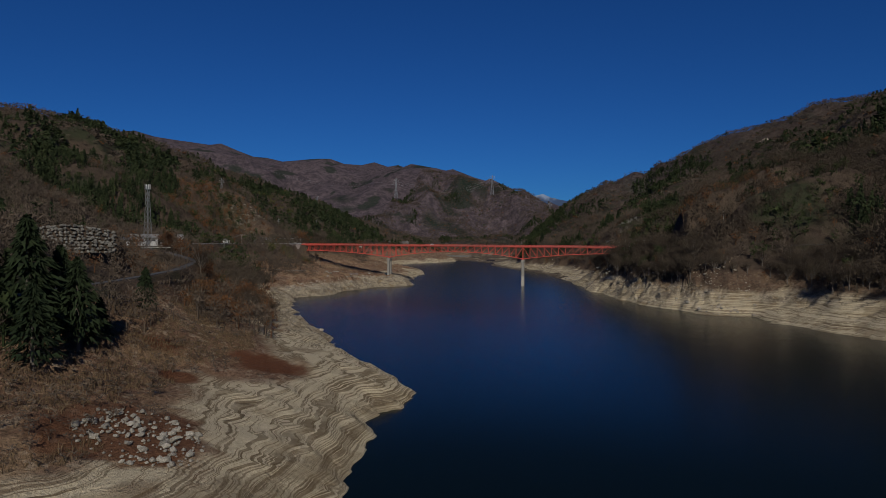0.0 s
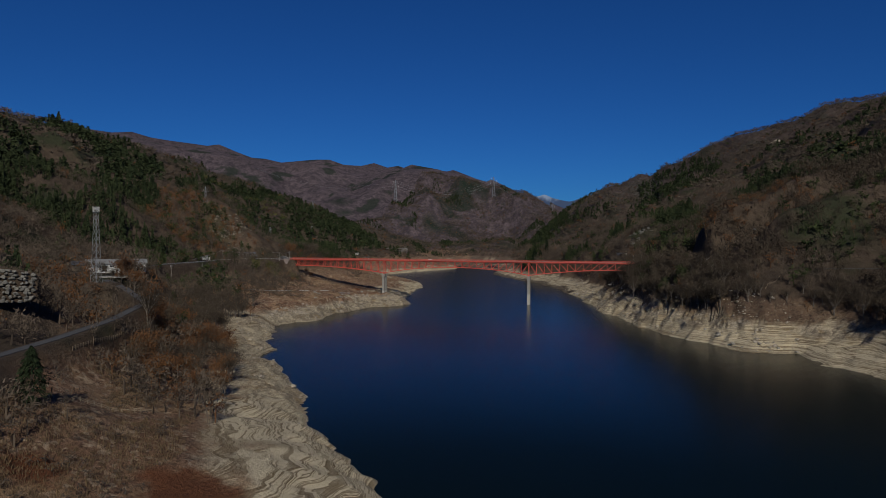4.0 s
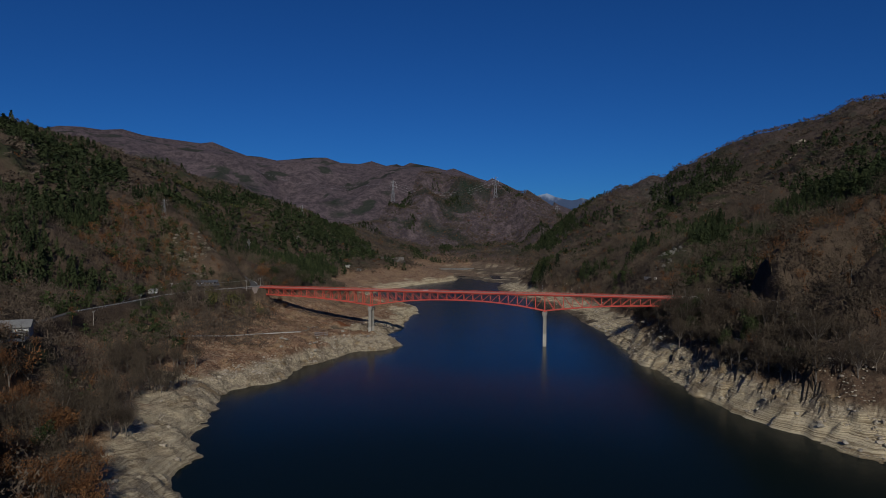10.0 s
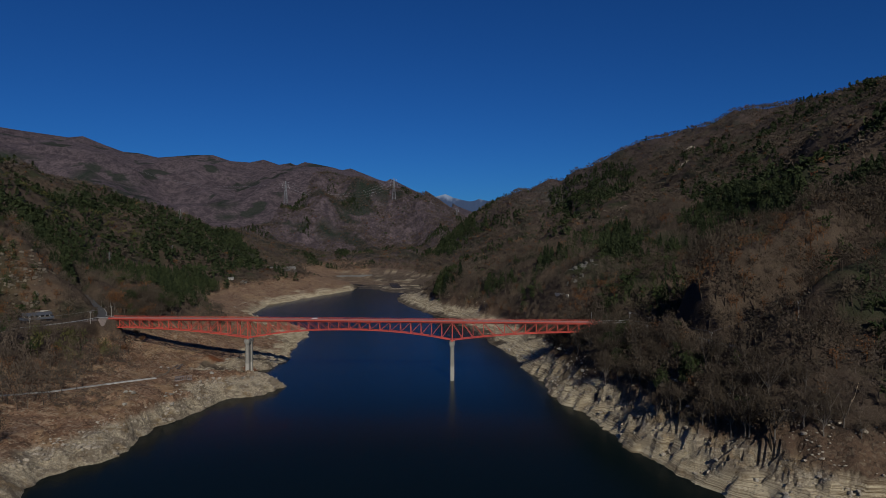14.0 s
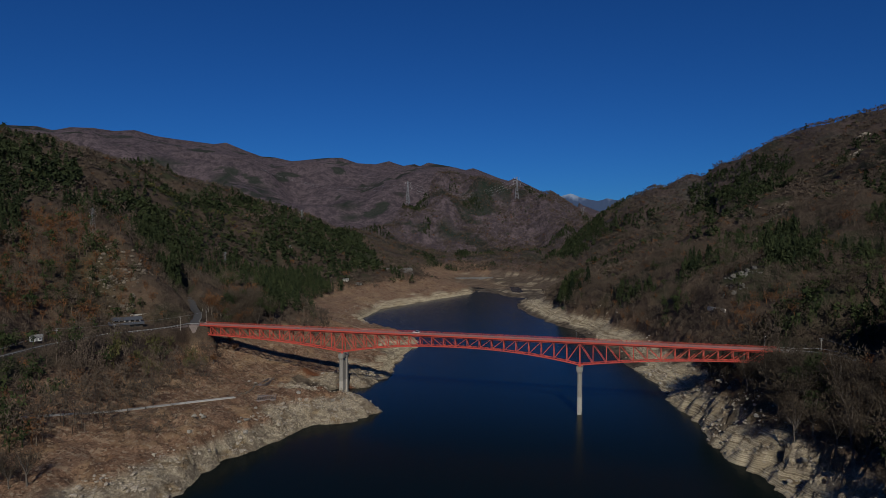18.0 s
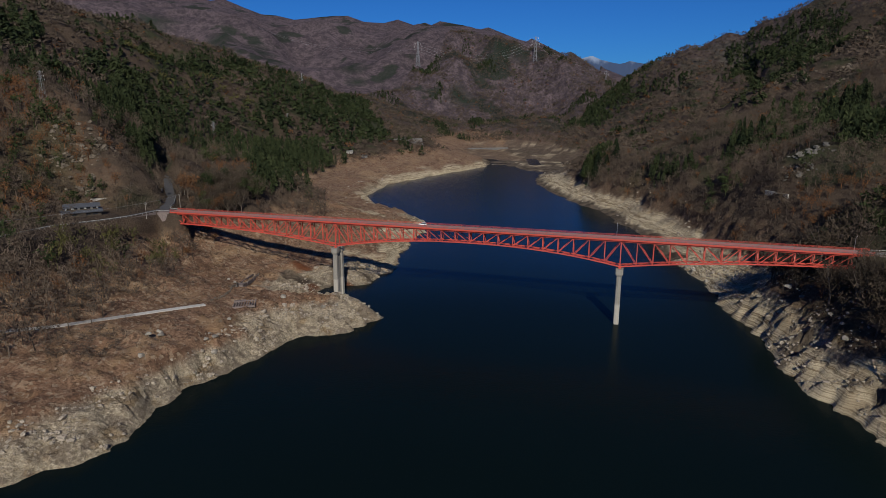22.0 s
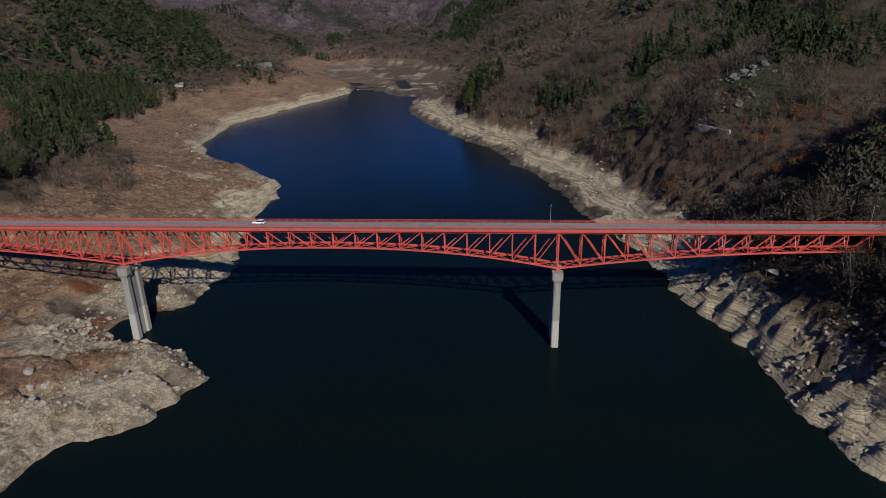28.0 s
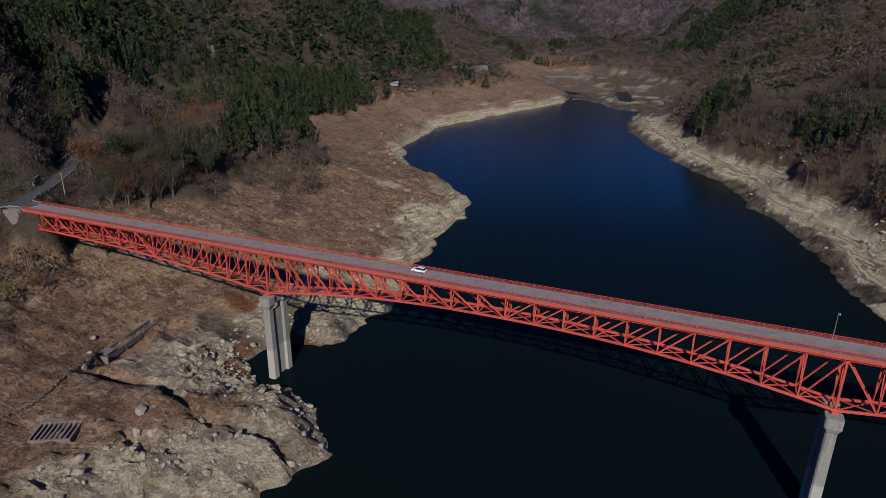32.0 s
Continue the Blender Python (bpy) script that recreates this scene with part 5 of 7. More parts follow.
# ---------------------------------------------------------------- rocks
def rock_mesh(name, seed, subdiv, material, flat=0.75):
    """An angular, chipped stone about one metre across."""
    rng = random.Random(seed)
    bm = bmesh.new()
    bmesh.ops.create_icosphere(bm, subdivisions=subdiv, radius=0.5)
    sx, sy = rng.uniform(0.8, 1.25), rng.uniform(0.7, 1.1)
    planes = [(Vector((rng.gauss(0, 1), rng.gauss(0, 1), rng.gauss(0, 1))).normalized(), rng.uniform(0.20, 0.40)) for _ in range(9)]
    for v in bm.verts:
        v.co *= rng.uniform(0.82, 1.18)
        for n, d in planes:
            over = v.co.dot(n) - d
            if over > 0:
                v.co -= n * over * 0.9
        v.co = Vector((v.co.x * sx, v.co.y * sy, v.co.z * flat))
    me = bpy.data.meshes.new(name)
    bm.to_mesh(me)
    bm.free()
    me.materials.append(material)
    return me


MAT_STONE_PALE = surface("pale_boulder", (0.15, 0.135, 0.11), (0.36, 0.33, 0.275), 0.7, 0.95, 0, 0.6, 0.12, 0.45, 0.35)
BOULDERS = [rock_mesh("boulder", 300 + k, 2, MAT_STONE_PALE) for k in range(5)]
MAT_WALL_STONE = surface("dark_wall_stone", (0.07, 0.06, 0.048), (0.19, 0.165, 0.13), 0.7, 0.95, 0, 0.6, 0.12, 0.5, 0.4)
WALL_STONES = [rock_mesh("stone", 340 + k, 1, MAT_WALL_STONE) for k in range(5)]
MAT_GREY_STONE = surface("grey_revetment_stone", (0.075, 0.07, 0.06), (0.235, 0.22, 0.19), 0.7, 0.95, 0, 0.6, 0.12, 0.6, 0.4)
GREY_BOULDERS = [rock_mesh("boulder", 360 + k, 2, MAT_GREY_STONE) for k in range(5)]
STONES = [rock_mesh("stone", 320 + k, 1, MAT_STONE_PALE) for k in range(6)]
rr = random.Random(12)


def boulder(x, y, size, label="pale grey weathered boulder on the dry lake shelf"):
    ob = tagged(new("boulder", rr.choice(BOULDERS)), label, "boulder", "boulders on the dry shelf")
    z = ground_height(x, y)
    ob.matrix_basis = Matrix.Translation((x, y, z + size * 0.18)) @ Matrix.Rotation(rr.uniform(0, 6.28), 4, 'Z') @ Matrix.Diagonal((size, size * rr.uniform(0.7, 1), size * rr.uniform(0.7, 1), 1))
    return ob


for x, y, s in ((-25.6, -124.6, 3.2), (-23.5, -120, 4.0), (-26.6, -117.1, 3.4), (-3.9, -111.6, 4.6), (-9.5, -109.5, 3.0), (-7.0, -106.5, 3.8), (-11.5, -104, 2.6), (-14, -86, 3.0),
                (-18.9, -136.7, 3.4), (3.0, -92, 2.4), (-2, -55.5, 3.6), (-8, -47, 4.4), (6, -40, 3.4), (14.3, -46.2, 4.0), (19, -40, 2.8), (-44, -36, 3.6), (-49, -30, 2.4),
                (-60, -20, 2.8), (12, 20, 1.8), (8, 30, 2.2), (10, 42, 2.6), (6, 52, 2.0), (13, 60, 1.7), (-1, 24, 2.0), (22, -22, 2.6), (30, -20, 2.2), (33, -30, 2.5), (-66, 118, 2.2), (-72, 160, 2.0),
                (232, 30, 4.2), (244, 22, 5.5), (240, 14, 4.0), (238, -20, 3.6), (246, -30, 4.8), (252, -44, 4.0), (262, -90, 4.6), (270, -130, 5.2), (290, -190, 5.0), (306, -222, 4.2),
                (312, -236, 3.6), (326, -242, 3.8), (336, -244, 3.2), (300, -208, 3.4), (214, 96, 4.2), (208, 118, 5.0), (204, 128, 3.8), (218, 80, 3.4)):
    boulder(x, y, s)


def loose_rocks(name, xs, ys, sizes, seed, label, material):
    """Many small stones in one mesh."""
    rng = np.random.default_rng(seed)
    hs = sheet_height(xs, ys)
    verts, tris, n = [], [], 0
    for k in range(4):
        me = rock_mesh("tmp", 400 + k, 1, material)
        tv = np.empty(len(me.vertices) * 3, np.float32)
        me.vertices.foreach_get("co", tv)
        tv = tv.reshape(-1, 3)
        tt = np.array([p.vertices[:] for p in me.polygons])
        bpy.data.meshes.remove(me)
        sel = np.nonzero(rng.integers(0, 4, len(xs)) == k)[0] if k < 3 else np.nonzero(rng.integers(0, 4, len(xs)) == 3)[0]
        ang = rng.uniform(0, 6.28, len(sel))
        c, s = np.cos(ang)[:, None], np.sin(ang)[:, None]
        sz = sizes[sel][:, None]
        X = (tv[:, 0] * c - tv[:, 1] * s) * sz + xs[sel][:, None]
        Y = (tv[:, 0] * s + tv[:, 1] * c) * sz + ys[sel][:, None]
        Z = tv[:, 2] * sz * rng.uniform(0.6, 1.1, (len(sel), 1)) + hs[sel][:, None] + 0.12 * sz
        verts.append(np.stack([X, Y, Z], 2).reshape(-1, 3))
        tris.append((tt[None] + (np.arange(len(sel)) * len(tv))[:, None, None] + n).reshape(-1, 3))
        n += len(sel) * len(tv)
    me = raw_mesh(name, np.concatenate(verts), np.concatenate(tris).ravel(), np.full(sum(len(t) for t in tris), 3), material)
    return tagged(new(name, me), label, "rocks", kind="stuff")


def bank_rocks(name, x0, x1, y0, y1, spacing, share, seed, label, material, size, dmax, want_left):
    XS, YS, R = scatter(x0, x1, y0, y1, spacing, seed)
    hs, d, left, wet = land(XS, YS)
    patch = sstep(fbm(XS, YS, 18, 3, seed), -0.15, 0.45)
    ok = (~wet) & (left == want_left) & (d < dmax) & (d > 0.6) & (hs < np.where(left, 11.5, 40)) & (R < share * (0.25 + patch))
    rng = np.random.default_rng(seed)
    sizes = size * rng.lognormal(0, 0.65, ok.sum())
    return loose_rocks(name, XS[ok], YS[ok], np.clip(sizes, 0.3, 3.4), seed, label, material)


MAT_CRAG = surface("hill_rock", (0.085, 0.07, 0.053), (0.23, 0.19, 0.14), 0.3, 0.95, 0, 0.7, 0.25, 0, 0.5)
MAT_RUBBLE = surface("broken_rock", (0.17, 0.142, 0.108), (0.49, 0.425, 0.335), 0.7, 0.95, 0, 0.7, 0.12, 0, 0.5)
bank_rocks("west_bank_rocks", -30, 60, -215, 60, 1.25, 0.95, 51, "broken pale rocks strewn over the west bank", MAT_RUBBLE, 0.85, 24, True)
bank_rocks("south_bank_rocks", -30, 190, -480, -215, 2.6, 0.45, 52, "pale rocks strewn along the south-west shore", MAT_RUBBLE, 0.9, 26, True)
bank_rocks("east_bank_rocks", 195, 350, -255, 140, 1.4, 0.5, 53, "rough broken rocks covering the steep east bank", MAT_RUBBLE, 0.95, 38, False)
bank_rocks("far_west_bank_rocks", -170, 10, 110, 620, 4.5, 0.4, 54, "pale stones along the far west shore", MAT_RUBBLE, 1.2, 40, True)
bank_rocks("far_east_bank_rocks", 20, 220, 140, 740, 4.5, 0.4, 55, "pale stones along the far east shore", MAT_RUBBLE, 1.3, 50, False)

# rock faces showing through the woods
rng_c = np.random.default_rng(77)
for name, label, material, base, spots in (
        ("west_hill_crags", "tan rock faces among the trees above the west road", MAT_CRAG, 2.4, ((-196, 26, 15, 10), (-206, 10, 14, 10), (-184, 6, 9, 8), (-222, 30, 10, 8), (-192, 36, 10, 7))),
        ("east_hill_crags", "tan rock faces among the woods of the east hill", MAT_CRAG, 3.2, ((384, 514, 16, 9), (356, 440, 18, 6), (317, 402, 12, 6), (420, 624, 16, 8), (380, 640, 9, 7), (300, 500, 6, 9))),
        ("grey_scree", "grey broken scree on the slope above the bridge", MAT_GREY_STONE, 2.6, ((284, 186, 16, 8), (274, 168, 10, 7))),
        ("pale_outcrop", "pale rock outcrop high on the east hill", MAT_RUBBLE, 5.0, ((650, 1056, 9, 7), (690, 1134, 9, 8)))):
    cx, cy = [], []
    for x, y, rx, ry in spots:
        n = int(rx * ry * 0.55)
        cx.append(x + rng_c.normal(0, rx * 0.5, n))
        cy.append(y + rng_c.normal(0, ry * 0.5, n))
    cx, cy = np.concatenate(cx), np.concatenate(cy)
    loose_rocks(name, cx, cy, np.clip(base * rng_c.lognormal(0, 0.5, len(cx)), 1.0, 2.4 * base), 78, label, material)

# heap of quarry stones by the south-west point
heap = empty_thing("rubble_heap", "heap of pale broken quarry stones on brown soil", "rubble")
hx, hy = 151, -619
for k in range(300):
    a, r = rr.uniform(0, 6.28), math.sqrt(rr.random())
    x, y = hx + math.cos(a) * r * 14 - math.sin(a) * r * 4, hy + math.sin(a) * r * 11
    ob = new("stone", rr.choice(STONES))
    s = rr.choice((0.45, 0.55, 0.7, 0.8, 1.0, 1.7)) * rr.uniform(0.8, 1.2)
    ob.matrix_basis = Matrix.Translation((x, y, ground_height(x, y) + s * 0.28)) @ Matrix.Rotation(rr.uniform(0, 6.28), 4, 'Z') @ Matrix.Diagonal((s, s, s, 1))
    ob.parent = heap

# bank of stacked boulders above the lane
revet = empty_thing("boulder_revetment", "slope faced with large stacked grey boulders", "revetment")
for row in range(9):
    for col in range(22):
        u, v = (col - 10.5) / 11 + rr.uniform(-0.03, 0.03) + 0.02 * (row % 2), row / 9
        x, y = 10 + 0.70 * 19 * u - 7.5 * v, -489 + 0.71 * 19 * u + 8 * v
        z = 45.0 + 13 * v * (1 - 0.25 * u * u) + rr.uniform(-0.3, 0.3)
        ob = new("boulder", rr.choice(GREY_BOULDERS))
        s = rr.uniform(1.5, 2.4)
        ob.matrix_basis = Matrix.Translation((x, y, z)) @ Euler((rr.uniform(-0.5, 0.5), rr.uniform(-0.5, 0.5), rr.uniform(0, 6.28))).to_matrix().to_4x4() @ Matrix.Diagonal((s, s, s, 1))
        ob.parent = revet
bm = bmesh.new()
g = [bm.verts.new((10 + 0.70 * 20 * u - 7.5 * v - 0.4, -489 + 0.71 * 20 * u + 8 * v + 0.5, 44.4 + 13 * v * (1 - 0.25 * u * u))) for v in (0, 0.33, 0.66, 1) for u in (-1, -0.5, 0, 0.5, 1)]
for j in range(3):
    for i in range(4):
        bm.faces.new((g[5 * j + i], g[5 * j + i + 1], g[5 * j + i + 6], g[5 * j + i + 5]))
part("earth_core", bm, MAT_GROUND, revet)

# ---------------------------------------------------------------- roads, abutments, rails
def ribbon(name, line, half, lift, material, label, category):
    """A road surface draped along a centre line, with thickness."""
    pts = []
    for (ax, ay, az), (bx, by, bz) in zip(line[:-1], line[1:]):
        n = max(1, int(math.hypot(bx - ax, by - ay) / 5))
        pts += [(ax + (bx - ax) * k / n, ay + (by - ay) * k / n, az + (bz - az) * k / n) for k in range(n)]
    pts.append(line[-1])
    bm = bmesh.new()
    rows = []
    for i, p in enumerate(pts):
        a, b = pts[max(0, i - 1)], pts[min(len(pts) - 1, i + 1)]
        d = Vector((b[0] - a[0], b[1] - a[1], 0)).normalized()
        n = Vector((-d.y, d.x, 0)) * half
        c = Vector(p)
        rows.append([bm.verts.new(c + n + Vector((0, 0, lift))), bm.verts.new(c - n + Vector((0, 0, lift))),
                     bm.verts.new(c - n * 1.05 + Vector((0, 0, lift - 0.6))), bm.verts.new(c + n * 1.05 + Vector((0, 0, lift - 0.6)))])
    for r0, r1 in zip(rows[:-1], rows[1:]):
        for i in range(4):
            bm.faces.new((r0[i], r0[(i + 1) % 4], r1[(i + 1) % 4], r1[i]))
    bmesh.ops.recalc_face_normals(bm, faces=bm.faces)
    return tagged(mesh_object(name, bm, material), label, category, kind="structure")


ribbon("road_north", ROADS[0][:8], 3.0, 0.10, MAT_ASPHALT, "grey two-lane asphalt road curving up from the bridge", "road")
ribbon("road_west", ROADS[1], 1.8, 0.085, MAT_ASPHALT, "narrow grey lane along the west terrace", "road")
ribbon("road_east", ROADS[2], 1.7, 0.10, MAT_ASPHALT, "narrow asphalt road on the east hillside", "road")


def abutment(x_near, x_far, label):
    """A concrete bridge seat with wing walls, and courses marked by joints."""
    ab = empty_thing("abutment", label, "abutment", "bridge abutments")
    a, b = sorted((x_near, x_far))
    part("wall", box(a, b, -1.6, 7.0, 30.5, 44.5, 0.12), MAT_KERB, ab)
    for z in (33.5, 36.5, 39.5, 42.3):
        part("course", box(a - 0.08, b + 0.08, -1.68, 7.08, z, z + 0.22, 0.03), MAT_KERB, ab)
    part("cap", box(a - 0.2, b + 0.2, -1.9, 7.3, 44.5, 45.15, 0.06), MAT_KERB, ab)
    return ab


abutment(-113.0, -123.0, "tall grey concrete abutment at the west end of the bridge")
abutment(273.0, 284.0, "tall grey concrete abutment at the east end of the bridge")


MAT_RAIL = surface("dull_rail_paint", (0.30, 0.30, 0.29), (0.44, 0.44, 0.43), 0.8, 0.6, 0, 0.1, 0.01, 0.1, 0.3)
MAT_DARK_CONCRETE = surface("dark_sprayed_concrete", (0.085, 0.08, 0.075), (0.17, 0.16, 0.15), 0.4, 0.95, 0, 0.4, 0.05, 0.2, 0.5)


def guard_rail(name, pts, label, step=3.0):
    """A white steel guard rail with posts, along a line."""
    gr = empty_thing(name, label, "guard rail", "road guard rails")
    for a, b in zip(pts[:-1], pts[1:]):
        A, B = Vector(a), Vector(b)
        for z in (0.68,):
            member("rail_beam", A + Vector((0, 0, z)), B + Vector((0, 0, z)), 0.08, 0.24, MAT_RAIL, gr, "B", (0, 0, 1))
        n = max(1, int((B - A).length / step))
        for k in range(n + 1):
            p = A + (B - A) * k / n
            member("post", p - Vector((0, 0, 0.3)), p + Vector((0, 0, 0.9)), 0.12, 0.12, MAT_RAIL, gr, "B")
    return gr


guard_rail("guard_rail", [(-113, -1.0, 45.2), (-118.5, -1.4, 45.2), (-120.6, -6, 45.3), (-121, -24, 45.6), (-125.5, -40, 45.8)], "white steel guard rail at the bridge end")
guard_rail("guard_rail", [(-125.5, -40, 45.8), (-137, -62.5, 46), (-139, -105, 46), (-128, -160, 46), (-121, -214, 46)], "white steel guard rail along the terrace lane")
guard_rail("guard_rail", [(-113, 6.6, 45.2), (-118, 7.0, 45.2), (-123, 12, 45.4), (-129.4, 24, 45.7), (-146.8, 47.5, 46.4)], "white steel guard rail beside the curving road")
guard_rail("guard_rail", [(273, -1.0, 45.2), (284, -1.2, 45.3), (295, -12, 46.0), (309, -58, 46.5), (327, -112, 47.1)], "white steel guard rail on the east approach")
guard_rail("guard_rail", [(273, 6.6, 45.2), (284, 6.8, 45.3), (294, 6, 46.0), (304, -10, 46.1)], "white steel guard rail curving round the east approach")
guard_rail("guard_rail", [(327, -112, 47.1), (352, -149, 48.1), (372, -164, 48.8)], "white steel guard rail above the east bank")

# ---------------------------------------------------------------- lamps, poles, pylons
def street_lamp(x, y, z, turn):
    lamp = empty_thing("street_lamp", "slender grey street lamp on the bridge parapet", "street lamp", "bridge lamps", pose(x, y, z, 0, 0, turn))
    bm = bmesh.new()
    v, t = tube((0, 0, 0), (0, 0, 6.7), 0.09, 0.05, 8)
    for p in v:
        bm.verts.new(p)
    bm.verts.ensure_lookup_table()
    for f in t:
        bm.faces.new([bm.verts[i] for i in f])
    part("pole", bm, MAT_STEEL, lamp)
    member("arm", (0, 0, 6.6), (0, -1.3, 6.95), 0.06, 0.07, MAT_STEEL, lamp, "B", (1, 0, 0))
    part("lamp_head", box(-0.15, 0.15, -1.9, -1.2, 6.9, 7.05, 0.05), MAT_WHITE, lamp)
    part("base_plate", box(-0.22, 0.22, -0.22, 0.22, 0, 0.05, 0.01), MAT_STEEL, lamp)
    return lamp


street_lamp(157.4, TRUSS_W + 1.0, DECK_Z + 0.25, 0)
street_lamp(266.0, TRUSS_W + 1.0, DECK_Z + 0.25, 0)


def utility_pole(x, y, height=9.5, turn=0.0, z=None):
    z = ground_height(x, y) if z is None else z
    up = empty_thing("utility_pole", "grey concrete utility pole with crossarms", "utility pole", "roadside poles", pose(x, y, z - 0.3, 0, 0, turn))
    bm = bmesh.new()
    v, t = tube((0, 0, 0), (0, 0, height), 0.19, 0.11, 8)
    for p in v:
        bm.verts.new(p)
    bm.verts.ensure_lookup_table()
    for f in t:
        bm.faces.new([bm.verts[i] for i in f])
    part("pole", bm, MAT_CONCRETE, up)
    for zz, half in ((height - 0.4, 0.9), (height - 1.2, 0.75)):
        part("crossarm", box(-half, half, -0.06, 0.06, zz, zz + 0.11), MAT_STEEL, up)
        for s in (-half + 0.1, half - 0.1):
            part("insulator", box(s - 0.05, s + 0.05, -0.05, 0.05, zz + 0.11, zz + 0.32, 0.02), MAT_WHITE, up)
    return up


POLES = [(-128, 28, 9.5), (-146, 56, 9.5), (-172, 84, 9.5), (-119, -14, 10), (-132, -62, 10), (-133, -105, 10), (-126, -150, 10), (-118, -205, 10), (-70, -345, 10), (8, -462, 11),
         (292, -6, 9), (320, -95, 9), (344, -150, 9), (186, 560, 9), (196, 530, 9)]
for x, y, h in POLES:
    utility_pole(x, y, h, math.degrees(math.atan2(y, x)))


def wire(name, spans, radius, label):
    """Cables hanging between points, one curve object."""
    cu = bpy.data.curves.new(name, 'CURVE')
    cu.dimensions = '3D'
    cu.bevel_depth, cu.bevel_resolution = radius, 0
    for a, b, sag in spans:
        sp = cu.splines.new('POLY')
        n = 13
        sp.points.add(n - 1)
        for k in range(n):
            f = k / (n - 1)
            p = Vector(a).lerp(Vector(b), f)
            sp.points[k].co = (p.x, p.y, p.z - 4 * sag * f * (1 - f), 1)
    cu.materials.append(MAT_STEEL)
    return tagged(new(name, cu), label, "cable")


def pole_top(i, off):
    x, y, h = POLES[i]
    return (x + off, y, ground_height(x, y) + h - 0.2)


wire("overhead_wire", [(pole_top(a, o), pole_top(b, o), 0.7) for a, b in ((0, 1), (1, 2), (0, 3), (3, 4), (4, 5), (5, 6), (6, 7), (10, 11), (11, 12), (13, 14)) for o in (-0.6, 0.6)], 0.025, "thin overhead wires between roadside poles")


def lattice_tower(name, x, y, z, height, base, top, arms, material, label, category, group, bays=7, thick=0.2):
    """A square lattice tower with legs, rings, braces and crossarms."""
    tw = empty_thing(name, label, category, group, pose(x, y, z - 0.5))
    corner = [(-1, -1), (1, -1), (1, 1), (-1, 1)]

    def at(f, c):
        w = (base + (top - base) * f ** 0.8) / 2
        return Vector((c[0] * w, c[1] * w, height * f))
    for c in corner:
        for k in range(bays):
            member("leg", at(k / bays, c), at((k + 1) / bays, c), thick, thick, material, tw, "B", (1, 0.3, 0))
    for k in range(bays):
        for i in range(4):
            a, b = corner[i], corner[(i + 1) % 4]
            member("brace", at(k / bays, a), at((k + 1) / bays, b), thick * 0.6, thick * 0.6, material, tw, "B", (0.3, 1, 0.2))
            member("brace", at(k / bays, b), at((k + 1) / bays, a), thick * 0.6, thick * 0.6, material, tw, "B", (0.3, 1, 0.2))
    for f, half in arms:
        for s in (-1, 1):
            member("crossarm", Vector((0, 0, height * f)), Vector((s * half, 0, height * f + half * 0.12)), thick, thick, material, tw, "B", (0, 1, 0))
            member("insulator", Vector((s * half, 0, height * f + half * 0.12)), Vector((s * half, 0, height * f - thick * 8)), thick * 0.7, thick * 0.7, MAT_WHITE, tw, "B", (0, 1, 0))
    return tw


MAT_PYLON = surface("pylon_steel", (0.16, 0.17, 0.185), (0.24, 0.25, 0.265), 0.2, 0.6, 0.1, 0.0, 0.0, 0.1, 0.2)
PYLONS = [(-598, 1940, 90, 14, 1.6), (-194, 2083, 88, 14, 1.6), (65, 2028, 46, 8, 1.0), (-473, 840, 32, 5, 0.4), (-321, 337, 16, 3.4, 0.26), (-342, 550, 19, 3.2, 0.26), (-254, 47, 22, 4.0, 0.24)]
for x, y, h, base, th in PYLONS:
    lattice_tower("transmission_tower", x, y, ground_height(x, y), h, base, base * 0.16, ((0.70, h * 0.16), (0.82, h * 0.14), (0.94, h * 0.11)), MAT_PYLON,
                  "grey steel lattice transmission tower on a wooded ridge", "transmission tower", "power line towers", 6, th * 0.42)


def tower_tip(i, f, s):
    x, y, h, *_ = PYLONS[i]
    return (x + s * h * 0.15, y, ground_height(x, y) + h * f)


wire("power_line", [(tower_tip(0, f, s), tower_tip(1, f, s), 55) for f in (0.7, 0.82, 0.94) for s in (-1, 1)] + [(tower_tip(0, f, 0), (-1500, 2200, 460), 60) for f in (0.72, 0.9)]
     + [(tower_tip(1, f, 0), tower_tip(2, f, 0), 25) for f in (0.72, 0.9)], 0.12, "sagging high-voltage lines across the valley")
mast = lattice_tower("radio_mast", -33, -382, ground_height(-33, -382), 40.5, 4.2, 1.3, (), MAT_PYLON, "tall grey lattice radio mast with white antennas", "radio mast", "", 11, 0.13)
for a in range(6):
    an = a * math.pi / 3
    part("antenna", box(-0.16, 0.16, -0.08, 0.08, 38.2, 41.0, 0.03, Matrix.Rotation(an, 4, 'Z') @ Matrix.Translation((0, 1.5, 0))), MAT_WHITE, mast, "white panel antenna")
part("platform", box(-1.5, 1.5, -1.5, 1.5, 38.0, 38.15, 0.02), MAT_STEEL, mast)

# ---------------------------------------------------------------- buildings
MAT_SLATE = surface("dark_roof_tiles", (0.045, 0.050, 0.060), (0.085, 0.092, 0.105), 1.2, 0.6, 0, 0.4, 0.03, 0.1, 0.3)
MAT_ROOF_GREY = surface("corrugated_roof", (0.17, 0.17, 0.16), (0.27, 0.265, 0.25), 0.4, 0.7, 0.1, 0.3, 0.03, 0.1, 0.5)
MAT_DARK_WOOD = surface("dark_boards", (0.035, 0.027, 0.02), (0.075, 0.058, 0.042), 1.0, 0.85, 0, 0.3, 0.02, 0.2, 0.3)
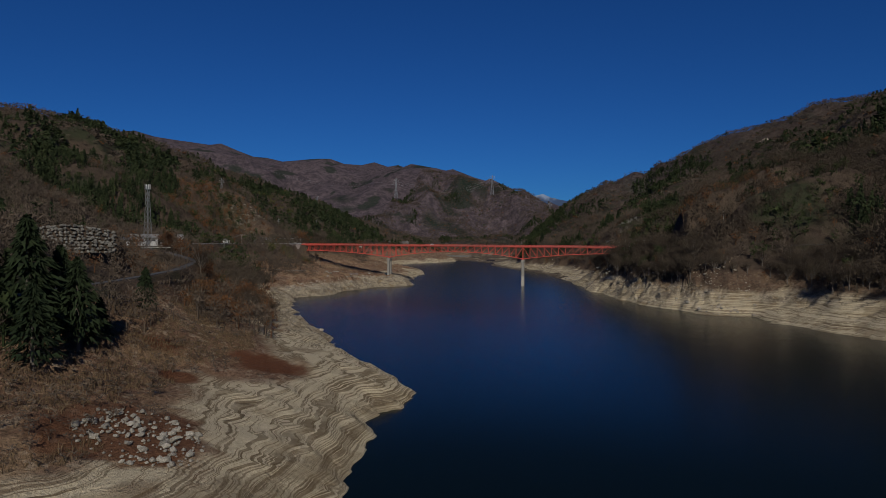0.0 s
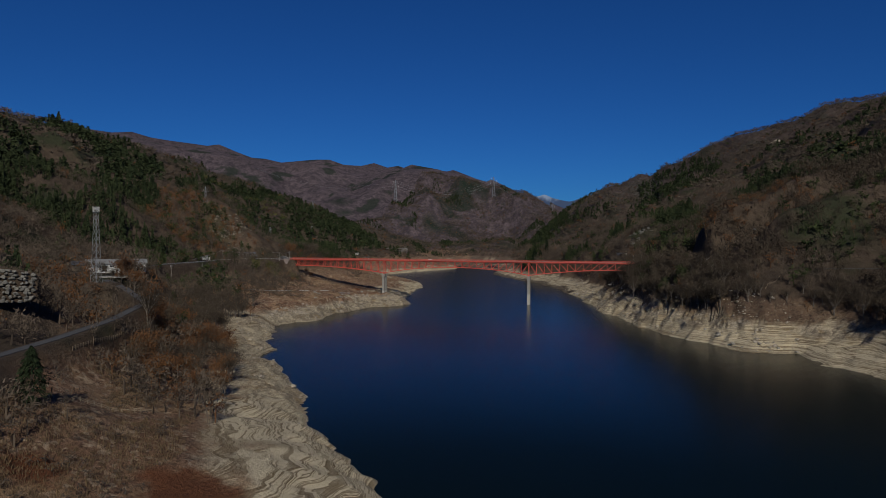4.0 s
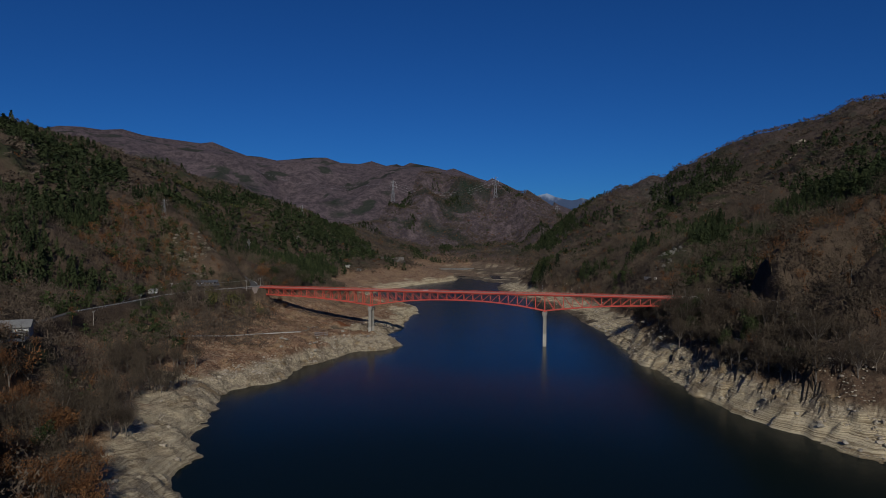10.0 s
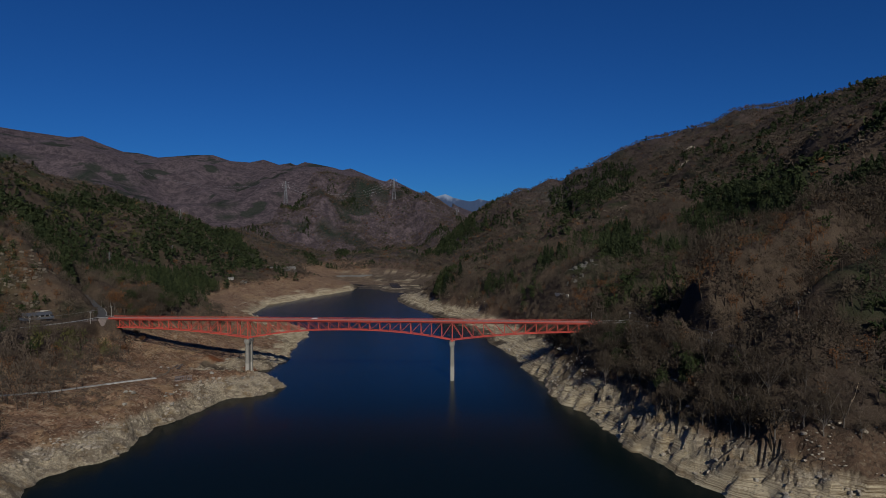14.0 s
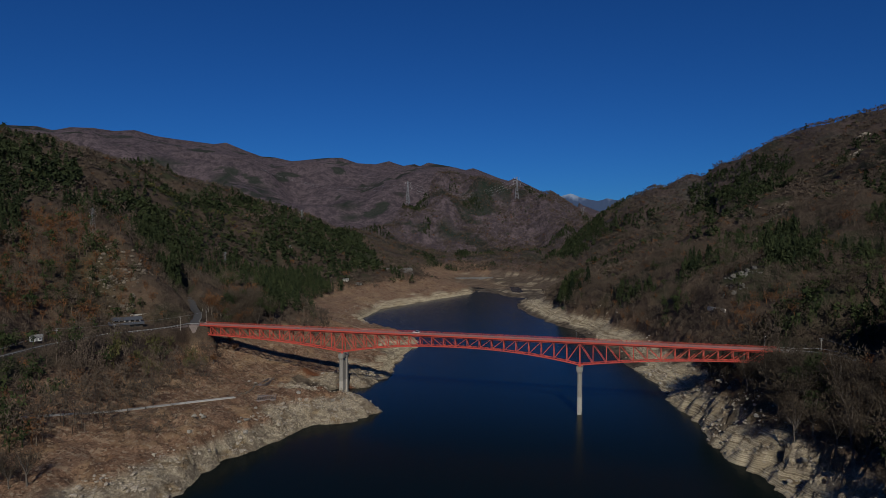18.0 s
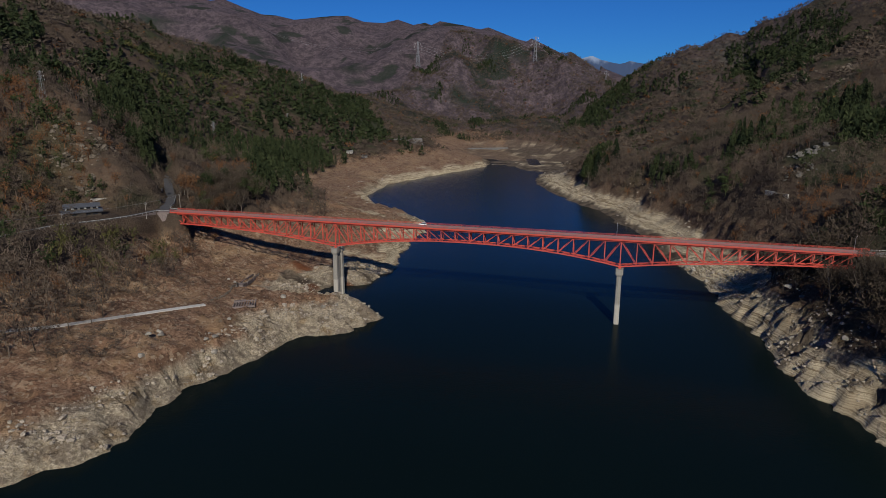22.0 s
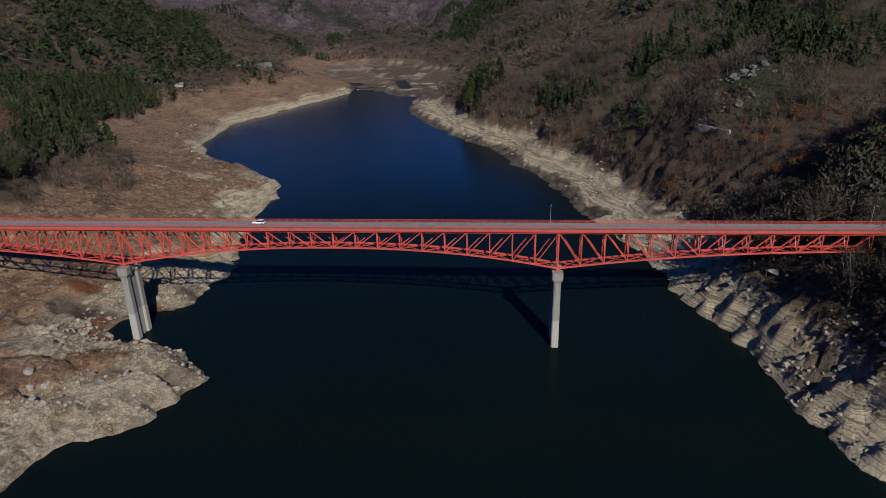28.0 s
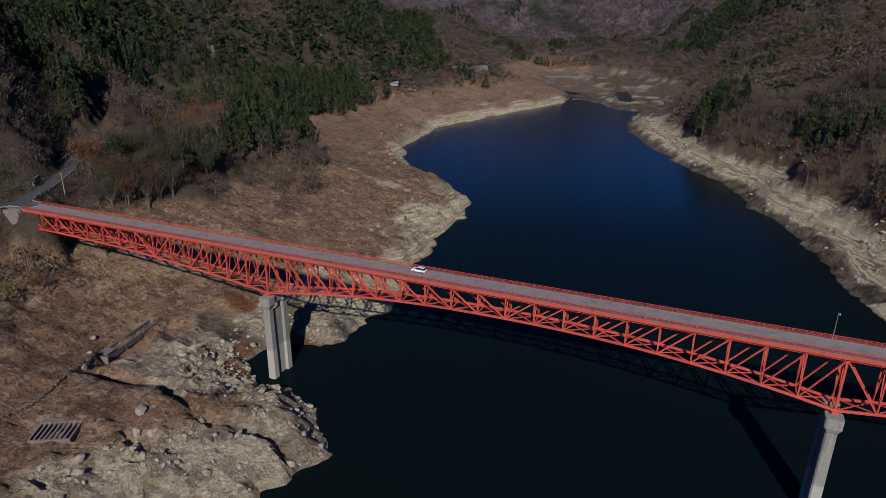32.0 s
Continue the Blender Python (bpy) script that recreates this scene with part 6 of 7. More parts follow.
MAT_BLUE = surface("blue_sheet_cladding", (0.10, 0.19, 0.25), (0.15, 0.26, 0.33), 0.6, 0.6, 0, 0.2, 0.01, 0.1, 0.3)
MAT_TIMBER = surface("weathered_timber", (0.16, 0.12, 0.08), (0.30, 0.235, 0.16), 1.0, 0.9, 0, 0.4, 0.02, 0.3, 0.3)
MAT_GLASS = bpy.data.materials.new("window_glass")
_nt, _b = nodes_of(MAT_GLASS)
_b.inputs["Base Color"].default_value = (0.02, 0.025, 0.03, 1)
_b.inputs["Roughness"].default_value = 0.08
_b.inputs["Metallic"].default_value = 0.0


def gable_roof_bm(x0, x1, y0, y1, z, rise_by, thick=0.25):
    """A pitched roof with its ridge along x, overhanging, with thickness."""
    bm = bmesh.new()
    ym = (y0 + y1) / 2
    low = [(x0, y0, z), (x1, y0, z), (x1, ym, z + rise_by), (x0, ym, z + rise_by), (x1, y1, z), (x0, y1, z)]
    lo = [bm.verts.new(p) for p in low]
    hi = [bm.verts.new((p[0], p[1], p[2] + thick)) for p in low]
    for a, b, c, d in ((0, 1, 2, 3), (3, 2, 4, 5)):
        bm.faces.new((hi[a], hi[b], hi[c], hi[d]))
        bm.faces.new((lo[d], lo[c], lo[b], lo[a]))
    for a, b in ((0, 1), (1, 2), (2, 4), (4, 5), (5, 3), (3, 0)):
        bm.faces.new((lo[a], lo[b], hi[b], hi[a]))
    return bm


def window_unit(parent, x0, x1, z0, z1, y, material=None, split=1):
    w = part("window", box(x0, x1, y - 0.10, y + 0.02, z0, z1, 0.02), material or MAT_WHITE, parent)
    step = (x1 - x0) / split
    for k in range(split):
        part("pane", box(x0 + k * step + 0.06, x0 + (k + 1) * step - 0.06, y - 0.13, y - 0.105, z0 + 0.07, z1 - 0.07), MAT_GLASS, w)
    return w


# long farmhouse with two tiers of dark roof
house = empty_thing("farmhouse", "long two-tiered farmhouse with dark tiled roofs and white upper wall", "house", "", pose(-150.5, -31, 45.6, 0, 0, 50) @ Matrix.Diagonal((0.85, 0.85, 0.85, 1)))
part("lower_wall", box(-12, 12, -3.6, 4.0, 0, 3.1, 0.03), MAT_DARK_WOOD, house)
part("lower_roof", gable_roof_bm(-13.2, 13.2, -5.4, 5.2, 2.9, 2.3, 0.28), MAT_SLATE, house, "dark grey tiled lower roof")
part("upper_wall", box(-9.5, 10.5, -2.3, 3.2, 4.3, 6.6, 0.03), MAT_WHITE, house, "white plastered upper wall")
part("upper_roof", gable_roof_bm(-11.0, 12.0, -3.6, 4.4, 6.4, 2.0, 0.28), MAT_SLATE, house, "dark grey tiled upper roof")
part("ridge_cap", box(-11.1, 12.1, 0.15, 0.65, 8.62, 8.95, 0.08), MAT_SLATE, house)
part("dark_band", box(-9.4, 10.4, -2.36, -2.3, 4.4, 5.2), MAT_DARK_WOOD, house)
for k in range(5):
    window_unit(house, -8.6 + 3.9 * k, -6.2 + 3.9 * k, 5.1, 6.2, -2.33, MAT_DARK_WOOD, 2)
    window_unit(house, -10.4 + 4.3 * k, -7.6 + 4.3 * k, 0.9, 2.3, -3.62, MAT_DARK_WOOD, 2)
part("porch", box(-2.0, 2.2, -5.0, -3.6, 0, 2.4, 0.05), MAT_DARK_WOOD, house)

hut = empty_thing("hut", "small white hut with a grey roof beside the lane", "hut", "", pose(-157, -97, 46.4, 0, 0, 60))
part("wall", box(-3, 3, -2, 2, 0, 2.7, 0.03), MAT_WHITE, hut)
part("roof", gable_roof_bm(-3.5, 3.5, -2.6, 2.6, 2.6, 1.3, 0.15), MAT_ROOF_GREY, hut, "grey sheet roof")
part("door", box(-0.5, 0.5, -2.06, -1.99, 0, 2.05), MAT_STEEL, hut)
window_unit(hut, 1.1, 2.3, 0.9, 1.9, -2.02)

# white works building
MAT_WORKS = surface("weathered_white_cladding", (0.38, 0.38, 0.37), (0.52, 0.52, 0.50), 0.5, 0.7, 0, 0.1, 0.01, 0.1, 0.4)
works = empty_thing("works_building", "long low white works building with a grey corrugated roof", "building", "", pose(-84, -318, 45.5, 0, 0, 40.5))
part("main_wall", box(-10, 24, -8, 10, 0, 6.2, 0.04), MAT_WORKS, works)
part("main_roof", gable_roof_bm(-11, 25, -9.2, 11.2, 6.0, 2.6, 0.2), MAT_ROOF_GREY, works, "grey corrugated sheet roof")
for k in range(18):
    part("roof_seam", box(-10.5 + 2 * k, -10.38 + 2 * k, 0, 10.5, 0, 0.07, 0, Matrix.Translation((0, -9.15, 6.23)) @ Matrix.Rotation(math.atan2(2.6, 10.2), 4, 'X')), MAT_ROOF_GREY, works)
part("end_cladding", box(24.02, 24.1, -7.8, 9.8, 0.2, 5.9), MAT_BLUE, works, "pale blue sheet cladding")
part("plinth", box(-10.1, 24.1, -8.1, 10.1, -0.8, 0.5, 0.02), MAT_CONCRETE, works)
for k in range(8):
    window_unit(works, -9.2 + 4.1 * k, -6.8 + 4.1 * k, 3.7, 5.0, -8.02, MAT_STEEL, 2)
    if k % 2 == 0:
        window_unit(works, -9.2 + 4.1 * k, -6.8 + 4.1 * k, 1.0, 2.5, -8.02, MAT_STEEL, 2)
part("annex", box(8, 23, -13.0, -8.0, 0, 4.0, 0.04), MAT_WORKS, works)
part("annex_roof", box(7.4, 23.6, -13.6, -8.0, 4.0, 4.3, 0.05), MAT_ROOF_GREY, works)
for k in range(3):
    window_unit(works, 9.6 + 4.4 * k, 12.6 + 4.4 * k, 1.6, 3.1, -13.02, MAT_STEEL, 2)
shed = empty_thing("storage_shed", "dark-roofed open storage shed behind the works", "shed", "", pose(-112, -302, 45.6, 0, 0, 40))
part("wall", box(-9, 9, -5, 5, 0, 4.2, 0.03), MAT_DARK_WOOD, shed)
part("roof", gable_roof_bm(-9.8, 9.8, -5.8, 5.8, 4.1, 2.2, 0.2), MAT_SLATE, shed, "dark sheet roof")
part("door", box(-2.2, 2.2, -5.06, -4.99, 0, 3.2), MAT_STEEL, shed)
yard = tagged(mesh_object("yard", box(-9, 9, -6, 6, -0.4, 0.12, 0.03, pose(-52, -350, 45.3, 0, 0, 40)), MAT_CONCRETE), "pale concrete yard below the mast", "yard", kind="structure")

store = empty_thing("lakeside_shed", "low grey-roofed shed beside the east shore road", "shed", "", pose(190, 545, 37.6, 0, 0, 20))
part("wall", box(-8, 8, -4, 4, 0, 3.0, 0.03), MAT_TIMBER, store)
part("roof", gable_roof_bm(-8.8, 8.8, -4.8, 4.8, 2.9, 1.7, 0.18), MAT_ROOF_GREY, store, "grey sheet roof")
part("door", box(-1.2, 1.2, -4.06, -3.99, 0, 2.2), MAT_DARK_WOOD, store)

for x, y, turn in ((-250, 568, 20), (-236, 590, 60)):
    cot = empty_thing("cottage", "small pale cottage among the far trees", "house", "far cottages", pose(x, y, ground_height(x, y) - 0.2, 0, 0, turn))
    part("wall", box(-5, 5, -3, 3, 0, 3.4, 0.03), MAT_CONCRETE, cot)
    part("roof", gable_roof_bm(-5.8, 5.8, -3.8, 3.8, 3.3, 1.9, 0.2), MAT_ROOF_GREY, cot, "grey roof")
    part("door", box(-0.5, 0.5, -3.06, -2.99, 0, 2.05), MAT_DARK_WOOD, cot)

# ---------------------------------------------------------------- concrete works on the dry shelf
def slab_lane(name, line, half, label):
    """A lane of concrete slabs, each slab a piece of its own, draped on the ground."""
    lane = empty_thing(name, label, "concrete track")
    total = 0
    for (ax, ay), (bx, by) in zip(line[:-1], line[1:]):
        L = math.hypot(bx - ax, by - ay)
        n = max(1, round(L / 5.0))
        dx, dy = (bx - ax) / L, (by - ay) / L
        for k in range(n):
            s0, s1 = L * k / n + 0.03, L * (k + 1) / n - 0.03
            bm = bmesh.new()
            top, bot = [], []
            for s, w in ((s0, -half), (s1, -half), (s1, half), (s0, half)):
                x, y = ax + dx * s - dy * w, ay + dy * s + dx * w
                z = float(np.interp(ax + dx * s, [p[0] for p in LANE], [p[2] for p in LANE])) + 0.12
                top.append(bm.verts.new((x, y, z)))
                bot.append(bm.verts.new((x, y, z - 1.6)))
            bm.faces.new(top)
            bm.faces.new(bot[::-1])
            for i in range(4):
                bm.faces.new((bot[i], bot[(i + 1) % 4], top[(i + 1) % 4], top[i]))
            total += 1
            part("slab", bm, MAT_CONCRETE_PALE if total > 14 else MAT_CONCRETE, lane)
    return lane


slab_lane("slab_track", [(-92, -165), (-68, -130.6), (-44, -96.2), (-32, -79)], 1.8, "narrow pale concrete track ending on the dry shelf")

gz = ground_height(-22, -62) + 0.75
grate = empty_thing("slotted_slab", "rectangular concrete frame with a row of open slots", "concrete slab", "", pose(-21.5, -62, gz, 6, -3, 24))
part("back_beam", box(-5.6, 5.6, 2.4, 4.2, -0.8, 0.35, 0.04), MAT_KERB, grate)
part("front_beam", box(-5.6, 5.6, -4.2, -3.7, -0.8, 0.2, 0.03), MAT_KERB, grate)
for k in range(9):
    part("bar", box(-5.5 + 1.32 * k, -5.0 + 1.32 * k, -3.7, 2.4, -0.7, 0.25, 0.03), MAT_KERB, grate)
part("dark_floor", box(-5.4, 5.4, -3.7, 2.4, -0.9, -0.72), MAT_DARK_WOOD, grate)

# old dry-stone wall and culvert of the drowned road
wall = empty_thing("stone_wall", "old tumbled dry-stone wall of the drowned road", "stone wall")
wl = [(-36, -70), (-35.5, -59), (-38, -50), (-43, -40), (-49, -27), (-53, -4), (-54, 4)]
for (ax, ay), (bx, by) in zip(wl[:-1], wl[1:]):
    L = math.hypot(bx - ax, by - ay)
    for k in range(int(L / 0.75)):
        for row in range(2):
            f = (k + 0.5 * row) * 0.75 / L
            x, y = ax + (bx - ax) * f + rr.uniform(-0.25, 0.25), ay + (by - ay) * f + rr.uniform(-0.2, 0.2)
            s = rr.uniform(0.7, 1.2)
            ob = new("stone", rr.choice(WALL_STONES))
            ob.matrix_basis = Matrix.Translation((x, y, ground_height(x, y) + 0.25 + row * 0.55)) @ Matrix.Rotation(rr.uniform(0, 6.28), 4, 'Z') @ Matrix.Diagonal((s, s * 0.85, s * 0.8, 1))
            ob.parent = wall
cz = ground_height(-52, -20)
cul = empty_thing("culvert", "long broken concrete channel of the drowned road", "culvert", "", pose(-52, -13, cz - 0.5, 0, 1.0, 102))
for x0, x1 in ((-14, -4.1), (-4, 5.9), (6, 14)):
    part("side_wall", box(x0, x1, 1.5, 2.0, -1.4, 1.1, 0.05), MAT_KERB, cul)
    part("side_wall", box(x0, x1 - 0.6, -1.7, -1.2, -1.4, 0.7, 0.05), MAT_KERB, cul)
part("channel_floor", box(-14, 14, -1.2, 1.5, -1.4, -0.9), MAT_DARK_WOOD, cul, "dark wet channel floor")
part("cover_slab", box(-13, -8.5, -1.8, 2.1, 1.1, 1.4, 0.05), MAT_KERB, cul)
part("head_wall", box(-14.6, -14, -3.2, 3.4, -1.6, 1.5, 0.05), MAT_KERB, cul)

# retaining walls, fences
def retaining_wall(name, a, b, height, z, label, n=8, lean=0.12, material=None):
    rw = empty_thing(name, label, "retaining wall", "retaining walls")
    A, B = Vector((*a, 0)), Vector((*b, 0))
    d = (B - A) / n
    nrm = Vector((-d.y, d.x, 0)).normalized()
    for k in range(n):
        p, q = A + d * k, A + d * (k + 1)
        bm = bmesh.new()
        vs = []
        for zz, off in ((z - 4.0, 0.0), (z + height, lean * height)):
            for c in (p + d * 0.006, q - d * 0.006):
                vs.append(bm.verts.new(c + nrm * off + Vector((0, 0, zz))))
            for c in (q - d * 0.006, p + d * 0.006):
                vs.append(bm.verts.new(c + nrm * (off + 1.0) + Vector((0, 0, zz))))
        for f in ((0, 1, 5, 4), (1, 2, 6, 5), (2, 3, 7, 6), (3, 0, 4, 7), (4, 5, 6, 7), (3, 2, 1, 0)):
            bm.faces.new([vs[i] for i in f])
        bmesh.ops.recalc_face_normals(bm, faces=bm.faces)
        part("wall_panel", bm, material or MAT_DARK_CONCRETE, rw)
    return rw


retaining_wall("retaining_wall", (311, -186), (334, -212), 3.2, 22.5, "curved grey retaining wall at the foot of the woods", 9)
retaining_wall("retaining_wall", (-262, 700), (-196, 770), 12.0, 36.0, "grey sprayed-concrete cutting above the west shore road", 12, 0.6)
retaining_wall("retaining_wall", (-140, 24), (-176, 70), 2.4, 46.0, "low concrete wall on the hill side of the road", 10)
retaining_wall("retaining_wall", (-172, -3), (-158, 9), 1.2, 49.6, "low stained concrete wall on the slope behind the farmhouse", 6, 0.05, MAT_CONCRETE)
retaining_wall("retaining_wall", (-240, 1120), (-120, 1190), 2.5, 3.0, "pale low barrage at the head of the lake", 14)

retaining_wall("retaining_wall", (-120.6, -25), (-119.6, -4.5), 4.4, 40.6, "stained concrete wall holding up the road south of the bridge", 6, 0.05, MAT_KERB)
retaining_wall("retaining_wall", (-119.4, -4.3), (-114, -2.0), 4.2, 40.6, "stained concrete wing wall beside the west abutment", 2, 0.05, MAT_KERB)
retaining_wall("retaining_wall", (268, 149), (257, 168), 5.0, 47.5, "row of pale concrete rockfall panels on the wooded slope", 7, 0.25, MAT_CONCRETE_PALE)


def timber_fence(a, b, label):
    fn = empty_thing("timber_fence", label, "fence", "timber fences")
    A, B = Vector((*a, ground_height(*a))), Vector((*b, ground_height(*b)))
    n = max(2, int((B - A).length / 1.8))
    for k in range(n + 1):
        p = A.lerp(B, k / n)
        p.z = ground_height(p.x, p.y)
        member("fence_post", p - Vector((0, 0, 0.3)), p + Vector((0, 0, 1.2)), 0.16, 0.16, MAT_TIMBER, fn, "B")
        if k:
            for z in (0.5, 1.0):
                member("fence_rail", q + Vector((0, 0, z)), p + Vector((0, 0, z)), 0.09, 0.12, MAT_TIMBER, fn, "B", (0, 0, 1))
        q = p.copy()
    return fn


timber_fence((86, -528), (98, -506), "weathered timber fence on the grassy slope")
timber_fence((64, -500), (51, -462), "weathered timber fence beside the lane")
timber_fence((338, -206), (352, -188), "pale timber fence above the retaining wall")

# ---------------------------------------------------------------- the white car on the bridge
def car(x, y, z, turn):
    c = empty_thing("estate_car", "white estate car on the bridge carriageway", "car", "", pose(x, y, z, 0, 0, turn))
    paint = surface("white_car_paint", (0.74, 0.74, 0.74), (0.8, 0.8, 0.8), 1.0, 0.25, 0.0, 0.0, 0.0, 0.0, 0.05)
    rubber = surface("tyre_rubber", (0.02, 0.02, 0.02), (0.04, 0.04, 0.04), 1.0, 0.9, 0, 0.1, 0.01, 0, 0.2)
    bm = bmesh.new()
    prof = [(-2.2, 0.32), (2.18, 0.32), (2.22, 0.62), (2.05, 0.84), (1.15, 0.95), (-2.12, 0.98), (-2.24, 0.7)]
    for s in (1,):
        a = [bm.verts.new((px_, -0.85, pz_)) for px_, pz_ in prof]
        b = [bm.verts.new((px_, 0.85, pz_)) for px_, pz_ in prof]
        bm.faces.new(a)
        bm.faces.new(b[::-1])
        for i in range(len(prof)):
            j = (i + 1) % len(prof)
            bm.faces.new((a[j], a[i], b[i], b[j]))
    bmesh.ops.recalc_face_normals(bm, faces=bm.faces)
    bmesh.ops.bevel(bm, geom=bm.edges[:], offset=0.06, segments=2, affect='EDGES')
    body = part("body", bm, paint, c)
    bm = bmesh.new()
    lo = [(-2.08, -0.80), (1.1, -0.80), (1.1, 0.80), (-2.08, 0.80)]
    hi = [(-1.75, -0.64), (0.25, -0.64), (0.25, 0.64), (-1.75, 0.64)]
    a = [bm.verts.new((px_, py_, 0.95)) for px_, py_ in lo]
    b = [bm.verts.new((px_, py_, 1.46)) for px_, py_ in hi]
    bm.faces.new(b)
    for i in range(4):
        bm.faces.new((a[i], a[(i + 1) % 4], b[(i + 1) % 4], b[i]))
    part("windows", bm, MAT_GLASS, c, "dark window glass")
    part("roof", box(-1.8, 0.3, -0.66, 0.66, 1.44, 1.52, 0.04), paint, c)
    for wx in (-1.35, 1.35):
        for wy in (-0.82, 0.82):
            w = bmesh.new()
            bmesh.ops.create_cone(w, cap_ends=True, segments=16, radius1=0.32, radius2=0.32, depth=0.2, matrix=Matrix.Translation((wx, wy, 0.32)) @ Matrix.Rotation(math.pi / 2, 4, 'X'))
            wh = part("wheel", w, rubber, c, "black tyre")
            r = bmesh.new()
            bmesh.ops.create_cone(r, cap_ends=True, segments=12, radius1=0.19, radius2=0.19, depth=0.22, matrix=Matrix.Translation((wx, wy, 0.32)) @ Matrix.Rotation(math.pi / 2, 4, 'X'))
            part("rim", r, MAT_STEEL, wh)
    for yy in (-0.62, 0.62):
        part("headlight", box(2.08, 2.2, yy - 0.18, yy + 0.18, 0.62, 0.76, 0.02), MAT_GLASS, c)
    return c


car(52.0, 4.3, DECK_Z + 0.06, 180)

# ---------------------------------------------------------------- trees that stand apart
for x, y, h, v in ((101, -596, 31, 0), (92, -604, 27, 1), (108, -588, 24, 2), (84, -596, 29, 3), (113, -606, 20, 1), (97, -582, 22, 0), (76, -610, 30, 2), (106, -578, 12, 3)):
    near_tree("cedar", v, x, y, h, x * 1.7, 1.5)
near_tree("cedar", 1, 91, -541, 15, 0.5, 1.5)
rc = random.Random(21)
for k in range(22):
    near_tree("cedar" if k % 3 else "pine", k % 4, 122 + rc.gauss(0, 13), 505 + rc.gauss(0, 20), rc.uniform(17, 27), rc.uniform(0, 6), 1.35)
for x, y, h, v in ((52, -418, 9.5, 0), (44, -408, 9, 1), (-30, -346, 10, 2), (70, -452, 10, 3), (62, -440, 9, 0), (80, -462, 8.5, 1), (88, -470, 9, 2), (-104, 24, 8, 3), (-96, 18, 7.5, 1), (-92, -14, 7, 2)):
    near_tree("russet", v, x, y, h, x * 0.7, 1.2)
rt2 = random.Random(8)
for k in range(26):
    x, y = -66 + 40 * rt2.random(), -348 + 34 * rt2.random()
    if math.hypot(x + 52, y + 350) > 9 and math.hypot(x + 33, y + 382) > 5:
        near_tree("bare" if rt2.random() < 0.7 else "russet", rt2.randrange(4), x, y, rt2.uniform(8, 12), rt2.uniform(0, 6), 1.15)
for x, y in ((-58, -362), (-64, -356), (-48, -366), (-40, -362), (-70, -350), (-36, -352)):
    near_tree("bare", rt2.randrange(4), x, y, rt2.uniform(7, 10), rt2.uniform(0, 6), 1.2)
for k in range(70):
    y = rt2.uniform(-478, -335)
    shore = float(np.interp(y, [-490, -463, -415, -378, -362, -346, -315], [157, 131, 100, 75, 66, 43, 38]))
    lane = float(np.interp(y, [-500, -462, -420, -386, -350], [58, 45, 28, -12, -60]))
    x = lane + 5 + (shore - 30 - lane - 5) * rt2.random()
    near_tree("bare" if rt2.random() < 0.62 else "russet", rt2.randrange(4), x, y, rt2.uniform(9, 15), rt2.uniform(0, 6), 1.15)
for k in range(85):
    a, r = rt2.uniform(0, 6.28), math.sqrt(rt2.random())
    x, y = -131 + 27 * r * math.cos(a), 70 + 40 * r * math.sin(a)
    if nearest_on(ROADS[0], np.array([x]), np.array([y]))[0][0] > 6:
        near_tree("bare" if rt2.random() < 0.75 else ("russet" if rt2.random() < 0.5 else "pine"), rt2.randrange(4), x, y, rt2.uniform(12, 19), rt2.uniform(0, 6), 1.15)

# ---------------------------------------------------------------- dead grass
def grass(name, x0, x1, y0, y1, spacing, seed, zlo, zhi, height, label):
    XS, YS, R = scatter(x0, x1, y0, y1, spacing, seed)
    hs, d, left, wet = land(XS, YS)
    ok = (~wet) & left & (hs > zlo + 2 * fbm(XS, YS, 15, 2, seed)) & (hs < zhi) & (fbm(XS, YS, 14, 3, seed + 1) > -0.25) & free_of(XS, YS)
    XS, YS, hs = XS[ok], YS[ok], hs[ok]
    rng = np.random.default_rng(seed)
    n = len(XS)
    base = np.repeat(np.stack([XS, YS, hs], 1), 4, 0) + rng.normal(size=(4 * n, 3)) * (0.35, 0.35, 0.02)
    d = np.stack([rng.normal(0, 0.35, 4 * n), rng.normal(0, 0.35, 4 * n), np.ones(4 * n)], 1)
    s = np.cross(d, rng.normal(size=(4 * n, 3)))
    s /= np.linalg.norm(s, axis=1)[:, None]
    hh = height * rng.uniform(0.5, 1.3, (4 * n, 1))
    v = np.stack([base - s * 0.09, base + s * 0.09, base + d * hh], 1).reshape(-1, 3)
    me = tri_mesh(name, v, np.arange(len(v)).reshape(-1, 3), MAT_GRASS, np.repeat(rng.uniform(0, 1, n), 12))
    return tagged(new(name, me), label, "grass", kind="stuff")


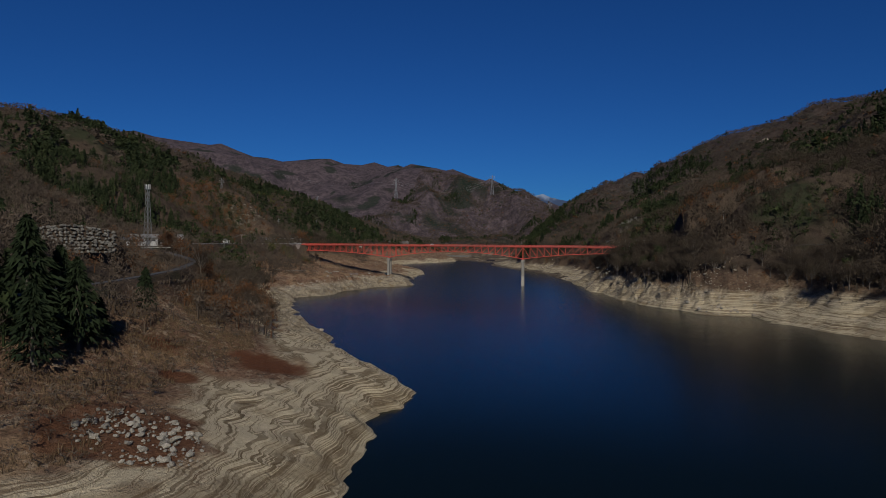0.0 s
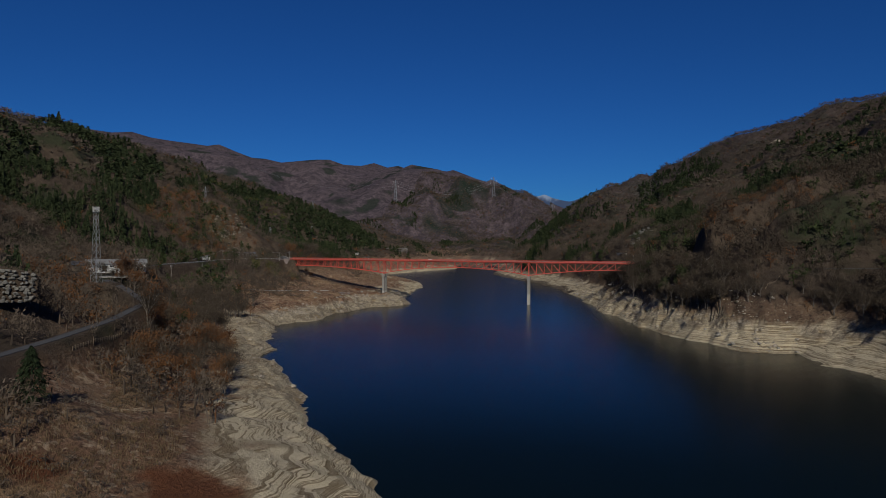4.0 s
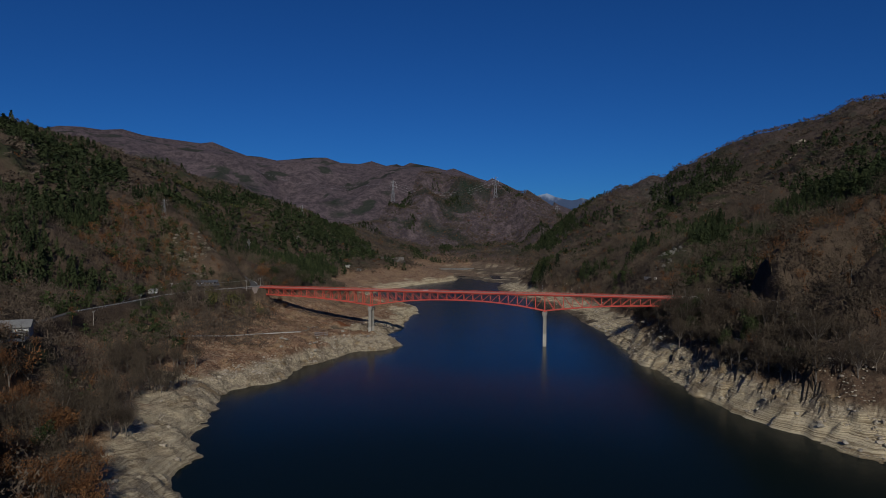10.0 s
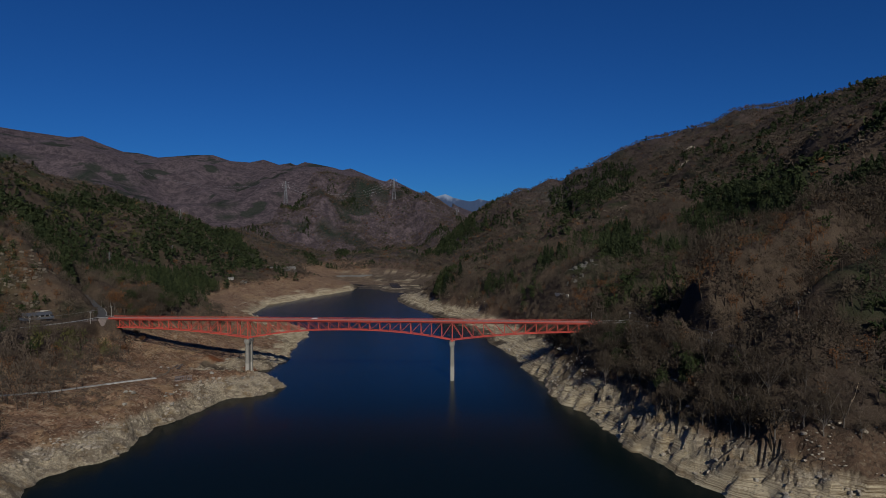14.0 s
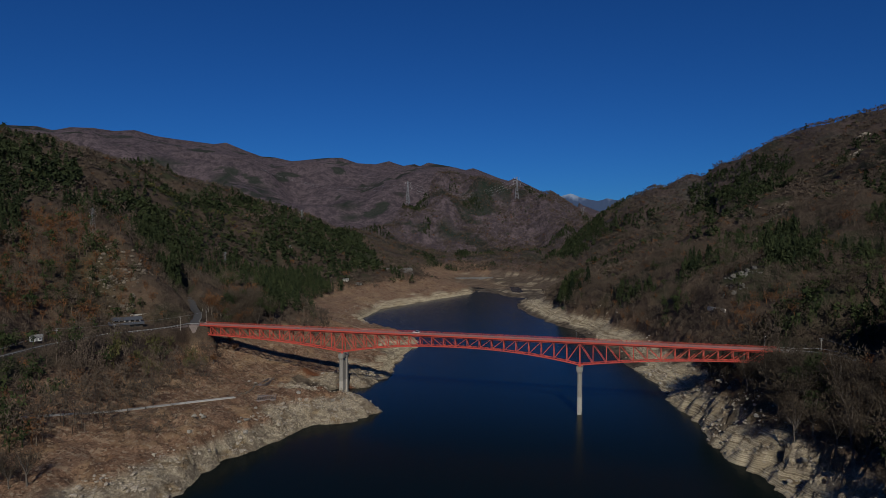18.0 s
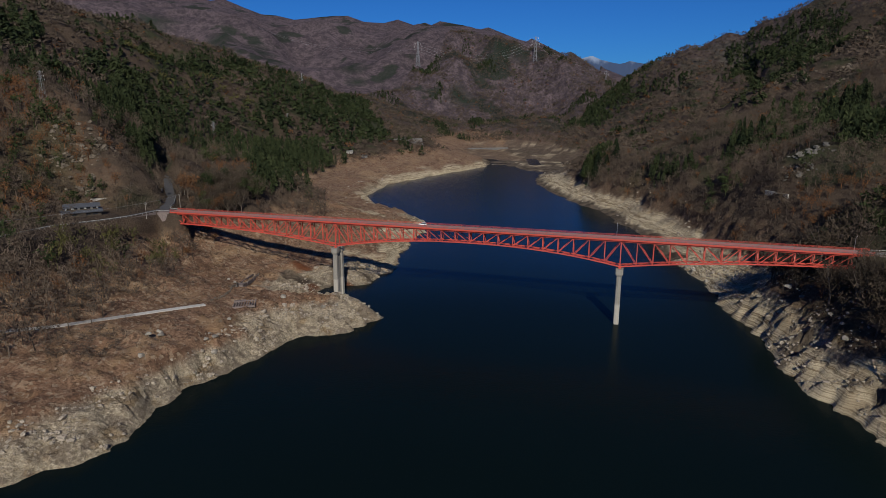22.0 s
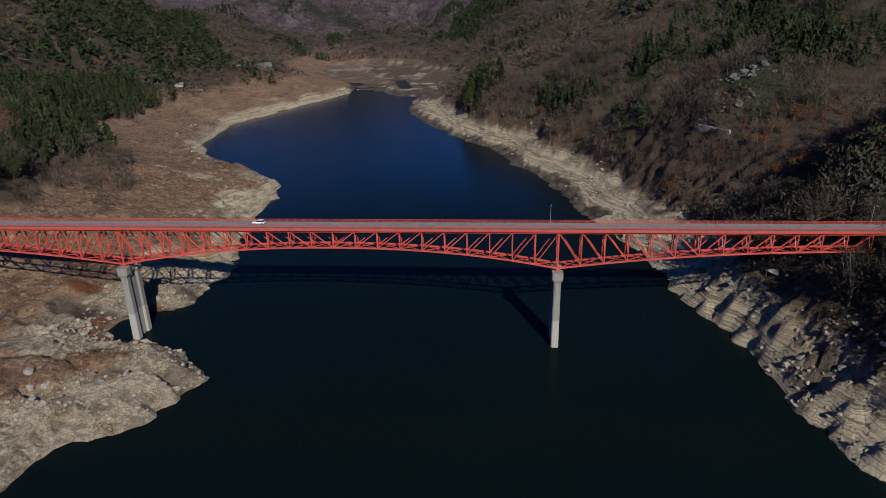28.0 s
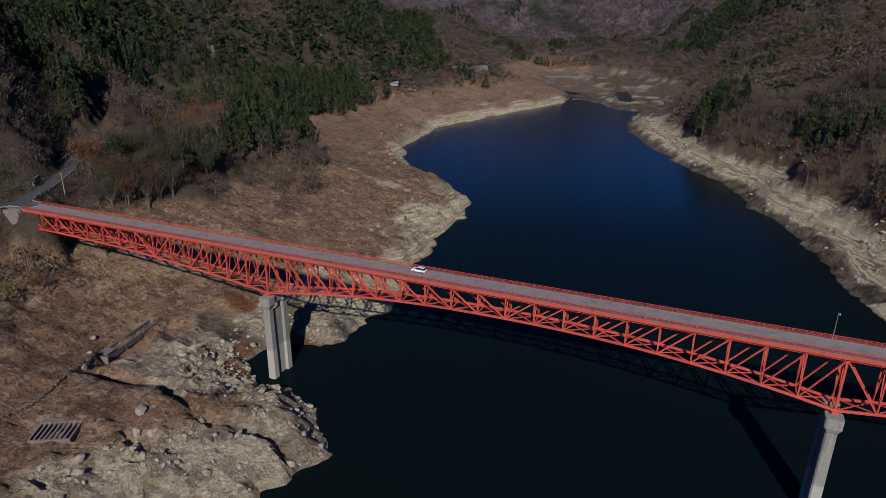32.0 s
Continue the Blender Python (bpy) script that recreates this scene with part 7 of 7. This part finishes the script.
grass("reeds", 60, 170, -660, -430, 1.15, 71, 15, 33, 1.1, "tall dead brown grass on the south-west slope")
grass("shelf_grass", -125, 20, -160, 200, 1.5, 73, 11, 34, 0.45, "thin dead brown grass on the dry shelf")

# ---------------------------------------------------------------- the snow peak far behind
def far_peak():
    mat = bpy.data.materials.new("haze_blue_snow_peak")
    nt, bsdf = nodes_of(mat)
    geo = nt.nodes.new("ShaderNodeNewGeometry")
    sep = nt.nodes.new("ShaderNodeSeparateXYZ")
    nt.links.new(geo.outputs["Position"], sep.inputs[0])
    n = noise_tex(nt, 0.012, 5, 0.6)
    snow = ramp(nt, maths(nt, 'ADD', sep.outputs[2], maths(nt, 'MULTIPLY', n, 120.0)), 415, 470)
    # blue haze of distance is put into the rock and snow colours
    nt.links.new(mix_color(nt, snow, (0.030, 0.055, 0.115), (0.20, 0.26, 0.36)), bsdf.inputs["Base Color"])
    bsdf.inputs["Roughness"].default_value = 0.9
    crest = [(-9, 300), (-6.5, 345), (-5.2, 380), (-4.4, 400), (-3.8, 408), (-3.1, 392), (-2.2, 368), (-1.6, 362), (-0.8, 376), (0.0, 368), (1.2, 350), (3.5, 300)]
    az = np.linspace(-9, 3.5, 120)
    top = np.interp(az, [c[0] for c in crest], [c[1] for c in crest]) + 6 * fbm(az * 40, az * 0, 30, 3, 5)
    verts, n_row = [], 9
    for j in range(n_row):
        f = j / (n_row - 1)
        R = 4560 + 130 * f
        jag = 26 * fbm(az * 60, az * 0 + 40 * j, 40, 3, 6) * f * (1 - f) * 4
        verts.append(np.stack([HUB[0] + (R + jag) * np.sin(np.radians(az)), HUB[1] + (R + jag) * np.cos(np.radians(az)), 40 + (top - 40) * f], 1))
    v = np.concatenate(verts)
    m = len(az)
    i0 = (np.arange(n_row - 1)[:, None] * m + np.arange(m - 1)[None]).ravel()
    q = np.stack([i0, i0 + 1, i0 + m + 1, i0 + m], 1)
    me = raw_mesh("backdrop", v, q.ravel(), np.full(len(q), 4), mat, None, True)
    return tagged(new("backdrop", me), "distant mountain with a snowy top, tinted blue for haze", "mountain", kind="structure")


far_peak()
